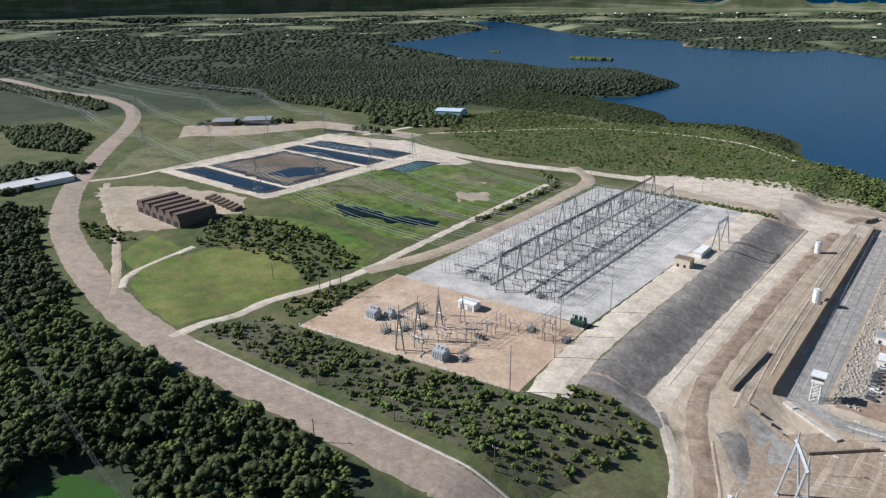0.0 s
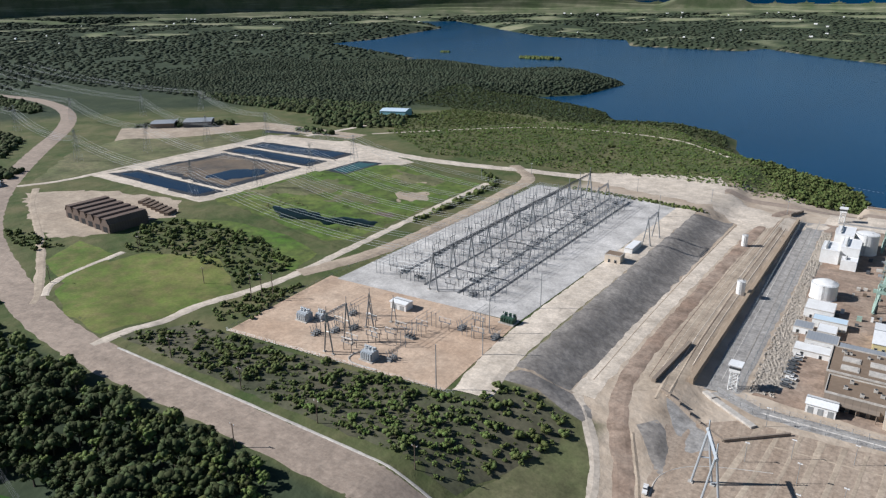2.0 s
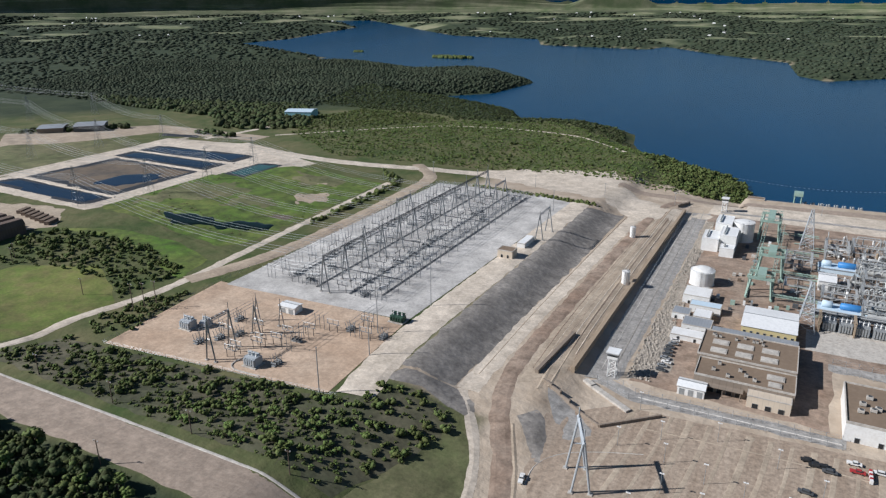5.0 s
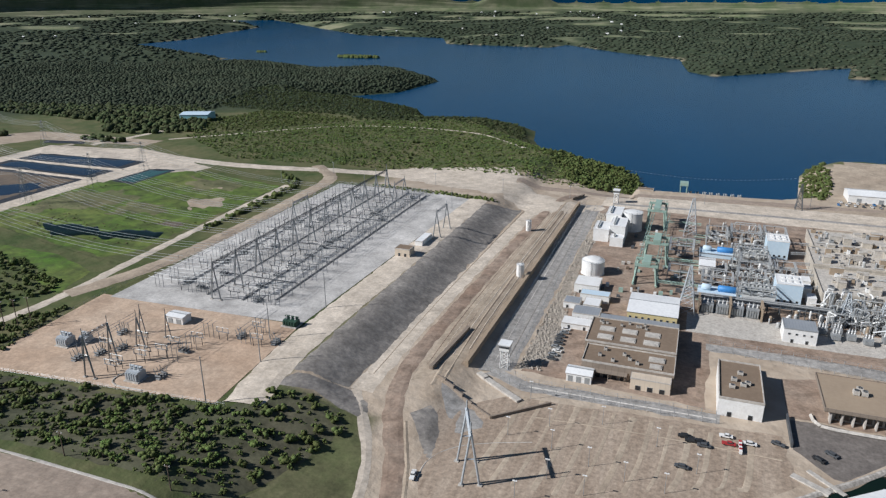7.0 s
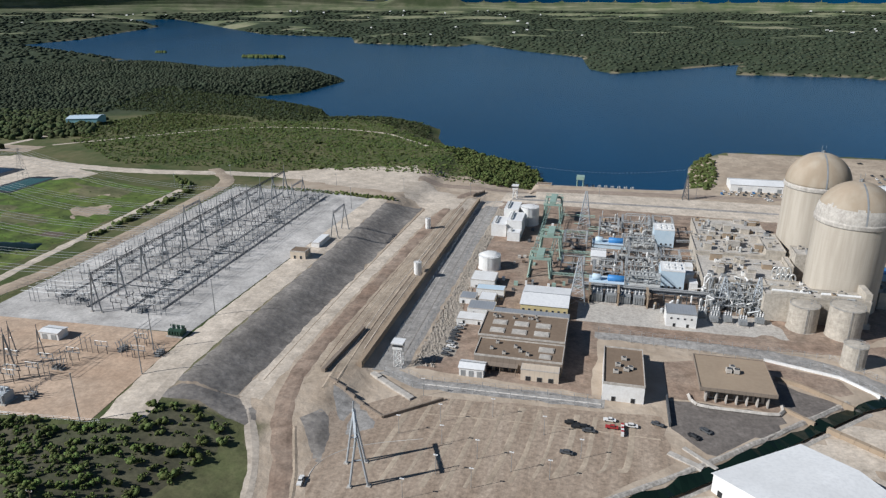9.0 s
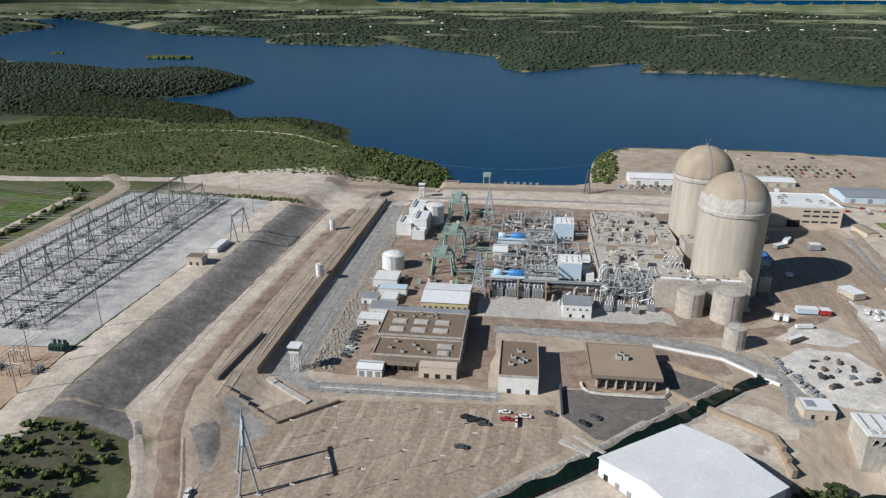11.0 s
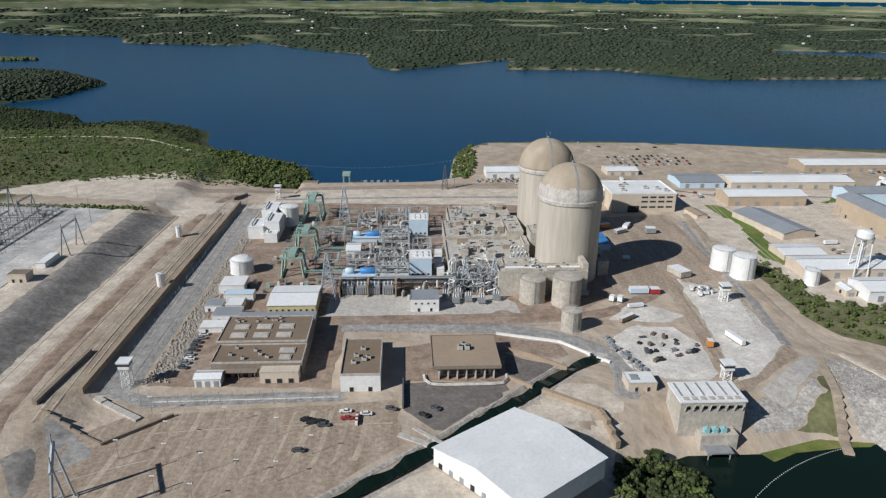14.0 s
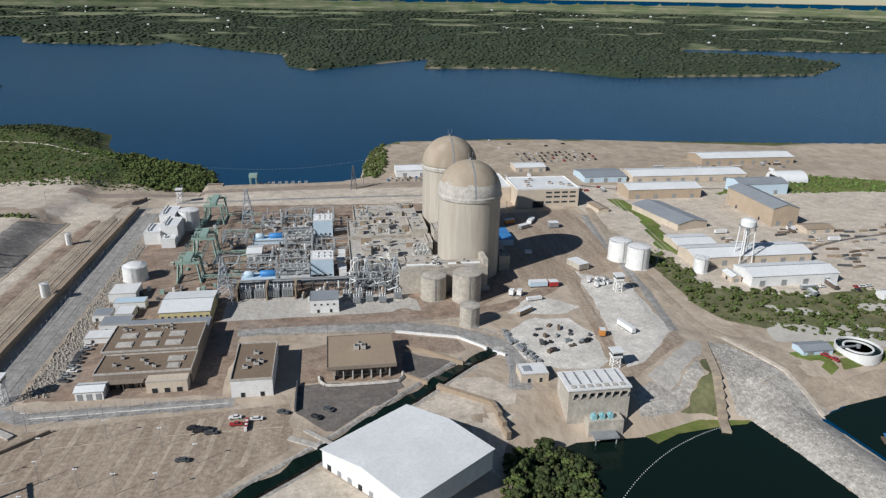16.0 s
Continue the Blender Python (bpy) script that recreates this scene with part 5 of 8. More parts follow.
drape("pavement", [(340, 625), (345, 690), (700, 690), (560, 400), (370, 400), (352, 500)], "pale_dirt", "pale yard among the eastern halls", 0.32, step=10)
drape("pavement", [(-128, 262), (-122, 276), (-95, 282), (-84, 276), (-80, 262), (-92, 262), (-108, 268)], "dark_bank", "dark stony apron at the bank's end", 0.45, step=3)
drape("pavement", [(-276, 671), (-240, 708), (-137, 749), (-106, 686), (-66, 647), (-14, 649), (-75, 593), (-114, 619), (-183, 641)], "pale_dirt", "broad pale dirt clearing near the lake", 0.6, step=8, ragged=4)
# ponds on the western terrace
ZP = gz(-560, 450)
drape("pavement", [(-650, 372), (-662, 620), (-560, 640), (-420, 600), (-440, 500), (-484, 372)], "pale_dirt", "pale dirt banks round the settling ponds", 0.3)
for pts, mat, lab in (([(-643, 386), (-630, 414), (-492, 408), (-500, 380)], "blue_water", "dark lined settling pond with blue water"), ([(-631, 419), (-624, 516), (-500, 513), (-500, 413)], "mud", "drained settling pond of brown mud and pools"),
                      ([(-636, 522), (-635, 548), (-498, 553), (-500, 520)], "blue_water", "lined settling pond with blue water"), ([(-635, 553), (-634, 584), (-498, 597), (-498, 558)], "blue_water", "narrow lined settling pond"),
                      ([(-473, 517), (-470, 568), (-442, 577), (-443, 514)], "teal_water", "small pale green settling pond")):
    cx, cy = sum(p[0] for p in pts) / 4, sum(p[1] for p in pts) / 4
    drape("pond_liner", [(cx + (x - cx) * 1.03 + (2 if x > cx else -2), cy + (y - cy) * 1.03 + (2 if y > cy else -2)) for x, y in pts], "liner", "black liner round a settling pond", 0.5, category="liner")
    drape("pond_water", [(cx + (x - cx) * 0.93, cy + (y - cy) * 0.93) for x, y in pts], mat, lab, 0.62, category="water", ragged=1.0 if mat == "mud" else 0)
for y0_, y1_ in ((400, 413), (518, 516), (551, 556)):
    strip("bank", [(-640, y0_ + 14 if y0_ == 400 else y0_), (-494, y1_ - 4 if y0_ == 400 else y1_)], 3.5, "pale_dirt", "pale dirt dike between the ponds", 2.2, category="dike", across=2)
drape("pond_pool", [(-560, 430), (-520, 425), (-505, 470), (-520, 500), (-560, 470)], "blue_water", "shallow blue pool on the mud", 0.7, category="water", ragged=5)
drape("pond_liner", [(-690, 640), (-640, 652), (-632, 640), (-680, 626)], "liner", "small dark pond by the trees", 0.5, category="water")
drape("pavement", [(-638, 302), (-610, 332), (-578, 352), (-505, 366), (-466, 336), (-486, 298), (-473, 275), (-500, 246), (-560, 268)], "sand", "bare sandy ground round the barns", 0.34, ragged=4)
drape("lawn", [(-452, 220), (-474, 258), (-428, 256), (-400, 226), (-408, 210)], "lawn", "small mown patch beside the track", 0.4)
drape("lawn", [(-664, 318), (-766, 418), (-793, 500), (-697, 588), (-652, 575), (-650, 399)], "dry_grass", "rough olive meadow behind the settling ponds", 0.36, ragged=3)
strip("road", [(-392, 182), (-401, 190), (-440, 212), (-476, 232), (-540, 262), (-600, 288), (-646, 316)], 6, "sand", "pale dirt track to the barns", 0.48)
strip("road", [(-398, 192), (-414, 203), (-421, 228), (-426, 262)], 5, "pale_dirt", "short pale track to a hut", 0.58)
strip("road", [(-668, 310), (-652, 345), (-655, 399), (-657, 583), (-642, 634)], 7, "pale_dirt", "pale dirt lane round the settling ponds", 0.62)
drape("pavement", [(-770, 470), (-860, 540), (-740, 680), (-560, 690), (-560, 660), (-700, 640)], "sand", "bare brown ground beside the long blocks", 0.34)
strip("road", [(-560, 640), (-440, 610), (-330, 640), (-230, 690)], 16, "pale_dirt", "broad pale dirt road past the ponds", 0.5)
strip("road", [(-620, 640), (-600, 760), (-640, 820)], 8, "pale_dirt", "pale lane to the turquoise hall", 0.5)
strip("road", [(-560, 700), (-470, 800), (-420, 900), (-330, 930), (-230, 930), (-150, 850)], 5, "pale_dirt", "narrow pale trail through the scrub", 0.5)


# ---------------------------------------------------------------- switchyards
def a_frame(name, x, y, z, h, spread, label, spike=5.0, mat="tower_steel", w=0.7, along="x", group=""):
    t = thing(name, (x, y, z), label, "gantry", group)
    for s in (-1, 1):
        p = (x + s * spread, y, z) if along == "x" else (x, y + s * spread, z)
        part("leg", Shape().beam(p, (x, y, z + h), w), mat, t)
        q = (p[0], p[1])
        part("footing", Shape().box(q[0] - 0.8, q[1] - 0.8, z - 0.3, q[0] + 0.8, q[1] + 0.8, z + 0.4), "pale_concrete", t)
    if spike:
        part("spike", Shape().beam((x, y, z + h), (x, y, z + h + spike), 0.3), mat, t)
    k = 0.55
    b = spread * (1 - k)
    part("brace", Shape().beam((x - b, y, z + h * k), (x + b, y, z + h * k), w * 0.5) if along == "x" else Shape().beam((x, y - b, z + h * k), (x, y + b, z + h * k), w * 0.5), mat, t)
    return t


def girder(name, p, q, w, label, mat="dark_steel", panels=8, group=""):
    """A lattice girder: four chords and diagonals."""
    t = thing(name, tuple((Vector(p) + Vector(q)) / 2), label, "girder", group)
    p, q = Vector(p), Vector(q)
    d = (q - p).normalized()
    side = Vector((-d.y, d.x, 0)) * w / 2
    up = Vector((0, 0, w / 2))
    c = Shape()
    for a in (side + up, side - up, -side + up, -side - up):
        c.beam(p + a, q + a, 0.2)
    part("chord", c, mat, t)
    g = Shape()
    for i in range(panels):
        u, v = p.lerp(q, i / panels), p.lerp(q, (i + 1) / panels)
        for a, b in ((side + up, side - up), (-side + up, -side - up), (side + up, -side + up)):
            g.beam(u + a, v + b, 0.13)
            g.beam(v + a, v + b, 0.13)
    part("lattice", g, mat, t)
    return t


ROW = [334 + 22.4 * i for i in range(12)]
for i, y in enumerate(ROW):
    a_frame("line_gantry", -212.5, y, Y0, 23.6, 3.2, "grey steel A-frame of the switchyard's long gantry", 5.5, "steel", 0.75, group="main gantry frames")
    if i:
        girder("gantry_girder", (-212.5, ROW[i - 1], Y0 + 23), (-212.5, y, Y0 + 23), 1.3, "dark lattice girder between gantry frames", "dark_steel", 6, "gantry girders")
for x, ys, h in ((-247, (478, 500), 17), (-128.5, (485, 507), 19.5), (-240, (420,), 14), (-196, (560, 582), 16)):
    for y in ys:
        a_frame("line_gantry", x, y, Y0, h, 3.0, "smaller steel A-frame gantry in the switchyard", 3.0, "steel", 0.6, group="small gantry frames")
    if len(ys) > 1:
        girder("gantry_girder", (x, ys[0], Y0 + h), (x, ys[1], Y0 + h), 1.0, "lattice girder of a small gantry", "steel", 6)
for y, h in ((238, 22), (253, 22), (271, 17)):
    a_frame("line_gantry", -211.5, y, Y0, h, 3.0, "grey steel A-frame in the small switchyard", 4.0, "steel", 0.7, group="small yard frames")
girder("gantry_girder", (-211.5, 238, Y0 + 21.5), (-211.5, 253, Y0 + 21.5), 1.1, "lattice girder in the small switchyard", "steel", 5)
for x in (-222, -205):
    a_frame("line_gantry", x, 284, Y0, 14, 2.0, "slim steel A-frame in the small switchyard", 3.0, "steel", 0.5, group="small yard frames")


def disconnect(x, y, z):
    """A disconnect switch: two posts, a crossbeam, three insulators and a blade."""
    t = thing("disconnect_switch", (x, y, z), "grey disconnect switch with insulators on a steel stand", "switchgear", "disconnect switches")
    for s in (-2.6, 2.6):
        part("post", Shape().beam((x + s, y, z), (x + s, y, z + 4.4), 0.32), "dark_steel", t)
    part("crossbeam", Shape().beam((x - 4, y, z + 4.5), (x + 4, y, z + 4.5), 0.35), "dark_steel", t)
    for s in (-3.5, 0, 3.5):
        part("insulator", Shape().revolve(x + s, y, [(0.14, z + 4.6), (0.28, z + 4.9), (0.14, z + 5.2), (0.28, z + 5.6), (0.14, z + 6.0), (0.28, z + 6.4), (0.12, z + 7.0)], 6), "steel", t)
    part("blade", Shape().beam((x - 3.8, y, z + 7.1), (x + 3.8, y, z + 7.1), 0.14), "steel", t)
    return t


def breaker(x, y, z):
    t = thing("circuit_breaker", (x, y, z), "circuit breaker tanks with slanted bushings", "switchgear", "circuit breakers")
    part("frame", Shape().box(x - 3, y - 1.2, z, x + 3, y + 1.2, z + 0.5).box(x - 0.5, y - 1.6, z + 0.5, x + 0.5, y - 1.1, z + 2.2), "steel", t)
    for s in (-2, 0, 2):
        part("tank", Shape().beam((x + s, y - 1.6, z + 1.4), (x + s, y + 1.6, z + 1.4), 1.1, 8), "dark_steel", t)
        for d in (-1, 1):
            part("bushing", Shape().beam((x + s, y + d, z + 1.8), (x + s, y + d * 2.2, z + 5), 0.3, 6), "steel", t)
    return t


def bus(x, y0, y1, z, label="silvery tubular bus bars on slim supports"):
    t = thing("bus_bar", (x, (y0 + y1) / 2, z), label, "bus bar", "bus bars")
    for s in (-3, 0, 3):
        part("tube", Shape().beam((x + s, y0, z + 8.4), (x + s, y1, z + 8.4), 0.2, 6), "steel", t)
        y = y0 + 2
        while y < y1:
            part("support", Shape().beam((x + s, y, z), (x + s, y, z + 6.6), 0.28).beam((x + s, y, z + 6.6), (x + s, y, z + 8.3), 0.4, 6), "steel", t)
            y += 14
    return t


first = disconnect(-252, 345, Y0)
spot = [(x, y) for y in [339.6 + 11.2 * i for i in range(22)] for x in (-252, -238, -226, -203, -192, -181)]
for k, (x, y) in enumerate(spot[1:]):
    if rng.random() < 0.80:
        copy_thing(first, pose(x + rng.uniform(-1, 1), y + rng.uniform(-1.5, 1.5), Y0, 0, 0, rng.choice((0, 0, 90))))
first = breaker(-232, 345, Y0)
for k in range(26):
    copy_thing(first, pose(rng.choice((-232, -198, -187, -245)) + rng.uniform(-1, 1), 340 + k * 9.5, Y0, 0, 0, rng.choice((0, 90))))
for x in (-258, -233, -219, -187, -175):
    for y0, y1 in ((336, 415), (420, 498), (503, 582)):
        bus(x + rng.uniform(-1, 1), y0, y1, Y0)
for x, y0, y1 in ((-246, 345, 590), (-222, 338, 594), (-197, 338, 594), (-178, 345, 590)):
    trench = thing("cable_trench", (x, (y0 + y1) / 2, Y0), "long covered cable trench with dark steel lids", "trench", "cable trenches")
    for k in range(10):
        a, b = y0 + (y1 - y0) * k / 10, y0 + (y1 - y0) * (k + 0.98) / 10
        part("lid", Shape().box(x - 0.8, a, Y0 - 0.2, x + 0.8, b, Y0 + 0.25), "dark_steel", trench)
    part("kerb", Shape().box(x - 1.05, y0, Y0 - 0.2, x - 0.82, y1, Y0 + 0.3), "pale_concrete", trench)
for y in (372, 440, 508, 572):
    trench = thing("cable_trench", (-212, y, Y0), "cross trench with dark steel lids", "trench", "cable trenches")
    for k in range(8):
        part("lid", Shape().box(-245 + k * 8.2, y - 0.6, Y0 - 0.2, -237.2 + k * 8.2, y + 0.6, Y0 + 0.2), "dark_steel", trench)
fine = thing("strain_bus", (-212, 460, Y0), "thin strung conductors across the switchyard bays", "cable")
for y in [334 + 5.6 * i for i in range(45)]:
    line = []
    for x0, x1, z0, z1 in ((-262, -212.5, 8.5, 12), (-212.5, -172, 12, 8.5)):
        line += [(x0 + (x1 - x0) * k / 6, y, Y0 + z0 + (z1 - z0) * k / 6 - 1.2 * math.sin(math.pi * k / 6)) for k in range(0 if x0 < -220 else 1, 7)]
    part("conductor", Shape().tube(line, 0.18, 4), "steel", fine)


def transformer(x, y, z, label, lx=7, ly=4.5, h=5, mat="tower_steel", group=""):
    t = thing("transformer", (x, y, z), label, "transformer", group)
    part("tank", Shape().box(x - lx / 2, y - ly / 2, z + 0.4, x + lx / 2, y + ly / 2, z + h), mat, t)
    part("plinth", Shape().box(x - lx / 2 - 0.8, y - ly / 2 - 1.5, z - 0.3, x + lx / 2 + 0.8, y + ly / 2 + 1.5, z + 0.4), "pale_concrete", t)
    for s in (-1, 1):
        for k in range(5):
            xx = x - lx / 2 + lx * (k + 0.5) / 5
            part("radiator", Shape().box(xx - 0.4, y + s * (ly / 2 + 0.15) - 0.5 + s * 0.4, z + 1, xx + 0.4, y + s * (ly / 2 + 0.15) + 0.5 + s * 0.4, z + h - 0.6), mat, t)
    for k in range(3):
        xx = x - lx / 3 + lx / 3 * k
        part("bushing", Shape().revolve(xx, y, [(0.3, z + h), (0.45, z + h + 0.5), (0.25, z + h + 1), (0.4, z + h + 1.5), (0.2, z + h + 2), (0.1, z + h + 3.2)], 8), "white_paint", t)
    part("conservator", Shape().beam((x - lx / 2, y + ly / 4, z + h + 1.2), (x + lx / 2, y + ly / 4, z + h + 1.2), 1.2, 10), mat, t)
    return t


transformer(-190, 244.5, Y0, "pale grey transformer on a kerbed pad", group="yard transformers")
transformer(-250, 260, Y0, "pale grey transformer among bus work", group="yard transformers")
transformer(-243, 266, Y0, "smaller pale grey transformer", 5, 3.5, 3.5, group="yard transformers")
transformer(-151.5, 319, Y0, "dark green transformer at the pad's edge", 8, 4, 3.6, "green_dark")
for x, y in [(-232 + 6.5 * i, 250 + 8 * (i % 4)) for i in range(9)] + [(-176 + 7 * i, 292 + 6 * (i % 3)) for i in range(5)] + [(-225, 262), (-232, 280), (-200, 262), (-193, 275), (-205, 245), (-185, 283)]:
    copy_thing(first, pose(x, y, Y0, 0, 0, rng.choice((0, 90)))) if rng.random() < 0.35 else disconnect(x, y, Y0)
bus(-185, 262, 296, Y0)
bus(-162, 290, 318, Y0)
bus(-228, 248, 290, Y0)
strip("kerb", [(-180, 237), (-199, 236), (-201, 246), (-192, 252)], 0.6, "pale_concrete", "curved concrete kerb round a transformer", 0.2, raised=0.5, category="kerb")


def pole(name, x, y, z, h, label, mat="wood", arm=0.0, w=0.4, group=""):
    t = thing(name, (x, y, z), label, "pole", group)
    part("mast", Shape().revolve(x, y, [(w / 2 * 1.4, z - 0.3), (w / 2, z + h)], 8), mat, t)
    if arm:
        part("crossarm", Shape().beam((x - arm, y, z + h - 0.6), (x + arm, y, z + h - 0.6), 0.22), mat, t)
        for s in (-1, 1):
            part("insulator", Shape().cyl(x + s * arm * 0.9, y, z + h - 0.5, z + h, 0.15, 6), "white_paint", t)
    else:
        part("cap", Shape().cyl(x, y, z + h, z + h + 0.4, w * 0.8, 8), mat, t)
    return t


for x, y, h in ((-144.7, 345.3, 21.6), (-144.5, 279, 20), (-145.3, 238.3, 23), (-153.7, 301.5, 20), (-143, 560, 18)):
    pole("lightning_mast", x, y, Y0, h, "tall slim steel mast at the switchyard's edge", "steel", group="lightning masts")
for x, y in ((-296, 262), (-291, 266), (-287, 271)):
    pole("utility_pole", x, y, gz(x, y), 17, "wooden utility pole beside the lane", "wood", 1.6, group="utility poles")
for x, y in ((-168, 184), (-216, 185), (-268, 186), (-184, 154), (-118, 184), (-415, 205), (-340, 262), (-420, 270), (-427, 276)):
    pole("utility_pole", x, y, gz(x, y), 11, "grey wooden pole beside the road", "wood", 1.2, 0.35, group="utility poles")
LOT = [(-1.5, 291), (-17.4, 278.4), (19.5, 268.5), (2.8, 275.3), (20.8, 300.7), (34.4, 263.7), (-14.7, 310.8), (20.5, 250), (61.5, 278.7), (45, 292), (5, 255), (50, 262), (-4, 238)]
for x, y in LOT:
    t = pole("lot_light", x, y, 0, 9.5, "slim pale lamp post on the dirt lot", "steel", 0, 0.18, "lot lamps")
    part("lamp_head", Shape().box(x - 0.9, y - 0.25, 9.4, x + 0.9, y + 0.25, 9.7), "white_paint", t)
# the big double A-frame tower on the lot
t = thing("transmission_tower", (-25.5, 248, 0), "pale blue-grey double A-frame tower with crossbar", "tower")
for (ax, ay), (bx, by), h in (((-32.7, 253.5), (-24.9, 256.1), 25), ((-26.2, 239.7), (-19.0, 242.1), 25)):
    mx, my = (ax + bx) / 2, (ay + by) / 2
    for x, y in ((ax, ay), (bx, by)):
        part("leg", Shape().beam((x, y, -1), (mx, my, h), 0.95, 8), "tower_steel", t)
        part("footing", Shape().box(x - 1, y - 1, -1, x + 1, y + 1, 0.5), "pale_concrete", t)
    part("strut", Shape().beam(((ax * 0.5 + mx * 0.5), (ay * 0.5 + my * 0.5), h / 2), ((bx * 0.5 + mx * 0.5), (by * 0.5 + my * 0.5), h / 2), 0.5), "tower_steel", t)
    part("spike", Shape().beam((mx, my, h), (mx, my, h + 4.5), 0.4), "tower_steel", t)
part("crossbar", Shape().beam((-29.6, 257, 24.2), (-21.8, 238.5, 24.2), 1.1), "tower_steel", t)


def lattice_tower(x, y, z, h, base, label, arms=3, mat="steel", group="", thick=0.4):
    t = thing("lattice_tower", (x, y, z), label, "tower", group)
    legs = [(-1, -1), (1, -1), (1, 1), (-1, 1)]

    def at(i, k):
        r = base * (1 - 0.86 * min(1, k / 0.9))
        return (x + legs[i][0] * r, y + legs[i][1] * r, z + h * k)

    for i in range(4):
        part("leg", Shape().beam(at(i, 0), at(i, 1), thick), mat, t)
    s = Shape()
    levels = [0, 0.18, 0.35, 0.5, 0.63, 0.75, 0.86, 1.0]
    for a, b in zip(levels, levels[1:]):
        for i in range(4):
            j = (i + 1) % 4
            s.beam(at(i, a), at(j, b), thick * 0.4), s.beam(at(j, a), at(i, b), thick * 0.4), s.beam(at(i, b), at(j, b), thick * 0.4)
    part("bracing", s, mat, t)
    for k in range(arms):
        zz = z + h * (0.68 + 0.13 * k)
        part("crossarm", Shape().beam((x, y - base * 1.5, zz), (x, y + base * 1.5, zz), thick), mat, t)
    return t


def wires(points, sag, label, n=14, w=0.26):
    t = thing("power_line", points[0], label, "cable", "power lines")
    line = [Vector(points[0])]
    for p, q in zip(points, points[1:]):
        p, q = Vector(p), Vector(q)
        line += [p.lerp(q, k / n) - Vector((0, 0, sag * 4 * (k / n) * (1 - k / n))) for k in range(1, n + 1)]
    part("wire", Shape().tube(line, w, 3), "dark_steel" if w < 0.1 else "pipe", t)


TOWERS = [(-500, 378, 34), (-720, 400, 34), (-960, 455, 34), (-478, 432, 32), (-700, 470, 32), (-960, 530, 34), (-470, 495, 32), (-690, 545, 32), (-930, 620, 34), (-470, 560, 30), (-660, 612, 30), (-900, 700, 32)]
for x, y, h in TOWERS:
    lattice_tower(x, y, gz(x, y), h, 3.6, "grey lattice power pylon standing in the fields", group="pylons", thick=0.17)
for k in range(8):
    y = 345 + k * 27
    a, b, c = TOWERS[k // 2 * 3:k // 2 * 3 + 3]
    for d in (-4.5, 0, 4.5):
        o = (k % 2) * 3.0 - 1.5
        wires([(-232 if k % 2 else -247, y + d, Y0 + 18), (a[0], a[1] + d + o, gz(a[0], a[1]) + a[2] * (0.68 + 0.09 * (k % 4))), (b[0], b[1] + d + o, gz(b[0], b[1]) + b[2] * (0.68 + 0.09 * (k % 4))),
               (c[0], c[1] + d + o, gz(c[0], c[1]) + c[2] * (0.68 + 0.09 * (k % 4))), (-1600, 560 + k * 34 + d, 60)], 9, "thin power line strung across the fields", 12, 0.24)
for d in (-3, 0, 3, 5):
    wires([(-110 + d, 70, 26), (-260 + d, 95, 28), (-420 + d, 130, 30), (-600, 150 + d, 34)], 3, "thin power line above the woods", 10, 0.05)


# ---------------------------------------------------------------- walls, fences, kerbs on the near slope
def wall_run(name, x0, y0, x1, y1, width, height, label, mat, pieces=8, sink=1.5):
    t = thing(name, ((x0 + x1) / 2, (y0 + y1) / 2, gz((x0 + x1) / 2, (y0 + y1) / 2)), label, "wall")
    for i in range(pieces):
        a = (x0 + (x1 - x0) * i / pieces, y0 + (y1 - y0) * i / pieces)
        b = (x0 + (x1 - x0) * (i + 0.985) / pieces, y0 + (y1 - y0) * (i + 0.985) / pieces)
        z = max(gz(*a), gz(*b), LAKE_Z + 1.0)
        d = Vector((b[0] - a[0], b[1] - a[1]))
        s = Shape().turned_box((a[0] + b[0]) / 2, (a[1] + b[1]) / 2, z - sink, d.length, width, height + sink, math.degrees(math.atan2(d.y, d.x)))
        part("panel", s, mat, t)
    return t


wall_run("barrier_wall", -52.4, 326, -48.6, 645, 2.0, 3.2, "long brown earth-filled barrier wall", "tan_roof", 32, 3)
wall_run("barrier_wall", -67.5, 314, -63.5, 364, 2.0, 2.2, "dark straight barrier wall", "brown_wall", 6)
wall_run("barrier_wall", -57, 655, -50, 680, 2.0, 2.0, "short dark barrier wall", "brown_wall", 3)
wall_run("retaining_wall", -62, 309, -28, 288, 0.9, 1.4, "low diagonal concrete wall on the slope", "brown_wall", 6)
wall_run("retaining_wall", -28, 288, -4.4, 309, 0.9, 1.6, "low concrete wall at the lot's edge", "brown_wall", 5)
wall_run("retaining_wall", -45, 324, -19, 306, 3.0, 1.2, "stepped concrete barrier blocks", "pale_concrete", 5)
wall_run("retaining_wall", 152, 337, 163, 327, 1.2, 1.6, "concrete wall by the canal", "tan_roof", 3)
wall_run("retaining_wall", 154, 366, 164, 361, 1.2, 2.0, "tan retaining wall by the pavilion", "tan_roof", 3)
wall_run("retaining_wall", 164, 361, 184, 344, 1.2, 2.0, "tan retaining wall by the pavilion", "tan_roof", 5)
wall_run("retaining_wall", 167, 323, 190, 305, 2.2, 2.4, "tan concrete channel wall", "tan_roof", 5)
wall_run("retaining_wall", 190, 305, 194, 286, 2.2, 2.4, "tan concrete channel wall", "tan_roof", 4)
wall_run("retaining_wall", 99.4, 311, 99.4, 335, 0.8, 2.6, "dark screen wall beside the car park", "dark_steel", 4)
wall_run("barrier_wall", 152, 385, 186, 374, 1.0, 1.3, "white concrete barrier blocks in a row", "white_paint", 9)
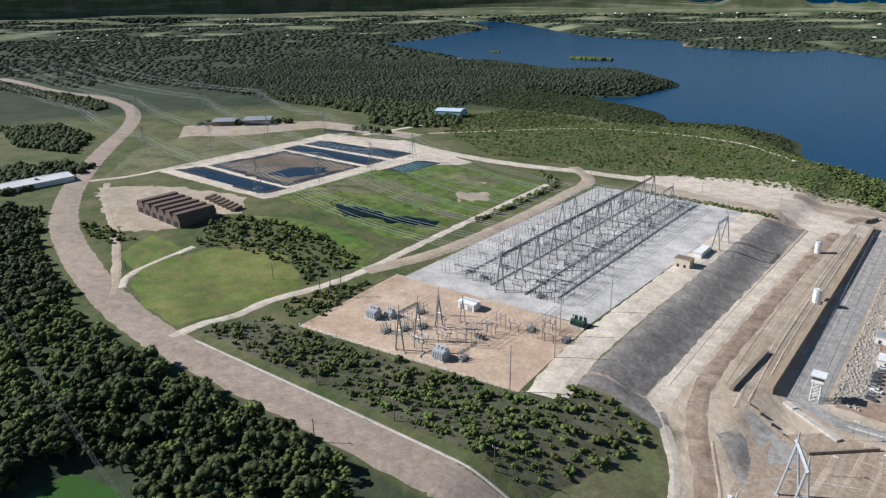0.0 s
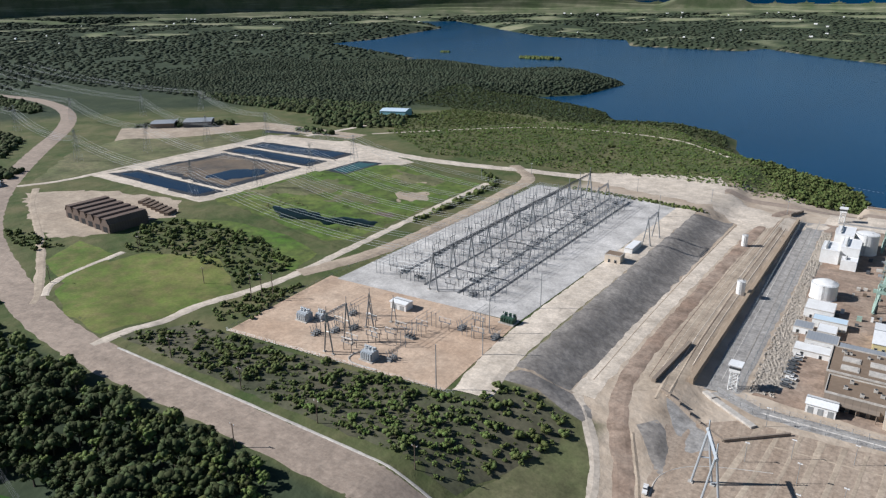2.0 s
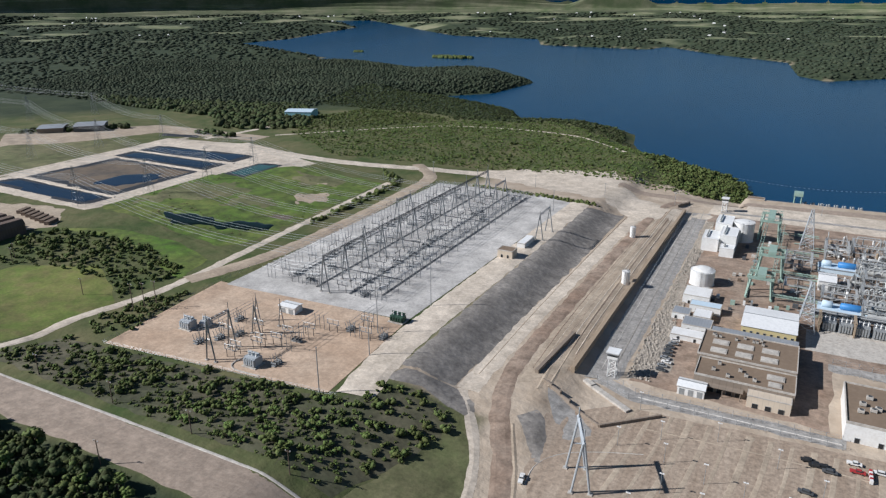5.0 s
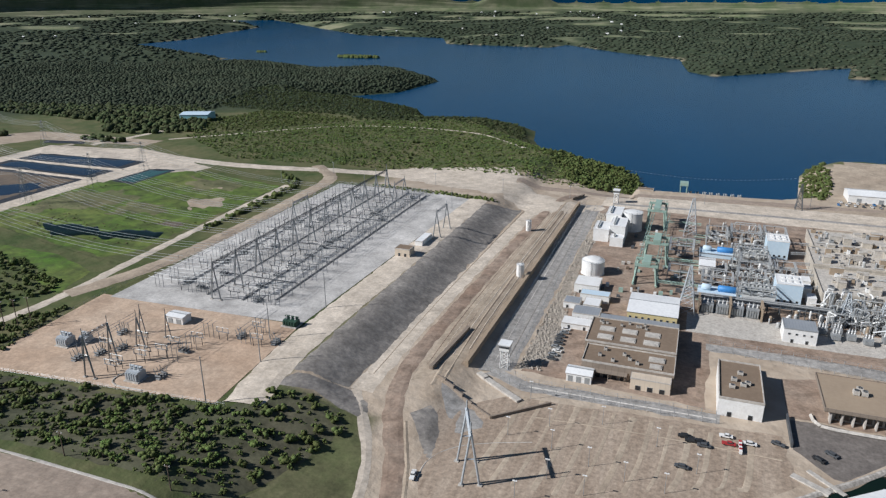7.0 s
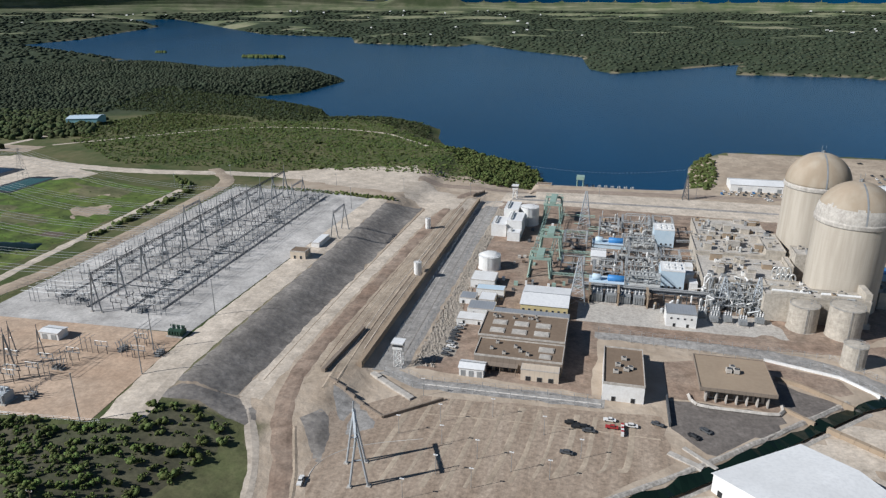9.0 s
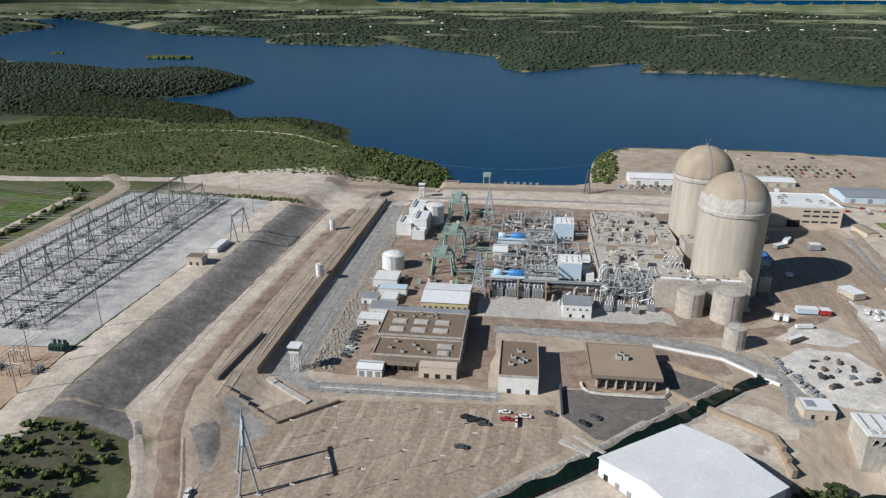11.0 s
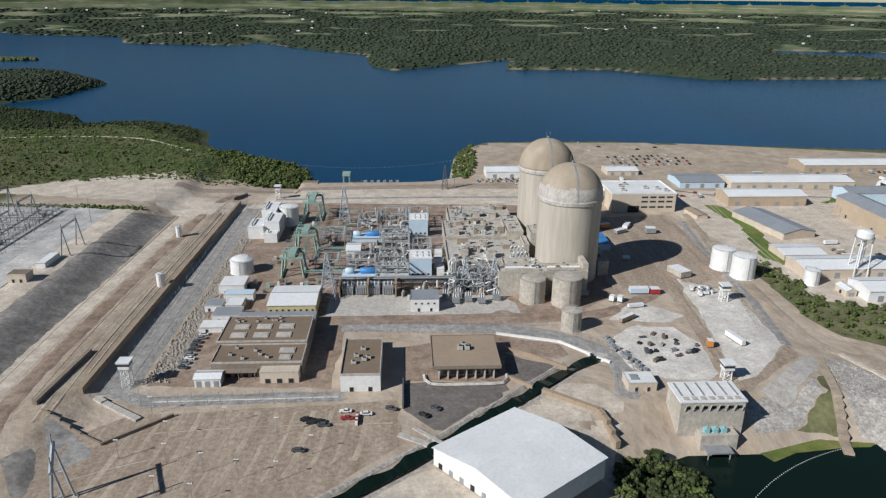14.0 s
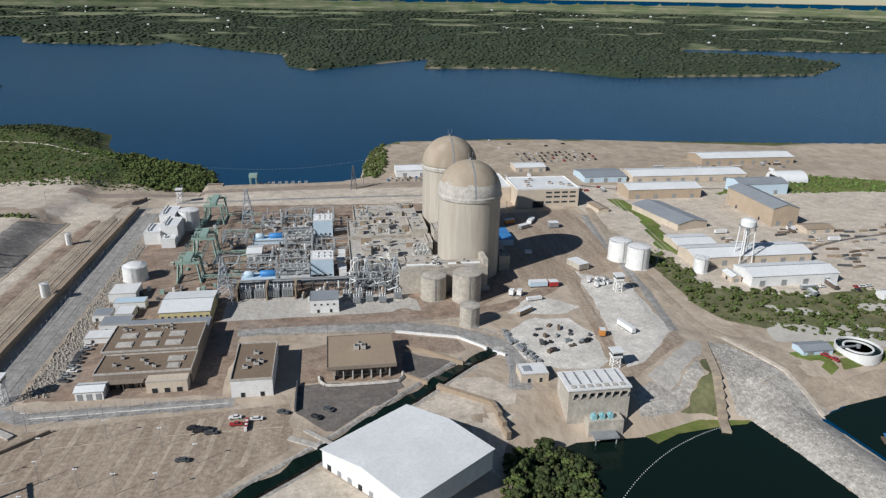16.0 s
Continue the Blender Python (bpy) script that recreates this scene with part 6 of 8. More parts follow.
wall_run("barrier_wall", 186, 374, 208, 350, 1.0, 1.3, "white concrete barrier blocks in a row", "white_paint", 8)
wall_run("causeway", 324.5, 356, 300.5, 285.5, 4.4, 0.5, "straight concrete pier running into the basin", "sand", 14, 6)
wall_run("bridge", 97.5, 291, 110.5, 283, 3.0, 0.6, "small concrete bridge over the canal", "pale_concrete", 3, 0.6)
wall_run("bridge", 104, 296, 116, 284, 2.0, 0.6, "narrow footbridge over the canal", "pale_concrete", 3, 0.6)


def fence(points, h, gap, label, group=""):
    t = thing("fence", (points[0][0], points[0][1], gz(*points[0])), label, "fence", group)
    pts = resample(points, gap, False)
    zs = [gz(*p) for p in pts]
    for (x, y), z in zip(pts, zs):
        part("post", Shape().beam((x, y, z - 0.3), (x, y, z + h), 0.16), "steel", t)
    for f in (0.35, 0.7, 0.98):
        part("rail", Shape().tube([(*a, za + h * f) for a, za in zip(pts, zs)], 0.09, 4), "steel", t)


fence([(-34, 333), (-20, 324), (69, 325)], 3.2, 6, "tall steel security fence beside the gravel strip", "security fences")
fence([(-40, 328), (-22, 317.5), (69, 318.5)], 3.2, 6, "outer steel security fence beside the dirt lot", "security fences")
fence([(-44, 332), (-46, 645)], 3.2, 8, "steel security fence along the patrol strip", "security fences")
fence([(-31, 338), (-33, 650)], 3.2, 8, "inner steel security fence along the patrol strip", "security fences")
fence([(66, 391), (180, 382), (210, 352), (203, 318)], 3.2, 6, "steel security fence bending round the yard", "security fences")
fence([(66, 400), (186, 394), (221, 360), (213, 318)], 3.2, 6, "inner steel security fence round the yard", "security fences")
fence([(-276, 227), (-282, 318), (-276, 600), (-178, 602)], 2.4, 8, "chain-link fence posts along the switchyard", "yard fences")
fence([(-276, 226), (-136, 239)], 2.4, 7, "chain-link fence posts above the scrub slope", "yard fences")
fence([(305, 388), (322, 470), (338, 555)], 3.2, 7, "steel fence along the eastern bank", "security fences")


def guard_tower(x, y, h, label):
    t = thing("guard_tower", (x, y, 0), label, "tower", "guard towers")
    for dx in (-2, 2):
        for dy in (-2, 2):
            part("leg", Shape().beam((x + dx, y + dy, -0.3), (x + dx * 0.9, y + dy * 0.9, h - 4), 0.4), "white_paint", t)
    s = Shape()
    for k in range(3):
        z0, z1 = (h - 4) * k / 3, (h - 4) * (k + 1) / 3
        for a, b in (((-2, -2), (2, -2)), ((2, -2), (2, 2)), ((2, 2), (-2, 2)), ((-2, 2), (-2, -2))):
            s.beam((x + a[0], y + a[1], z0), (x + b[0], y + b[1], z1), 0.18), s.beam((x + b[0], y + b[1], z0), (x + a[0], y + a[1], z1), 0.18)
    part("bracing", s, "white_paint", t)
    cabin = part("cabin", Shape().box(x - 2.6, y - 2.6, h - 4, x + 2.6, y + 2.6, h - 0.6), "white_paint", t)
    part("window_band", Shape().box(x - 2.66, y - 2.66, h - 2.4, x + 2.66, y + 2.66, h - 1.4), "glass_dark", cabin)
    part("roof", Shape().box(x - 3.2, y - 3.2, h - 0.6, x + 3.2, y + 3.2, h), "white_roof", t)


guard_tower(-34.5, 336, 14.5, "white guard tower on lattice legs beside the fence")
guard_tower(-18, 668, 13, "white guard tower at the far fence corner")
guard_tower(302, 426, 12, "white guard tower beside the eastern fence")
guard_tower(262, 332, 10, "small white guard tower near the intake")


# ---------------------------------------------------------------- vehicles
def car(x, y, z, turn, mat, label, long=4.8, kind="car"):
    t = thing("pickup_truck" if kind == "truck" else "car", (x, y, z), label, "vehicle", "parked vehicles")
    w, h = 1.9, 0.85

    def tb(ax, ay, az, lx, ly, lz):
        c, s = math.cos(radians(turn)), math.sin(radians(turn))
        return Shape().turned_box(x + ax * c - ay * s, y + ax * s + ay * c, z + az, lx, ly, lz, turn)

    body = part("body", tb(0, 0, 0.35, long, w, h * 0.75), mat, t)
    cx = 0.35 if kind == "truck" else -0.15
    cab = part("cabin", tb(cx, 0, 0.98, long * (0.36 if kind == "truck" else 0.52), w * 0.86, 0.62), "glass_dark", t)
    part("roof", tb(cx, 0, 1.58, long * (0.30 if kind == "truck" else 0.42), w * 0.8, 0.08), mat, cab)
    c, s = math.cos(radians(turn)), math.sin(radians(turn))
    for a in (-0.32, 0.32):
        for b in (-0.5, 0.5):
            px, py = x + a * long * c - b * w * s, y + a * long * s + b * w * c
            part("wheel", Shape().beam((px - 0.12 * -s, py - 0.12 * c, z + 0.36), (px + 0.12 * -s, py + 0.12 * c, z + 0.36), 0.72, 10), "dark", t)
    for b in (-0.35, 0.35):
        part("headlight", tb(long / 2, b * w, 0.65, 0.08, 0.35, 0.18), "white_paint", body)
    return t


COLOURS = {"white_paint": "white", "red_paint": "red", "dark": "black", "dark_steel": "dark grey", "blue_paint": "blue", "steel": "silver"}


def parked(x, y, turn, mat, kind="car", long=4.8, where="on the dirt lot"):
    car(x, y, gz(x, y) + 0.45, turn, mat, f"{COLOURS[mat]} {'pickup truck' if kind == 'truck' else 'car'} parked {where}", long, kind)


for x, y, r, m_, k in ((56, 303, 5, "dark", "car"), (59, 300.4, 5, "dark", "car"), (62, 301, 8, "dark", "car"), (64, 298.5, 0, "dark_steel", "car"), (73, 309, 0, "white_paint", "truck"), (74, 303.5, 0, "red_paint", "truck"), (82.5, 306.5, 0, "white_paint", "car"),
                       (94, 310.5, 160, "dark_steel", "truck"), (55.5, 280.5, 175, "dark_steel", "car")):
    parked(x, y, r, m_, k, 5.6)
for x, y, r, m_ in ((109, 304.5, 140, "dark"), (114.5, 310, 140, "dark_steel")):
    parked(x, y, r, m_, "car", 5.4, "on the asphalt lot")
parked(-46, 238, 100, "white_paint", "truck", 6, "on the brown track")
for k in range(9):
    parked(-13 + rng.uniform(-1, 1), 352 + k * 4.6, rng.uniform(-15, 15), rng.choice(("white_paint", "white_paint", "dark_steel", "steel")), rng.choice(("car", "truck")), 5.2, "beside the brown service building")
for k in range(46):
    parked(340 + (k % 12) * 8 + rng.uniform(-1.5, 1.5), 792 + (k // 12) * 13 + (k % 12) * 0.8, 90 + rng.uniform(-5, 5), rng.choice(("white_paint", "dark", "dark_steel", "steel", "red_paint", "dark")), rng.choice(("car", "truck")), 5.2, "in the far car park")
for x, y in ((384, 332), (387, 328)):
    parked(x, y, 120, "red_paint", "car", 4.8, "near the clarifier")
t = thing("striped_barrier", (78.5, 301, 0), "red and white striped barrier pole", "barrier")
for k in range(6):
    part("stripe", Shape().box(78, 298 + k * 1.4, 0.4, 79.2, 299.4 + k * 1.4, 2.0), "red_paint" if k % 2 else "white_paint", t)


# ---------------------------------------------------------------- plant equipment
def portal_crane(x0, y0, x1, y1, h, label):
    t = thing("gantry_crane", ((x0 + x1) / 2, (y0 + y1) / 2, 0), label, "crane", "mint cranes")
    for x in (x0, x1):
        for y in (y0, y1):
            part("leg", Shape().beam((x, y, 0), (x + (0.12 if x == x0 else -0.12) * (x1 - x0), y, h), 1.1), "mint", t)
        part("sill_beam", Shape().beam((x, y0 - 2, 1), (x, y1 + 2, 1), 1.2), "mint", t)
        s = Shape()
        for a, b in ((0.1, 0.9), (0.9, 0.1)):
            s.beam((x, y0 + (y1 - y0) * a, 1), (x, y0 + (y1 - y0) * b, h), 0.4)
        part("bracing", s, "mint", t)
    for y in (y0, y1):
        part("girder", Shape().box(x0, y - 0.8, h - 1.6, x1, y + 0.8, h), "mint", t)
        part("railing", Shape().tube([(x0 + (x1 - x0) * k / 10, y, h + 2 * (k % 2)) for k in range(11)], 0.3, 4), "mint", t)
        part("top_rail", Shape().beam((x0, y, h + 2), (x1, y, h + 2), 0.25), "mint", t)
    part("trolley", Shape().box((x0 + x1) / 2 - 2.5, y0 - 1, h, (x0 + x1) / 2 + 2.5, y1 + 1, h + 2.2), "mint", t)
    part("hoist", Shape().box((x0 + x1) / 2 - 1.2, (y0 + y1) / 2 - 1.2, h - 4, (x0 + x1) / 2 + 1.2, (y0 + y1) / 2 + 1.2, h), "dark_steel", t)


portal_crane(17, 473, 32, 486, 15, "mint-green gantry crane beside the turbine deck")
portal_crane(20, 515, 36, 530, 17, "mint-green gantry crane in the middle of the deck")
portal_crane(15, 598, 30, 622, 17, "mint-green gantry crane at the far end of the deck")
for x in (19, 31):
    girder("crane_runway", (x, 486, 13), (x + 1, 598, 14), 2.0, "mint-green lattice runway between the cranes", "mint", 16)
for y in (474, 520, 566, 612):
    girder("crane_runway", (32, y, 4), (58, y, 4), 1.4, "low mint-green rail girder across the deck", "mint", 8)
lattice_tower(52, 438, 0, 30, 5.0, "slim light-grey lattice line tower by the transformers", 1, "tower_steel", "plant towers")
lattice_tower(50, 593, 0, 31, 5.0, "slim light-grey lattice line tower behind the deck", 1, "tower_steel", "plant towers")
lattice_tower(158, 445, 0, 24, 4.0, "slim light-grey lattice tower among the pipes", 1, "tower_steel", "plant towers")
lattice_tower(140, 452, 0, 20, 4.0, "slim light-grey lattice tower among the pipes", 1, "tower_steel", "plant towers")
lattice_tower(140, 700, 0, 24, 3.0, "thin dark lattice mast near the shore", 1, "dark_steel", "plant towers")


def vessel(x, y, z, length, r, along, mat, label, group=""):
    """A lying vessel with domed ends on two saddles."""
    t = thing("pressure_vessel", (x, y, z), label, "vessel", group)
    prof = [(0.1, 0), (r * 0.7, r * 0.2), (r, r * 0.6), (r, length - r * 0.6), (r * 0.7, length - r * 0.2), (0.1, length)]
    s = Shape().revolve(0, 0, prof, 14)
    if along == "x":
        s.v = [(x - length / 2 + c, y + a, z + 1.2 + r + b) for a, b, c in s.v]
    else:
        s.v = [(x + a, y - length / 2 + c, z + 1.2 + r + b) for a, b, c in s.v]
    part("shell", s, mat, t, smooth=True)
    for k in (-0.28, 0.28):
        q = Shape().box(x + k * length - 0.3, y - r * 0.8, z, x + k * length + 0.3, y + r * 0.8, z + 1.2 + r * 0.5) if along == "x" else Shape().box(x - r * 0.8, y + k * length - 0.3, z, x + r * 0.8, y + k * length + 0.3, z + 1.2 + r * 0.5)
        part("saddle", q, "pale_concrete", t)
    part("nozzle", Shape().cyl(x, y, z + 1.2 + 2 * r - 0.2, z + 2.0 + 2 * r, 0.35, 8), "pipe", t)
    return t


def pipe_run(pts, w, mat="pipe", label="insulated silvery pipe run on the deck", group="pipe runs"):
    t = thing("pipe", pts[0], label, "pipe", group)
    s = Shape()
    line = [Vector(pts[0])]
    for a, b, c in zip(pts, pts[1:], pts[2:]):  # rounded bends
        a, b, c = Vector(a), Vector(b), Vector(c)
        r = min(1.2 * w, (a - b).length * 0.4, (c - b).length * 0.4)
        p, q = b + (a - b).normalized() * r, b + (c - b).normalized() * r
        line += [p, p * 0.25 + b * 0.5 + q * 0.25, q]
    part("tube", s.tube(line + [Vector(pts[-1])], w, 8), mat, t)
    for a, b in zip(pts, pts[1:]):
        if abs(a[2] - b[2]) < 0.5 and a[2] > 2:
            for k in (0.25, 0.75):
                x, y = a[0] + (b[0] - a[0]) * k, a[1] + (b[1] - a[1]) * k
                part("support", Shape().beam((x, y, 0), (x, y, a[2] - w / 2), 0.25), "steel", t)


def crossover(x, y, z, span, h, w, group="crossover pipes"):
    """A hoop-shaped steam pipe."""
    t = thing("steam_pipe", (x, y, z), "arched silvery steam crossover pipe", "pipe", group)
    s = Shape()
    pts = [(x - span / 2, y, z)] + [(x - span / 2 * math.cos(math.pi * k / 8), y, z + h * 0.5 + h * 0.5 * math.sin(math.pi * k / 8)) for k in range(9)] + [(x + span / 2, y, z)]
    part("tube", s.tube(pts, w, 8), "pipe", t)
    for e in (-span / 2, span / 2):
        part("flange", Shape().cyl(x + e, y, z, z + 0.4, w * 0.8, 10), "steel", t)


def steel_frame(x0, y0, x1, y1, z, levels, label, mat="steel", group="steel frames"):
    """An open steel platform with floors, braces and rails."""
    t = thing("steel_platform", ((x0 + x1) / 2, (y0 + y1) / 2, 0), label, "platform", group)
    nx, ny = max(1, int((x1 - x0) / 6)), max(1, int((y1 - y0) / 6))
    for i in range(nx + 1):
        for j in range(ny + 1):
            if i in (0, nx) or j in (0, ny):
                x, y = x0 + (x1 - x0) * i / nx, y0 + (y1 - y0) * j / ny
                part("column", Shape().beam((x, y, 0), (x, y, z), 0.35), mat, t)
    for k in range(levels):
        h = z * (k + 1) / levels
        part("floor", Shape().box(x0, y0, h - 0.2, x1, y0 + 1.4, h).box(x0, y1 - 1.4, h - 0.2, x1, y1, h).box(x0, y0 + 1.4, h - 0.2, x0 + 1.4, y1 - 1.4, h).box(x1 - 1.4, y0 + 1.4, h - 0.2, x1, y1 - 1.4, h), "pipe", t)
        for d in (0.6, 1.1):
            part("railing", Shape().tube([(x0, y0, h + d), (x1, y0, h + d), (x1, y1, h + d), (x0, y1, h + d), (x0, y0, h + d)], 0.12, 4), mat, t)
    br = Shape()
    br.beam((x0, y0, 0), (x1, y0, z), 0.2), br.beam((x1, y0, 0), (x0, y0, z), 0.2)
    part("bracing", br, mat, t)
    return t


def turbine(y, label):
    t = thing("turbine_generator", (72, y, 0), label, "turbine", "turbine generators")
    part("deck", Shape().box(58, y - 7, 0.3, 104, y + 7, 3.2), "pale_blue", t, "pale grey-blue machine deck")
    for x0, x1, r, m_ in ((60, 66, 2.2, "pale_blue"), (70, 82, 2.2, "blue_paint"), (84, 92, 2.9, "steel"), (93, 101, 2.9, "steel")):
        s = Shape().revolve(0, 0, [(r * 0.6, 0), (r, 0.5), (r, (x1 - x0) - 0.5), (r * 0.6, x1 - x0)], 18)
        s.v = [(x0 + c, y + a, 3.4 + r * 0.7 + b) for a, b, c in s.v]
        part("casing", s, m_, t, smooth=True)
    part("walkway", Shape().box(58, y - 7.4, 3.2, 104, y - 6.4, 3.5).box(58, y + 6.4, 3.2, 104, y + 7.4, 3.5), "steel", t)
    for x in (85.5, 90, 94.5, 99):
        crossover(x, y - 1.5, 5.5, 3.2, 6, 0.8)
        crossover(x, y + 3, 5.0, 3.2, 5.5, 0.7)
    for s in (-1, 1):
        part("moisture_separator", Shape().beam((84, y + s * 9, 5), (103, y + s * 9, 5), 3.6, 14), "pipe", t)


turbine(472, "outdoor turbine generator with blue casing and silver pipes")
turbine(550, "second outdoor turbine generator with blue casing")
for y in (478, 564):
    t = flat_building("crane_house", 103.5, y - 8, 118.5, y + 9, 14.0, "tall pale white-blue enclosure at the turbine's end", "building", "pale_blue", "white_roof", 0.3, edge="white_paint", group="turbine end enclosures")
    for x in (106, 110, 114):
        part("roof_vent", Shape().box(x, y - 4, 14.1, x + 2.4, y - 1, 15).box(x, y + 2, 14.1, x + 2.4, y + 5, 15), "white_paint", t)
    openings(t, "y-", y - 8, 104, 118, 2, 3.4, 4, 1.2)
for k in range(16):
    vessel(rng.uniform(62, 112), rng.uniform(487, 535), 0.3, rng.uniform(6, 13), rng.uniform(0.7, 1.3), rng.choice("xxy"), rng.choice(("pipe", "steel", "pipe", "dark_steel", "steel")), "silvery lying vessel on saddles beside the turbines", "lying vessels")
for k in range(10):
    vessel(rng.uniform(62, 112), rng.uniform(575, 615), 0.3, rng.uniform(6, 12), rng.uniform(0.8, 1.5), rng.choice("xxy"), rng.choice(("pipe", "pipe", "white_paint")), "silvery lying vessel behind the turbines", "lying vessels")
for x0, y0, x1, y1, z, l in ((82, 488, 100, 506, 9, 2), (81, 462, 103, 470, 12, 3), (81, 540, 103, 548, 12, 3), (60, 486, 80, 500, 7, 2), (106, 510, 120, 528, 9, 2), (62, 576, 78, 600, 8, 2), (104, 580, 120, 604, 11, 2), (36, 540, 54, 560, 8, 2), (38, 488, 54, 504, 7, 1), (84, 512, 104, 532, 11, 2), (80, 582, 102, 604, 10, 2), (64, 505, 76, 520, 6, 1), (104, 498, 118, 508, 6, 1), (132, 442, 150, 456, 10, 2), (148, 446, 166, 462, 13, 3)):
    steel_frame(x0, y0, x1, y1, z, l, "open galvanised steel platform with railings")
for k in range(34):
    x, y = rng.uniform(62, 118), rng.choice((rng.uniform(488, 534), rng.uniform(574, 616)))
    z = rng.uniform(2.5, 9)
    if rng.random() < 0.5:
        pipe_run([(x, y, 0), (x, y, z), (x + rng.uniform(6, 18), y, z), (x + 12, y, 0)], rng.uniform(0.5, 1.1))
    else:
        pipe_run([(x, y, 0), (x, y, z), (x, y + rng.uniform(6, 16), z)], rng.uniform(0.4, 1.0))
for k in range(60):
    x, y = rng.uniform(128, 170), rng.uniform(440, 474)
    z = rng.uniform(5, 15)
    pipe_run([(x, y, 0), (x, y, z), (x + rng.uniform(-6, 6), y + rng.uniform(-5, 5), z), (x + rng.uniform(-6, 6), y + rng.uniform(-3, 6), z * 0.5)], rng.uniform(0.5, 1.2), rng.choice(("pipe", "pipe", "steel", "white_paint")), "upright silvery steam pipe with bends", "steam pipes")
# the long dark pipe rack in front of the deck
t = thing("pipe_rack", (95, 454, 0), "long dark steel pipe rack carrying bundled pipes", "pipe rack")
for x in range(56, 142, 7):
    part("bent", Shape().beam((x, 451, 0), (x, 451, 7), 0.4).beam((x, 456, 0), (x, 456, 7), 0.4).beam((x, 450.5, 6.6), (x, 456.5, 6.6), 0.4).beam((x, 450.5, 4.6), (x, 456.5, 4.6), 0.35), "dark_steel", t)
for k, (y, z) in enumerate([(451.4 + 0.9 * i, 7.1) for i in range(6)] + [(451.6 + 1.1 * i, 5.1) for i in range(5)]):
    part("pipe", Shape().beam((54, y, z), (142, y, z), 0.55, 6), ("dark_steel", "steel", "pipe")[k % 3], t)
# transformers with fire walls
for x in (64, 72.5, 81, 89.5):
    transformer(x, 444, 0.3, "large grey main transformer with radiators and bushings", 7, 5.5, 6, "steel", "main transformers")
for x in (59, 76.8, 94.5):
    solid("fire_wall", Shape().box(x - 0.4, 438, 0, x + 0.4, 451, 9).box(x - 0.7, 438, 8.6, x + 0.7, 451, 9.1), "tan_roof", "tan concrete fire wall between transformers", "wall", "fire walls")
for x, y in ((132, 428), (140, 430), (148, 427), (158, 432), (134, 436), (126, 434)):
    transformer(x, y, 0.3, "grey auxiliary transformer beside the pipes", 4.5, 3.5, 4, "steel", "auxiliary transformers")
t = flat_building("switchgear_house", 104, 416, 121, 430, 8.5, "white switchgear house with blue-grey roof", "building", "white_paint", "grey_metal_roof", 0.3, edge="steel")
openings(t, "y-", 416, 105, 120, 5, 6, 4, 1.0)
openings(t, "y-", 416, 105, 120, 0, 2.3, 2, 1.3, "dark", "door")
t = gable_building("hoist_house", 58, 506, 68, 522, 7, 8.6, "white metal shed among the turbines", "shed", "white_paint", "white_roof", "x", doors=2)
for x, y in ((122, 500), (122, 470), (121, 486)):
    flat_building("cubicle", x, y, x + 5, y + 9, 6.5, "white equipment cubicle beside the turbines", "shed", "white_paint", "white_roof", 0.2, edge="white_paint", group="white cubicles")
# auxiliary building complex
for x0, y0, x1, y1, z in ((130, 474, 186, 520, 9), (130, 521, 176, 560, 11), (136, 561, 188, 612, 8), (176.2, 521, 189, 560, 15), (160, 438, 217, 452, 16), (166, 452.3, 200, 473, 12), (186.4, 500, 190, 519, 12), (232.4, 470, 240, 545, 10), (192, 508, 230, 526, 18)):
    t = flat_building("auxiliary_building", x0, y0, x1, y1, z, "raw concrete auxiliary block with cluttered flat roof", "building", "concrete", "pale_concrete", 1.0, edge="concrete", group="auxiliary blocks")
    for k in range(int((x1 - x0) * (y1 - y0) / 130)):
        a, b = rng.uniform(x0 + 3, x1 - 3), rng.uniform(y0 + 3, y1 - 3)
        roof_unit(t, a, b, z + 0.15, rng.uniform(1.5, 4), rng.uniform(1.5, 4), rng.uniform(1, 3), rng.choice(("concrete", "pale_concrete", "steel", "white_paint", "tan_roof")))
    for k in range(int((x1 - x0) / 9)):
        a = rng.uniform(x0 + 2, x1 - 8)
        b = rng.uniform(y0 + 2, y1 - 3)
        part("duct", Shape().beam((a, b, z + 0.9), (a + rng.uniform(4, 7), b, z + 0.9), rng.uniform(0.6, 1.2), 8), "pipe", t)
t = thing("roof_trench", (190, 445, 16), "open roof trenches holding white ducts", "ductwork")
for x0 in (164, 191):
    part("trench", Shape().box(x0, 440.5, 16.3, x0 + 23, 442, 17.6).box(x0, 447, 16.3, x0 + 23, 448.5, 17.6), "concrete", t)
    part("duct", Shape().beam((x0 + 1, 444.6, 17), (x0 + 22, 444.6, 17), 1.8, 10), "white_paint", t)
t = thing("stair_block", (216, 448, 0), "tall concrete stair wall against the dome", "wall")
part("slab", Shape().box(214, 440, 0, 217.5, 455, 21), "concrete", t)
part("footing", Shape().box(213, 437, 0, 218.5, 440, 3), "pale_concrete", t)
for k in range(8):
    crossover(176 + (k % 4) * 2.6, 476 + (k // 4) * 12, 10, 3.5, 6, 1.0, "roof bends")
for k in range(40):
    x, y = rng.uniform(-4, 52), rng.choice((rng.uniform(446, 468), rng.uniform(492, 510), rng.uniform(535, 595)))
    s = Shape().box(x, y, 0.2, x + rng.uniform(1.2, 4), y + rng.uniform(1.2, 4), rng.uniform(1.2, 3.4))
    c = solid("equipment_box", s, rng.choice(("steel", "pale_concrete", "mint", "wood", "dark_steel", "white_paint")), "small equipment cabinet on the bare deck", "cabinet", "deck cabinets")
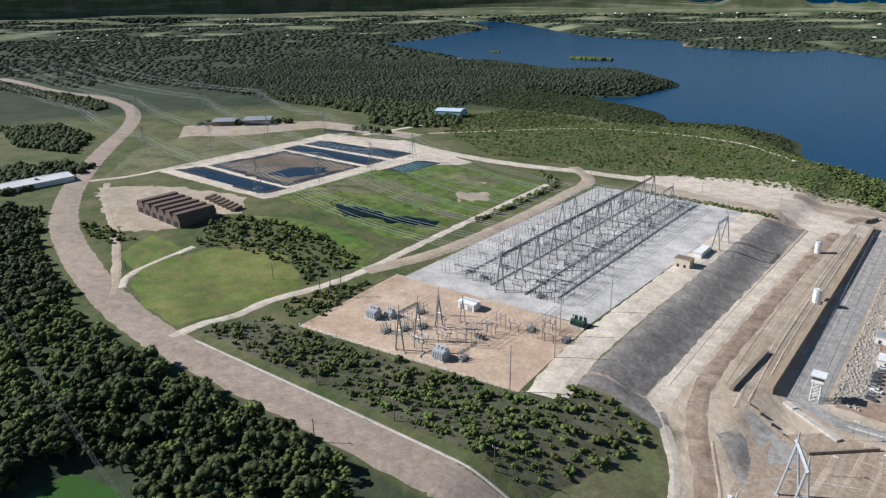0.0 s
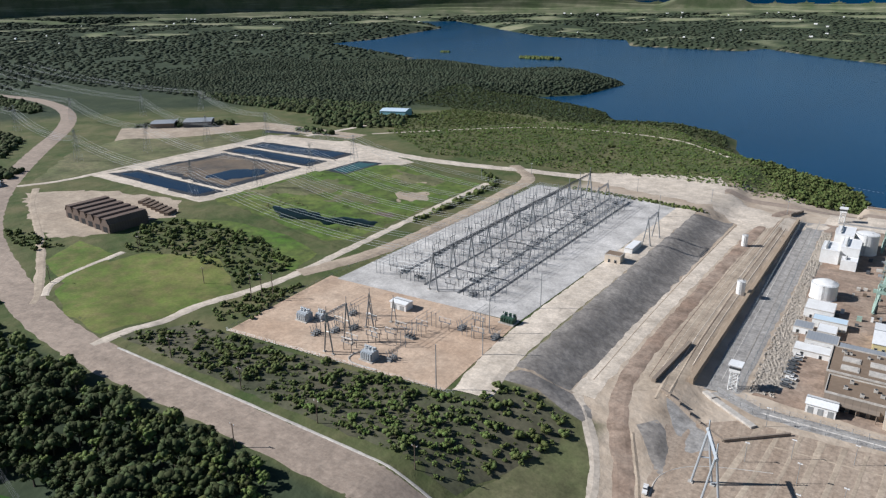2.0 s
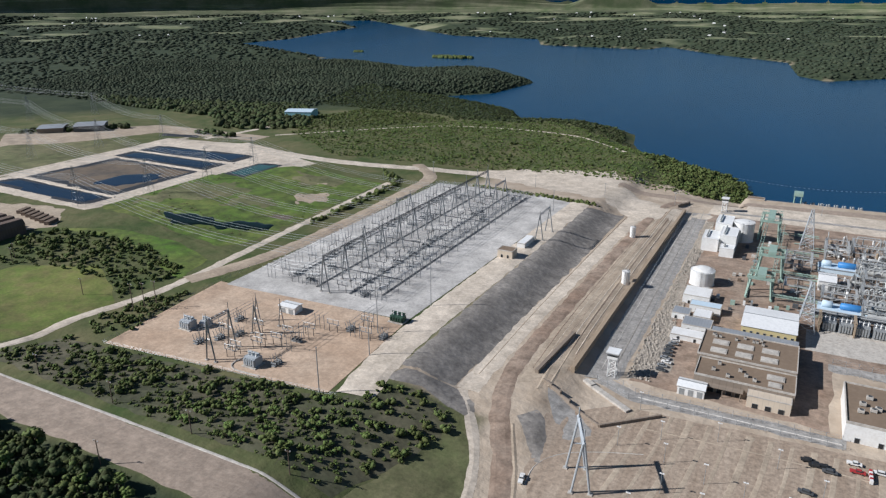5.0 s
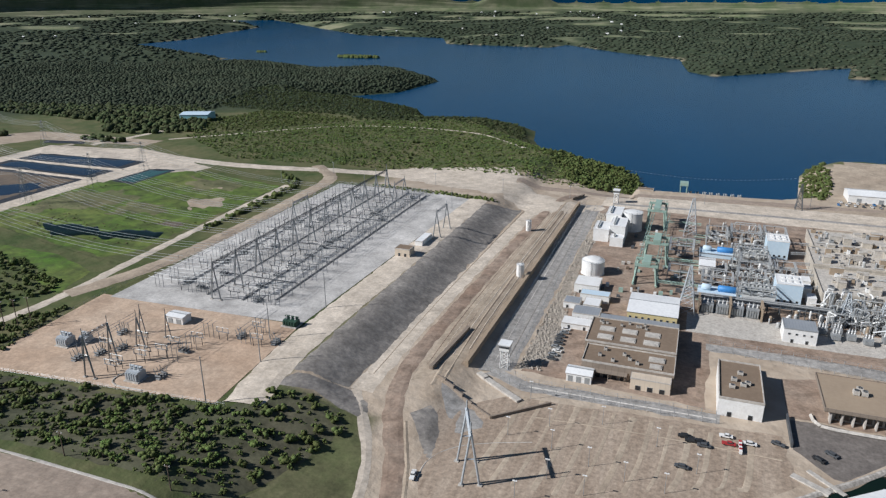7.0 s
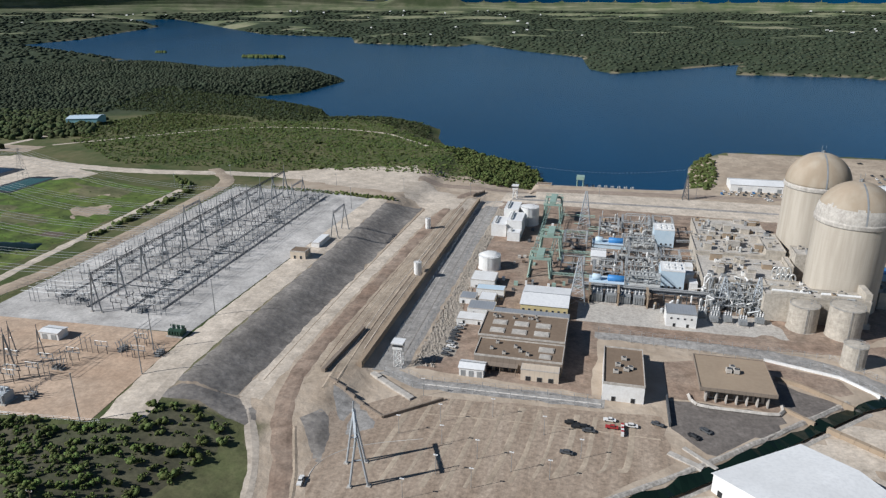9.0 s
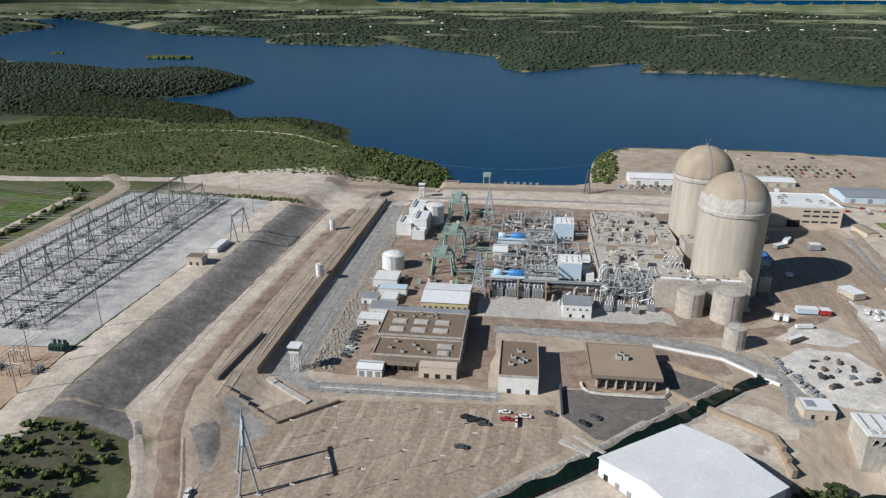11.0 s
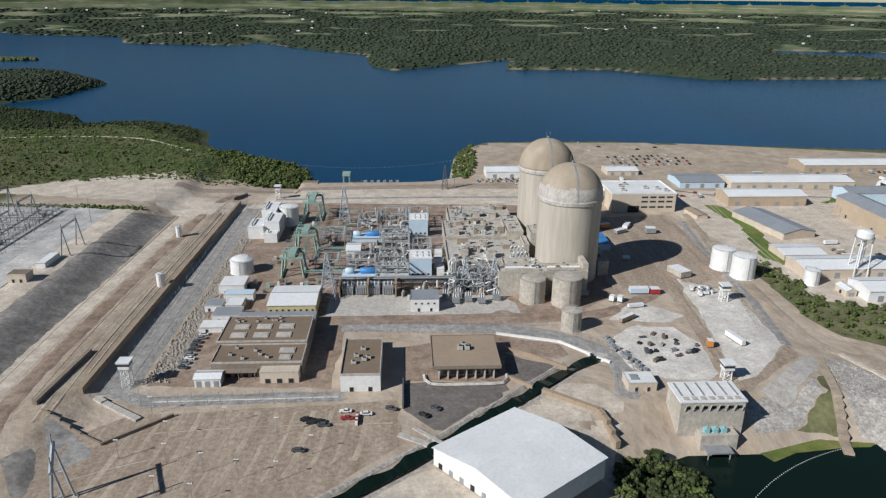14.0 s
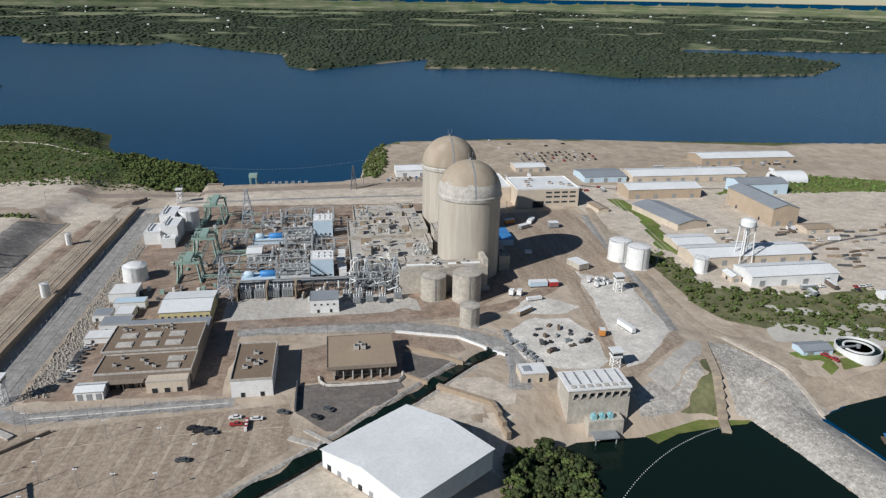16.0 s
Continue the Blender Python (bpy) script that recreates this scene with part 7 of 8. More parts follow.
for k in range(26):
    x, y = rng.uniform(40, 58), rng.uniform(456, 600)
    pipe_run([(x, y, 1.0), (x + rng.uniform(5, 14), y, 1.0)], rng.uniform(0.4, 0.9), rng.choice(("steel", "dark_steel", "mint")), "low pipe lying along the deck", "deck pipes")
# stores in the laydown yard
for k in range(30):
    a = k / 29
    x, y = 212 + 12 * a + rng.uniform(-2, 2), 376 - 36 * a + rng.uniform(-2, 2)
    b = thing("sandbag_pallet", (x, y, 0.4), "pallet of grey bagged stores in the laydown yard", "pallet", "pallets")
    part("pallet", Shape().turned_box(x, y, 0.4, 2.4, 1.8, 0.3, 40), "wood", b)
    part("load", Shape().turned_box(x, y, 0.7, 2.2, 1.6, rng.uniform(0.8, 1.4), 40 + rng.uniform(-8, 8)), "steel", b)
for k in range(22):
    x, y = rng.uniform(228, 262), rng.uniform(350, 382)
    b = thing("crate", (x, y, 0.4), "dark crate among laydown stores", "crate", "crates")
    part("box", Shape().turned_box(x, y, 0.45, rng.uniform(1.5, 4), rng.uniform(1.2, 2.4), rng.uniform(0.6, 2), rng.uniform(0, 90)), rng.choice(("dark_steel", "wood", "steel", "dark")), b)
    part("lid", Shape().turned_box(x, y, 0.42, 1.8, 1.6, 0.1, 20), "wood", b)


def trailer(x, y, turn, lx, ly, h, mat, label):
    t = thing("trailer", (x, y, 0.4), label, "container", "trailers and containers")
    part("body", Shape().turned_box(x, y, 1.0, lx, ly, h, turn), mat, t)
    part("chassis", Shape().turned_box(x, y, 0.5, lx * 0.95, ly * 0.8, 0.5, turn), "dark_steel", t)
    part("roof", Shape().turned_box(x, y, 1.0 + h, lx + 0.1, ly + 0.1, 0.12, turn), "white_roof" if mat != "blue_paint" else mat, t)


for x, y, r, lx, ly, h, m_, lab in ((285, 372, 105, 14, 2.6, 2.8, "white_paint", "long white trailer parked in the yard"), (232, 400, 35, 12, 2.6, 2.4, "tan_roof", "tan trailer beside the plant road"), (243, 418, 10, 10, 2.5, 1.6, "white_paint", "white trailer in the yard"),
                                   (252, 440, 0, 12, 5, 3, "pale_blue", "blue and white tent trailer"), (262, 439, 0, 6, 5, 3, "red_paint", "red container end of the tent trailer"), (231, 428, 60, 4, 3, 3, "white_paint", "white generator unit in the yard"), (236, 427, 60, 4, 3, 3, "white_paint", "white generator unit in the yard"),
                                   (290, 470, 110, 14, 9, 4, "concrete", "concrete bunker beside the eastern road"), (266, 574, 20, 9, 4, 3, "orange", "orange excavator body in the shade"), (262, 500, 0, 5, 3, 2, "white_paint", "white cabin in the yard"), (275, 560, 30, 10, 4, 2.6, "steel", "grey container in the yard"),
                                   (285, 575, 60, 12, 4, 2.4, "white_paint", "white container in the yard"), (300, 560, 0, 8, 6, 4, "steel", "grey skid unit in the yard"), (268, 366, 80, 4, 3, 3.4, "orange", "orange lifting machine in the yard")):
    trailer(x, y, r, lx, ly, h, m_, lab)
for k in range(14):
    x, y = 293 + rng.uniform(-5, 7), 438 + rng.uniform(-6, 8)
    tank("poly_tank", x, y, 1.2, 2.4, "small white plastic tank", group="plastic tanks") if k < 6 else trailer(x, y, rng.uniform(0, 90), 2.5, 2, 1.4, "white_paint", "small white skid in the yard")
for k in range(70):
    x, y = rng.uniform(470, 620), rng.uniform(440, 540)
    b = thing("timber_stack", (x, y, 0.4), "stack of brown stored timber and pipe", "stack", "stored stacks")
    part("stack", Shape().turned_box(x, y, 0.4, rng.uniform(4, 12), 1.6, rng.uniform(0.6, 1.6), rng.uniform(-15, 15)), rng.choice(("wood", "dark_steel", "tan_roof", "steel")), b)
    part("bearer", Shape().turned_box(x, y, 0.35, 0.3, 2.2, 0.2, 0), "wood", b)
# the water intake on the lake
t = thing("lake_intake", (85, 742, 0), "row of pale intake pumps at the lake's edge", "pump station")
part("slab", Shape().box(60, 734, -14, 128, 752, 0.6), "pale_concrete", t)
for k in range(8):
    x = 74 + k * 6.6
    p = part("pump", Shape().revolve(x, 744, [(1.6, 0.6), (1.6, 3), (1.1, 3.2), (1.1, 5.5), (0.4, 6.2)], 12), "steel", t)
    part("column", Shape().box(x - 2.4, 741, 0.6, x - 1.7, 748, 5), "pale_concrete", t)
part("rack_crane", Shape().beam((64, 738, 0), (64, 738, 14), 0.8).beam((70, 738, 0), (70, 738, 14), 0.8).beam((64, 746, 0), (64, 746, 14), 0.8).beam((70, 746, 0), (70, 746, 14), 0.8).box(63, 737, 12, 71, 747, 15), "mint", t, "mint-green rake crane")
t.location += Vector((-27, -2, -7.5))
t = flat_building("gate_house", -3, 722, 12, 730, 1.0, "small brown gate house on the shore", "building", "tan_wall", "brown_roof", 0.3, base=-5.0)
t = thing("floating_boom", (100, 860, LAKE_Z), "thin line of white floats across the cove", "boom")
for k in range(46):
    a = k / 45
    x, y = -30 + 200 * a, 862 - 30 * math.sin(math.pi * a) + 28 * a
    part("float", Shape().box(x - 1.0, y - 0.2, LAKE_Z - 0.1, x + 1.0, y + 0.2, LAKE_Z + 0.2), "steel", t)
t = thing("floating_boom", (250, 250, LAKE_Z), "curved line of white floats in the basin", "boom")
for k in range(60):
    a = k / 59
    p = Vector((299, 290)) * (1 - a) ** 2 + Vector((256, 278)) * 2 * a * (1 - a) + Vector((222, 236)) * a * a
    part("float", Shape().cyl(p.x, p.y, LAKE_Z + 0.2, LAKE_Z + 0.6, 0.22, 6), "white_paint", t)
t = thing("barge", (372, 262, LAKE_Z), "small blue-roofed barge on the water", "boat")
part("hull", Shape().turned_box(376, 268, LAKE_Z + 0.3, 12, 5, 1.0, -20), "wood", t)
part("awning", Shape().turned_box(376, 268, LAKE_Z + 3.0, 11, 4.6, 0.3, -20), "blue_paint", t)
for a in (-4, 4):
    part("post", Shape().beam((376 + a, 268 - a * 0.36, LAKE_Z + 1), (376 + a, 268 - a * 0.36, LAKE_Z + 3), 0.2), "steel", t)
# loose rocks of the rock belt
rocks = Shape()
for k in range(2600):
    y = rng.uniform(338, 630)
    x = -28 + rng.random() * (12 if y < 480 else 7)
    r = rng.uniform(0.35, 0.95)
    z = gz(x, y) + 0.35 if k % 40 == 0 else 0.35
    c = [(x + r * rng.uniform(0.7, 1.2) * math.cos(a), y + r * rng.uniform(0.7, 1.2) * math.sin(a), 0.3) for a in (0, 1.25, 2.5, 3.8, 5.0)]
    rocks.add(c + [(x + rng.uniform(-0.2, 0.2), y + rng.uniform(-0.2, 0.2), 0.4 + r * 0.9)], [(i, (i + 1) % 5, 5) for i in range(5)])
solid("rock_belt", rocks, "riprap", "loose grey-brown rocks in a long belt", "rocks", kind="stuff")
rocks = Shape()
for k in range(1800):
    x, y = rng.uniform(305, 345), rng.uniform(232, 350)
    if not (inside(np.array([x]), np.array([y]), [(312, 298), (326, 356), (338, 352), (361, 298), (366, 240), (332, 233), (318, 293)])[0]):
        continue
    r, z = rng.uniform(0.25, 0.55), gz(x, y) + 0.2
    c = [(x + r * rng.uniform(0.7, 1.2) * math.cos(a), y + r * rng.uniform(0.7, 1.2) * math.sin(a), z) for a in (0, 1.25, 2.5, 3.8, 5.0)]
    rocks.add(c + [(x, y, z + r * 0.8)], [(i, (i + 1) % 5, 5) for i in range(5)])
solid("dam_stones", rocks, "pale_riprap", "pale broken stones facing the dam", "rocks", kind="stuff")


# ---------------------------------------------------------------- tracks, clutter and small stores
for pts, w, m_, lab in (([(-62, 300), (-67, 395), (-60, 640)], 2.2, "sand", "pale wheel track on the bare ground"), ([(-58, 305), (-61, 395), (-57, 640)], 1.6, "sand", "faint wheel track on the bare ground"), ([(-93, 300), (-94, 400), (-90, 600)], 1.6, "sand", "faint wheel track beside the bank"),
                        ([(-36, 182), (-44, 228), (-62, 268)], 2.0, "sand", "pale edge of the curving track"), ([(-57, 190), (-64, 235), (-86, 272), (-95, 284)], 5.0, "pale_dirt", "pale verge of the curving track"),
                        ([(-44, 236), (-45, 250), (-38, 262), (-24, 270), (-6, 277)], 0.9, "pale_concrete", "pale curved kerb of the lot"),
                        ([(-10, 296), (40, 300), (95, 300)], 1.6, "sand", "faint wheel track across the lot"), ([(-41, 340), (-43, 640)], 1.4, "gravel", "pale wheel track on the patrol strip"), ([(-35, 340), (-37, 640)], 1.4, "dark_bank", "dark ditch line on the patrol strip"), ([(-18, 321), (69, 322.5)], 1.6, "gravel", "pale wheel track beside the fence"),
                        ([(388, 685), (376, 572), (369, 494), (364, 423)], 1.8, "pale_concrete", "pale pipeline berm down the hillside"), ([(392, 685), (380, 572), (373, 494), (368, 425)], 1.2, "pale_concrete", "second pale pipeline berm"),
                        ([(313, 368), (319, 410), (323, 440), (327, 519), (338, 590)], 6, "grey_strip", "grey gravel strip along the eastern fence"), ([(370, 690), (420, 660), (480, 670), (620, 640)], 6, "asphalt", "narrow grey lane between the halls"), ([(400, 415), (440, 450), (500, 500), (620, 520)], 6, "asphalt", "narrow grey lane among the stores")):
    strip("track", pts, w, m_, lab, 0.62 if w < 3 else 0.56, category="track", across=2)
drape("bank", [(-62, 274), (-53, 263), (-45, 246), (-40, 251), (-44, 266), (-50, 280), (-56, 284)], "dark_bank", "dark rutted gravel fan below the track", 0.5, step=3)
drape("bank", [(-48, 282), (-40, 268), (-28, 280), (-30, 287), (-46, 300), (-58, 304)], "grey_strip", "pale scraped slope beside the low wall", 0.5, step=3)
for x, y, r in ((-188, 640, 1), (-120, 640, 1), (-60, 660, 1), (-20, 690, 1), (150, 706, 1), (60, 690, 1), (-330, 590, 1), (-300, 640, 1), (270, 600, 1), (300, 690, 1), (480, 600, 1), (520, 470, 1), (400, 660, 1), (350, 470, 1)):
    pole("utility_pole", x, y, gz(x, y), 12, "slim grey pole beside the lane", "steel", 1.0, 0.3, group="slim poles")
for k in range(70):
    x, y = rng.choice(((rng.uniform(345, 470), rng.uniform(665, 692)), (rng.uniform(420, 520), rng.uniform(495, 535)), (rng.uniform(260, 420), rng.uniform(850, 905)), (rng.uniform(470, 640), rng.uniform(720, 760)), (rng.uniform(210, 330), rng.uniform(700, 740)), (rng.uniform(420, 480), rng.uniform(400, 418))))
    if rng.random() < 0.55:
        parked(x, y, rng.choice((0, 90)) + rng.uniform(-10, 10), rng.choice(("white_paint", "dark", "dark_steel", "steel", "red_paint", "white_paint")), rng.choice(("car", "truck")), 5.3, "beside the eastern halls")
    else:
        trailer(x, y, rng.choice((0, 90)) + rng.uniform(-6, 6), rng.uniform(5, 12), 2.6, 2.5, rng.choice(("white_paint", "steel", "tan_roof", "rust_roof", "white_paint")), "stored container beside the eastern halls")
for k in range(26):
    parked(176 + k * 3.4, 727 + (k % 2) * 9, 90 + rng.uniform(-6, 6), rng.choice(("white_paint", "dark", "dark_steel", "blue_paint", "steel")), rng.choice(("car", "truck")), 5.0, "by the lake-side road")


def upright(x, y, z, r, h, mat):
    t = thing("upright_vessel", (x, y, z), "small upright silvery vessel among the pipes", "vessel", "upright vessels")
    part("shell", Shape().revolve(x, y, [(r * 1.2, z), (r * 1.2, z + 0.3), (r, z + 0.4), (r, z + h * 0.85), (r * 0.6, z + h * 0.97), (0.1, z + h)], 10), mat, t)
    part("nozzle", Shape().beam((x, y, z + h * 0.7), (x + r * 2.2, y, z + h * 0.7), 0.3, 6), "steel", t)


for k in range(90):
    x, y = rng.choice(((rng.uniform(62, 120), rng.uniform(486, 536)), (rng.uniform(62, 120), rng.uniform(562, 622)), (rng.uniform(126, 170), rng.uniform(438, 472)), (rng.uniform(96, 128), rng.uniform(432, 450))))
    upright(x, y, 0.3, rng.uniform(0.4, 1.3), rng.uniform(2.5, 8), rng.choice(("pipe", "steel", "white_paint", "pipe", "dark_steel", "tan_roof")))
for k in range(60):
    x, y, z = rng.choice(((rng.uniform(132, 180), rng.uniform(478, 516), 9.3), (rng.uniform(132, 172), rng.uniform(524, 556), 11.3), (rng.uniform(138, 184), rng.uniform(565, 608), 8.3)))
    if rng.random() < 0.45:
        upright(x, y, z, rng.uniform(0.4, 1.2), rng.uniform(1.5, 5), rng.choice(("pipe", "steel", "pale_concrete")))
    else:
        a, b, h = rng.uniform(2, 8), rng.uniform(1.5, 5), rng.uniform(1.5, 5.5)
        t = thing("roof_house", (x, y, z), "small concrete penthouse on the auxiliary roof", "penthouse", "roof penthouses")
        part("wall", Shape().box(x, y, z - 0.2, x + a, y + b, z + h), rng.choice(("concrete", "pale_concrete", "concrete", "tan_roof")), t)
        part("cap", Shape().box(x - 0.2, y - 0.2, z + h, x + a + 0.2, y + b + 0.2, z + h + 0.25), "pale_concrete", t)
for k in range(5):
    y = 524 + k * 7.5
    girder("truss", (120, 490 + k * 22, 6), (134, 490 + k * 22, 7), 1.4, "grey truss bridging deck and auxiliary block", "steel", 6, "link trusses")
for k in range(16):
    x = 84 + (k % 8) * 2.6
    y = (488 if k < 8 else 536) + rng.uniform(0, 6)
    crossover(x, y, 4, 3.0, rng.uniform(5, 9), 0.8)


# ---------------------------------------------------------------- trees and shrubs
def icosphere(level):
    bm = bmesh.new()
    bmesh.ops.create_icosphere(bm, subdivisions=level, radius=1)
    v = np.array([p.co[:] for p in bm.verts])
    f = [[q.index for q in p.verts] for p in bm.faces]
    bm.free()
    return v, np.array(f)


ICO1, ICO2 = icosphere(1), icosphere(2)
nrng = np.random.default_rng(11)


def clump(centre, radius, ico=ICO2, rough=0.28):
    """One lumpy bunch of leaves."""
    v, f = ico
    d = 1 + nrng.normal(0, rough, (len(v), 1)).clip(-0.5, 0.6)
    return v * d * radius + np.array(centre), f


def leaf_tufts(centres, radii, count, size):
    """Loose triangles standing off the bunches, so that the outline is ragged."""
    vs = []
    for _ in range(count):
        i = nrng.integers(len(centres))
        d = nrng.normal(0, 1, 3)
        d /= np.linalg.norm(d)
        d[2] = abs(d[2]) * 0.9 - 0.15
        p = np.array(centres[i]) + d * np.array(radii[i]) * nrng.uniform(0.9, 1.25)
        for _ in range(3):
            vs.append(p + nrng.normal(0, size, 3))
    return np.array(vs), np.arange(len(vs)).reshape(-1, 3)


def crown_arrays(r, h, lobes, tufts):
    vs, fs, k, cs, rs = [], [], 0, [], []
    for i in range(lobes * 2):
        a = nrng.uniform(0, 2 * np.pi)
        q = r * 0.78 * np.sqrt(nrng.uniform(0, 1))
        z = h * (0.45 + 0.42 * nrng.uniform(0, 1) * (1 - 0.55 * q / r))
        c = (q * np.cos(a), q * np.sin(a), z)
        rad = np.array((1, 1, 0.8)) * r * nrng.uniform(0.17, 0.36)
        v, f = clump(c, rad, ICO1, 0.3)
        vs.append(v), fs.append(f + k), cs.append(c), rs.append(rad)
        k += len(v)
    v, f = leaf_tufts(cs, rs, int(tufts * 1.5), r * 0.06)
    vs.append(v), fs.append(f + k)
    return np.concatenate(vs), np.concatenate(fs)


def array_mesh(name, v, f, mat):
    me = bpy.data.meshes.new(name)
    me.vertices.add(len(v))
    me.vertices.foreach_set("co", np.asarray(v, np.float32).ravel())
    me.loops.add(f.size)
    me.loops.foreach_set("vertex_index", np.asarray(f, np.int32).ravel())
    me.polygons.add(len(f))
    me.polygons.foreach_set("loop_start", np.arange(0, f.size, 3, dtype=np.int32))
    me.update(calc_edges=True)
    me.validate()
    me.materials.append(M[mat])
    return me


def trunk_shape(h, r):
    s = Shape().revolve(0, 0, [(r * 1.5, -0.4), (r, 0.8), (r * 0.75, h * 0.45), (r * 0.4, h * 0.7)], 7)
    for k in range(5):
        a = k * 1.26 + 0.4
        s.beam((0, 0, h * (0.3 + 0.05 * k)), (math.cos(a) * h * 0.28, math.sin(a) * h * 0.28, h * (0.55 + 0.04 * k)), r * 0.7, 5)
    return s


KINDS = []
for i, (r, h, lobes, tufts, mat, lab) in enumerate(((4.6, 9, 11, 260, "leaf_dark", "dark green oak with a broad uneven crown"), (3.8, 8, 9, 220, "leaf_mid", "mid-green oak with a loose crown"), (5.2, 10, 13, 280, "leaf_dark", "large dark oak in the woods"), (3.2, 7, 8, 200, "leaf_bright", "bright green young tree in the wood"), (4.2, 8.5, 10, 240, "leaf_mid", "green elm with a ragged crown"))):
    v, f = crown_arrays(r, h, lobes, tufts)
    KINDS.append((array_mesh("crown", v, f, mat), make_mesh("trunk", trunk_shape(h, 0.3), "bark"), lab, r))
BUSHES = []
for r, h, lobes, tufts, mat, lab in ((2.6, 3.6, 7, 150, "leaf_bright", "rounded bright green mesquite bush"), (2.0, 2.8, 6, 120, "leaf_mid", "dense green juniper bush on the slope"), (3.0, 4.4, 8, 160, "leaf_mid", "tall spreading mesquite bush")):
    v, f = crown_arrays(r, h, lobes, tufts)
    v[:, 2] -= h * 0.22
    BUSHES.append((array_mesh("foliage", v, f, mat), make_mesh("stem", trunk_shape(h * 0.8, 0.14), "bark"), lab, r))


def plant(name, kind, x, y, size, group, category, crown="crown", stem="trunk"):
    t = thing(name, (x, y, gz(x, y)), kind[2], category, group)
    t.rotation_euler.z = rng.uniform(0, 6.28)
    t.scale = (size, size, size * rng.uniform(0.85, 1.15))
    for n_, me in ((crown, kind[0]), (stem, kind[1])):
        o = new(n_, me)
        o.parent = t
    return t


def scatter(pts, spacing, jitter=0.45, keep=1.0):
    xs, ys = [p[0] for p in pts], [p[1] for p in pts]
    gx, gy = np.meshgrid(np.arange(min(xs), max(xs), spacing), np.arange(min(ys), max(ys), spacing))
    gx, gy = gx.ravel() + nrng.uniform(-jitter, jitter, gx.size) * spacing, gy.ravel() + nrng.uniform(-jitter, jitter, gy.size) * spacing
    ok = inside(gx, gy, pts) & (nrng.uniform(0, 1, gx.size) < keep)
    return gx[ok], gy[ok]


def stuff(name, gx, gy, r0, r1, flat, mat, label, ico=ICO1, double=True, lift=0.35):
    """Many low trees or bushes joined in one object."""
    gz_ = ground_z(gx, gy)
    ok = gz_ > LAKE_Z + 0.6
    gx, gy, gz_ = gx[ok], gy[ok], gz_[ok]
    v, f = ico
    vs, fs, k = [], [], 0
    px, py, pz = far_place(gx, gy, gz_)
    for x, y, z in zip(px, py, pz):
        r = nrng.uniform(r0, r1)
        for j in range(2 if double else 1):
            d = 1 + nrng.normal(0, 0.24, (len(v), 1)).clip(-0.45, 0.6)
            q = r * (1 if j == 0 else 0.62)
            o = np.array((x, y, z + r * flat * lift)) if j == 0 else np.array((x + nrng.uniform(-0.7, 0.7) * r, y + nrng.uniform(-0.7, 0.7) * r, z + r * flat * (lift + 0.35)))
            vs.append(v * d * np.array((q, q, q * flat)) + o)
            fs.append(f + k)
            k += len(v)
    if not vs:
        return
    ob = new(name, array_mesh(name, np.concatenate(vs), np.concatenate(fs), mat))
    return tagged(ob, label, "vegetation", kind="stuff")


def sprig(r, h, lobes, tufts):
    """A light crown of small bunches and loose leaves, for joined thickets and woods."""
    vs, fs, k, cs, rs = [], [], 0, [], []
    for i in range(lobes):
        a, q = nrng.uniform(0, 2 * np.pi), r * 0.75 * np.sqrt(nrng.uniform(0, 1))
        c = (q * np.cos(a), q * np.sin(a), h * (0.3 + 0.5 * nrng.uniform(0, 1) * (1 - 0.5 * q / r)))
        rad = np.array((1, 1, 0.85)) * r * nrng.uniform(0.26, 0.5)
        v, f = clump(c, rad, ICO1, 0.3)
        vs.append(v), fs.append(f + k), cs.append(c), rs.append(rad)
        k += len(v)
    v, f = leaf_tufts(cs, rs, tufts, r * 0.085)
    vs.append(v), fs.append(f + k)
    return np.concatenate(vs), np.concatenate(fs)


def thicket(name, gx, gy, r0, r1, tall, mat, label, lobes=7, tufts=70):
    """Many trees or bushes of leafy bunches joined in one object."""
    gz_ = ground_z(gx, gy)
    ok = gz_ > LAKE_Z + 0.6
    gx, gy, gz_ = gx[ok], gy[ok], gz_[ok]
    if not len(gx):
        return
    px, py, pz = far_place(gx, gy, gz_)
    forms = [sprig(1.0, 1.6, lobes, tufts) for _ in range(6)]
    which = nrng.integers(0, 6, len(px))
    vs, fs, k = [], [], 0
    for i, (v, f) in enumerate(forms):
        m = which == i
        n_ = int(m.sum())
        a, r = nrng.uniform(0, 6.28, n_)[:, None], (r0 + (r1 - r0) * nrng.uniform(0, 1, n_) ** 1.5)[:, None]
        x = (v[None, :, 0] * np.cos(a) - v[None, :, 1] * np.sin(a)) * r + px[m][:, None]
        y = (v[None, :, 0] * np.sin(a) + v[None, :, 1] * np.cos(a)) * r + py[m][:, None]
        z = v[None, :, 2] * r * tall * nrng.uniform(0.8, 1.25, n_)[:, None] + pz[m][:, None] - 0.25 * r
        vs.append(np.stack([x, y, z], -1).reshape(-1, 3))
        fs.append((f[None] + (np.arange(n_) * len(v))[:, None, None]).reshape(-1, 3) + k)
        k += n_ * len(v)
    ob = new(name, array_mesh(name, np.concatenate(vs), np.concatenate(fs), mat))
    return tagged(ob, label, "vegetation", kind="stuff")


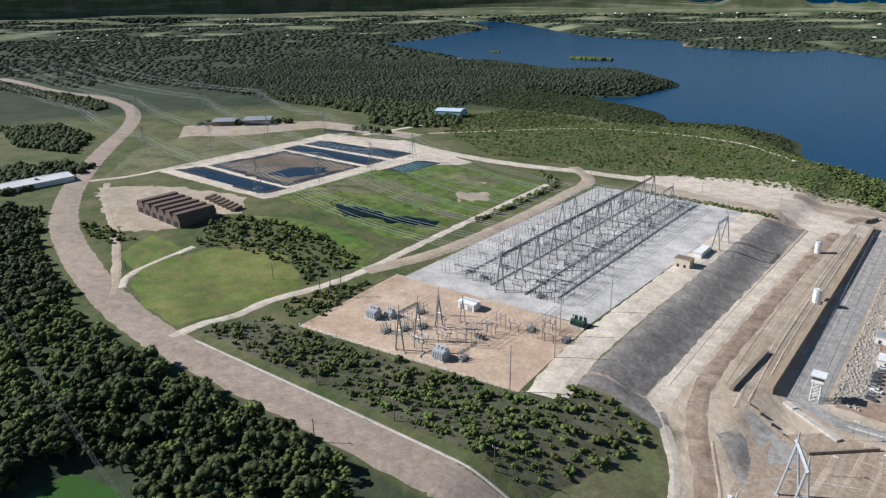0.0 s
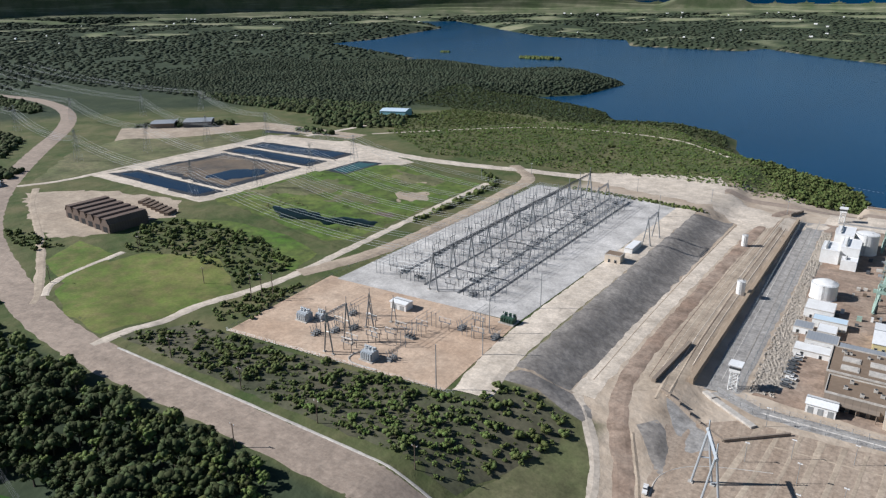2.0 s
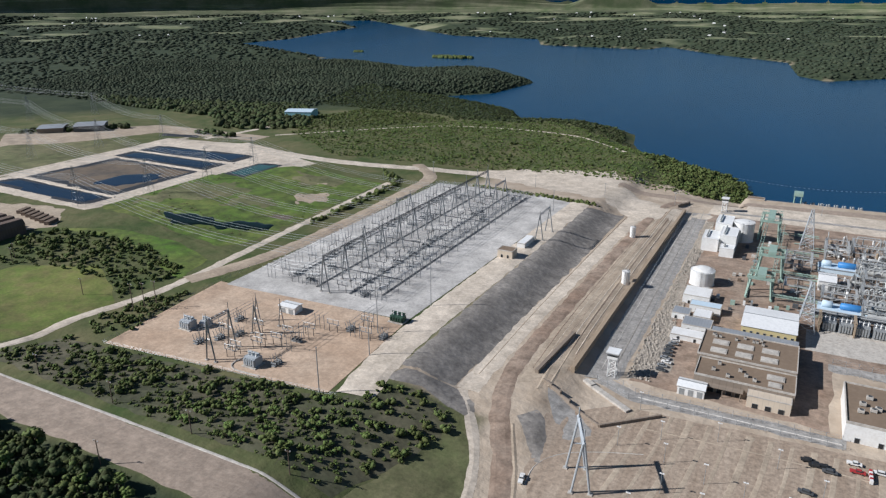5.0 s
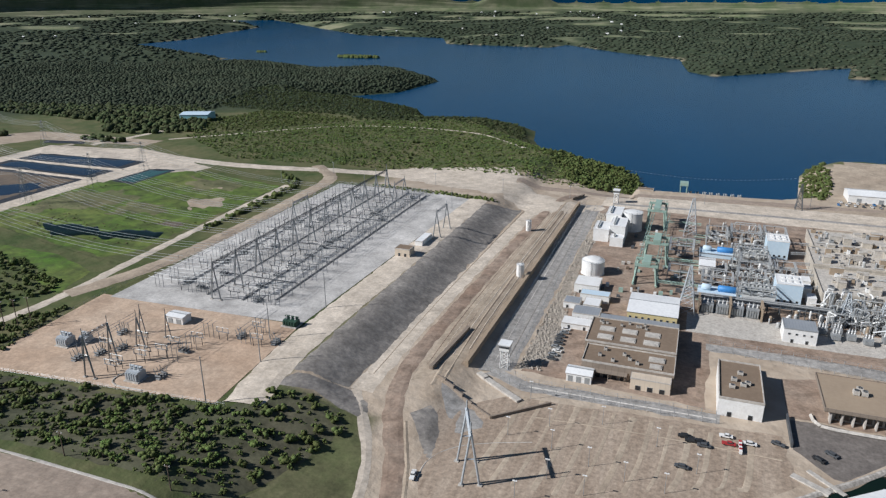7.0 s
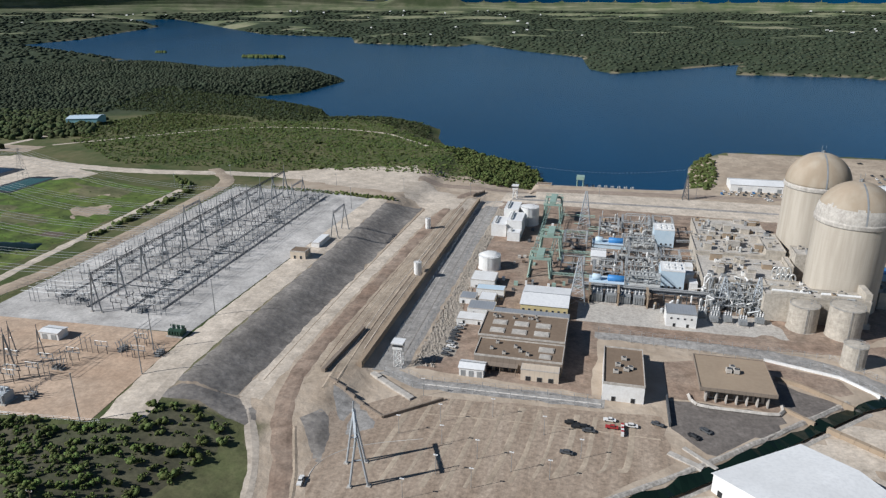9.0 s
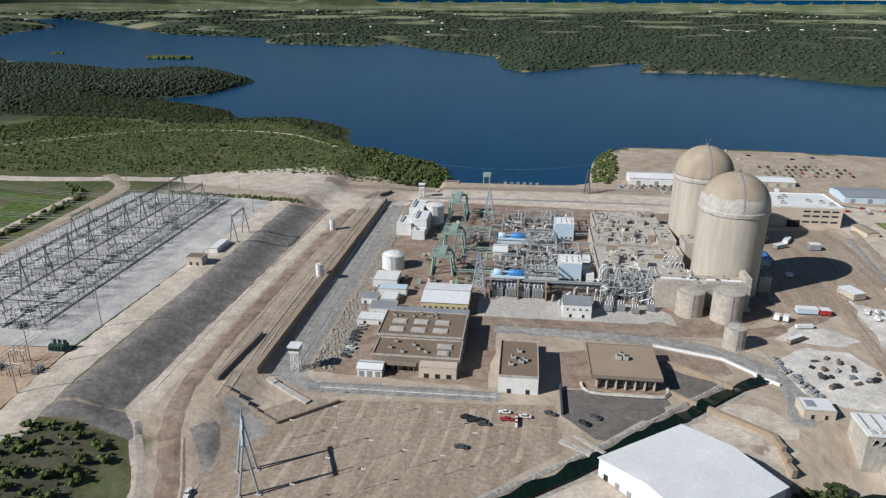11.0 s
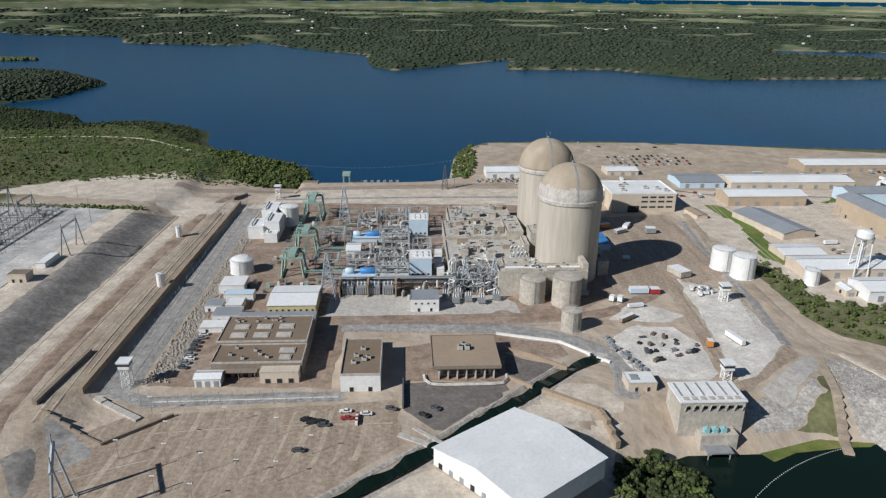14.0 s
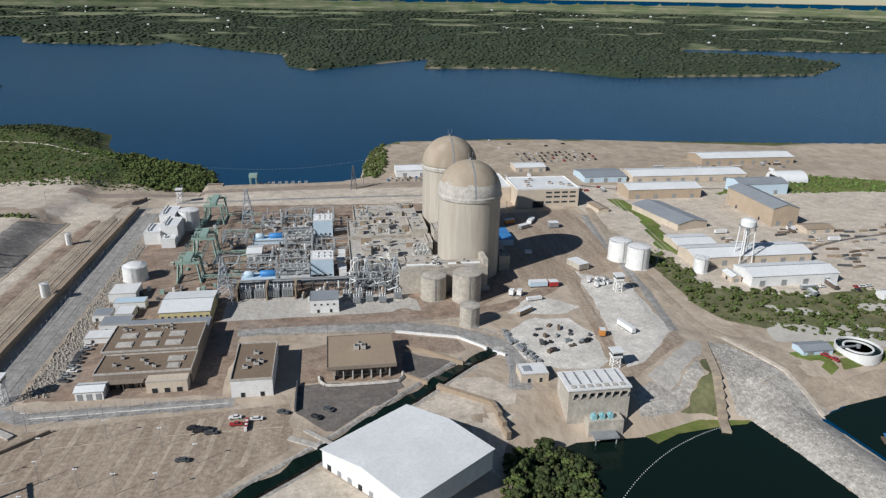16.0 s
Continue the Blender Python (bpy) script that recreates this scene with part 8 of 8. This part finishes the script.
WOODS = [(-125, 60), (-135, 139), (-150, 147), (-200, 151), (-310, 150), (-370, 156), (-450, 175), (-535, 202), (-600, 235), (-640, 225), (-640, 100), (-420, 40), (-260, 30)]
gx, gy = scatter(WOODS, 6.3)
ok = edge_distance(gx, gy, WEST_POND) > 5
ok &= ~inside(gx, gy, WEST_POND)
gx, gy = gx[ok], gy[ok]
near = np.argsort(np.hypot(gx + 230, gy - 120))
for i in near[:260]:
    plant("oak_tree", KINDS[int(nrng.choice([0, 0, 1, 2, 2, 3, 4]))], float(gx[i]), float(gy[i]), float(nrng.uniform(0.6, 1.4)), "oak wood", "tree")
rest = near[260:]
half = len(rest) // 3
thicket("woodland", gx[rest[half:]], gy[rest[half:]], 2.8, 5.2, 1.1, "leaf_dark", "dark oak woodland beside the road", 8, 90)
thicket("woodland", gx[rest[:half]], gy[rest[:half]], 2.4, 4.6, 1.1, "leaf_mid", "lighter oaks among the woodland beside the road", 8, 90)
SLOPE = [(-312, 186), (-300, 222), (-278, 224), (-136, 236), (-126, 254), (-110, 264), (-90, 260), (-82, 252), (-90, 220), (-102, 186), (-200, 184)]
gx, gy = scatter(SLOPE, 4.3, keep=0.72)
near = np.argsort(np.hypot(gx + 150, gy - 215))
for i in near[:170]:
    plant("bush", BUSHES[int(nrng.choice([0, 0, 1, 2, 2]))], float(gx[i]), float(gy[i]), float(nrng.uniform(0.4, 1.3)), "slope bushes", "bush", "foliage", "stem")
rest = near[170:]
thicket("shrubbery", gx[rest], gy[rest], 0.9, 3.4, 0.85, "leaf_mid", "green bushes on the slope below the switchyard", 8, 120)
gx, gy = scatter(SLOPE, 3.6, keep=0.55)
thicket("low_scrub", gx, gy, 0.45, 1.6, 0.7, "leaf_mid", "low dry scrub between the bushes", 4, 30)
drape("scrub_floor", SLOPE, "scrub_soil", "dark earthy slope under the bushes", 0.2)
CLUMPS = [((-426, 262), (-464, 306), (-456, 327), (-413, 340), (-359, 337), (-319, 322), (-314, 297), (-318, 270), (-352, 284), (-395, 280)), ((-285, 300), (-275, 240), (-300, 230), (-306, 262)), ((-520, 250), (-470, 250), (-480, 225), (-540, 235))]
for k, pts in enumerate(CLUMPS):
    a, b = scatter(list(pts), 5.0, keep=0.8)
    thicket("thicket", a, b, 1.4, 3.6, 0.95, "leaf_mid", "thicket of mid-green bushes among the lawns", 7, 90)
HEATH = [(-560, 730), (-470, 830), (-430, 950), (-300, 1010), (-190, 950), (-60, 850), (0, 770), (-10, 735), (-70, 716), (-180, 712), (-240, 704), (-330, 670), (-430, 640)]
a, b = scatter(HEATH, 4.0, keep=0.8)
thicket("heath_shrubs", a, b, 0.9, 3.0, 0.75, "leaf_bright", "bright green scrub bushes on the lake-side heath", 3, 8)
a, b = scatter(HEATH, 12, keep=0.4)
thicket("heath_shrubs", a, b, 1.4, 3.2, 0.9, "leaf_mid", "scattered darker bushes on the heath", 6, 50)
a, b = scatter([(-560, 735), (-630, 880), (-620, 1000), (-480, 985), (-435, 955), (-475, 835)], 4.6, keep=0.75)
thicket("heath_shrubs", a, b, 1.0, 3.4, 0.9, "leaf_mid", "denser bushes between heath and woods", 4, 24)
a, b = scatter([(-482, 388), (-480, 510), (-434, 578), (-324, 572), (-320, 384), (-332, 370)], 4.2, keep=0.3)
thicket("marsh_reeds", a, b, 0.4, 1.5, 0.45, "leaf_mid", "low reeds and tufts in the marshy meadow", 3, 20)
a, b = scatter([(-430, 428), (-395, 418), (-345, 428), (-322, 434), (-322, 400), (-345, 388), (-400, 376), (-432, 392)], 3.0, keep=0.5)
ok = ~inside(a, b, MARSH_POOL)
thicket("marsh_reeds", a[ok], b[ok], 0.5, 1.4, 0.7, "dry_reed", "tan reeds round the meadow pool", 3, 24)
POINT = [(-110, 900), (-30, 850), (0, 800), (-2, 745), (-40, 722), (-75, 735), (-95, 790), (-130, 850)]
a, b = scatter(POINT, 5.5)
thicket("shore_trees", a, b, 2.2, 4.6, 0.9, "leaf_mid", "trees on the point beside the plant", 7, 90)
a, b = scatter([(150, 765), (166, 895), (195, 928), (185, 890), (176, 770), (165, 742)], 5)
thicket("shore_trees", a, b, 2.2, 4.2, 0.9, "leaf_mid", "trees on the eastern edge of the cove", 7, 90)
a, b = scatter([(195, 915), (195, 934), (360, 940), (870, 872), (870, 850), (360, 922)], 5.5)
thicket("shore_trees", a, b, 1.6, 3.0, 0.8, "leaf_mid", "hedge of trees along the lake shore", 5, 40)
SHORE = [(-200, 1060), (-180, 980), (-160, 945), (-300, 1000), (-430, 960), (-480, 1000), (-600, 1000), (-760, 1010), (-800, 1290), (-690, 1285), (-560, 1255), (-440, 1205), (-370, 1088), (-262, 1114)]
a, b = scatter(SHORE, 7)
thicket("shore_woods", a, b, 2.2, 4.4, 0.75, "leaf_dark", "dark woods along the near shore", 4, 24)
FAR1 = [(-690, 1290), (-575, 1435), (-565, 1650), (-761, 1885), (-931, 1785), (-1207, 1925), (-1550, 1730), (-1700, 1500), (-1500, 1000), (-1150, 820), (-900, 780), (-760, 820), (-720, 1000), (-800, 1280)]
a, b = scatter(FAR1, 8.2)
stuff("far_woods", a, b, 2.2, 4.6, 0.8, "leaf_far", "dense dark oak woods behind the plant", ICO1, False)
WESTW = [(-1150, 820), (-900, 780), (-720, 760), (-660, 700), (-600, 720), (-560, 760), (-640, 900), (-760, 1000), (-900, 900)]
a, b = scatter(WESTW, 9, keep=0.8)
stuff("shore_woods", a, b, 3.0, 5.0, 1.0, "leaf_dark", "dark woods behind the settling ponds", ICO1)
for pts in ([(-760, 330), (-720, 345), (-700, 320), (-670, 240), (-720, 220), (-800, 260)], [(-1000, 440), (-880, 420), (-800, 360), (-900, 340), (-1050, 380)]):
    a, b = scatter(pts, 7)
    stuff("woodland", a, b, 3, 4.6, 1.1, "leaf_dark", "dark trees beside the curved road", ICO1)
EAST = [(345, 470), (343, 400), (354, 380), (392, 356), (429, 344), (500, 340), (520, 410), (422, 409), (395, 416), (369, 425), (366, 476), (360, 500), (350, 500)]
a, b = scatter(EAST, 4.6, keep=0.6)
thicket("hill_shrubs", a, b, 1.0, 3.6, 0.85, "leaf_mid", "green bushes on the eastern hillside", 7, 90)
for pts in ([(372, 398), (398, 384), (420, 372), (432, 380), (400, 396)], [(396, 368), (430, 356), (460, 352), (464, 358), (420, 368)], [(440, 384), (470, 378), (480, 388), (448, 394)]):
    drape("pavement", pts, "chalk", "outcrop of pale chalky rock on the hillside", 0.55, ragged=3, step=3)
drape("scrub_floor", EAST, "dry_grass", "dry grass hillside east of the dam", 0.42)
a, b = scatter([(483, 643), (530, 671), (622, 711), (711, 677), (675, 634), (560, 640)], 7, keep=0.8)
stuff("hill_shrubs", a, b, 1.4, 2.6, 0.7, "leaf_bright", "low green growth in the field", ICO1)
a, b = scatter([(180, 238), (190, 274), (206, 285), (219, 284), (227, 266), (222, 236)], 4.4)
for x, y in zip(a, b):
    plant("oak_tree", KINDS[int(nrng.choice([0, 1, 2, 4]))], float(x), float(y), float(nrng.uniform(0.55, 0.95)), "trees by the basin", "tree")
a, b = scatter([(-240, 605), (-120, 592), (-112, 598), (-170, 608), (-240, 612)], 3.0)
stuff("hedge", a, b, 0.9, 1.8, 0.8, "leaf_mid", "low hedge along the switchyard's far edge", ICO1)
a, b = scatter([(-316, 600), (-300, 575), (-300, 440), (-308, 440), (-312, 575), (-350, 620)], 5)
stuff("hedge", a, b, 1.4, 3.0, 1.0, "leaf_mid", "bushes along the meadow's edge", ICO1)
for pts in ([(-660, 660), (-600, 655), (-590, 668), (-650, 676)], [(-860, 560), (-770, 650), (-755, 640), (-840, 548)], [(-1777, 640), (-1163, 590), (-1100, 560), (-1100, 540), (-1777, 600)]):
    a, b = scatter(pts, 8)
    stuff("woodland", a, b, 3, 5, 1.0, "leaf_dark", "dark trees beside the buildings", ICO1)
# farmhouses beyond the lake
houses = Shape()
for k in range(90):
    a_, r_ = radians(nrng.uniform(-40, 66)), float(nrng.uniform(3300, 9000))
    hx, hy = MID[0] - r_ * math.sin(a_), MID[1] + r_ * math.cos(a_)
    if inside(np.array([hx]), np.array([hy]), LAKE)[0]:
        continue
    px, py, pz = far_place(np.array([hx]), np.array([hy]), ground_z(np.array([hx]), np.array([hy])))
    w_ = float(nrng.uniform(3, 8))
    houses.gable(float(px[0]) - w_, float(py[0]) - w_ * 0.4, float(px[0]) + w_, float(py[0]) + w_ * 0.4, float(pz[0]) - 3, float(pz[0]) + 4, float(pz[0]) + 6)
solid("far_houses", houses, "white_paint", "scattered white farm buildings on the far hills", "houses", kind="stuff")
# wooded isles
for x, y, r in ((-1080, 2240, 55), (-1530, 2330, 18)):
    pts = [(x + r * math.cos(k * 0.5) * 1.4, y + r * 0.5 * math.sin(k * 0.5)) for k in range(13)]
    a, b = scatter(pts, 10)
    v = Shape()
    for p, q in zip(a, b):
        v.revolve(float(p), float(q), [(7, LAKE_Z - 0.5), (8, LAKE_Z + 2), (5, LAKE_Z + 7), (1, LAKE_Z + 9)], 7)
    solid("wooded_isle", v, "leaf_mid", "small wooded isle in the lake", "island", kind="stuff")
# woods that cover the far land in ever larger groves
def groves(name, r0, r1, step, size, label):
    n_r, n_a = int(math.log(r1 / r0) / step), int(radians(128) / step)
    lr, an = np.meshgrid(np.arange(n_r) * step + math.log(r0), np.arange(n_a) * step + radians(-47))
    lr, an = lr.ravel() + nrng.uniform(-0.5, 0.5, lr.size) * step, an.ravel() + nrng.uniform(-0.5, 0.5, lr.size) * step
    r = np.exp(lr)
    gx, gy = MID[0] - r * np.sin(an), MID[1] + r * np.cos(an)
    pt = wavy(np.degrees(an), lr * 26, 1.6) + 0.8 * wavy(np.degrees(an) + 40, lr * 60, 3.1) + 0.5 * wavy(np.degrees(an) * 2 + 7, lr * 90, 1.3)
    limit = np.where(r > 4500, 0.05, np.where(r > 2900, 0.7, 1.2))
    ok = ~inside(gx, gy, LAKE) & (pt < limit) & ~inside(gx, gy, FAR1) & ~((gx > -1450) & (gy < 790)) & ~((gx > -700) & (gy < 1300)) & ~((gx > 0) & (gy < 1500))
    ok &= edge_distance(gx, gy, MAIN_ROAD, False) > 30
    gx, gy, r = gx[ok], gy[ok], r[ok]
    px, py, pz = far_place(gx, gy, ground_z(gx, gy))
    rr = np.hypot(px - MID[0], py - MID[1]) * size
    v, f = ICO1
    n_ = len(gx)
    d = 1 + nrng.normal(0, 0.24, (n_, len(v), 1)).clip(-0.45, 0.6)
    h_ = np.where(r > 3500, 0.3, 0.55)
    sc = np.stack([rr, rr, rr * h_], -1) * nrng.uniform(0.6, 1.3, (n_, 1))
    vs = v[None] * d * sc[:, None, :] + np.stack([px, py, pz + rr * 0.12], -1)[:, None, :]
    fs = f[None] + (np.arange(n_) * len(v))[:, None, None]
    ob = new(name, array_mesh(name, vs.reshape(-1, 3), fs.reshape(-1, 3), "leaf_far"))
    tagged(ob, label, "vegetation", kind="stuff")


groves("far_woods", 1250.0, 9000.0, 0.0104, 0.0030, "dark woods over the hills beyond the lake")
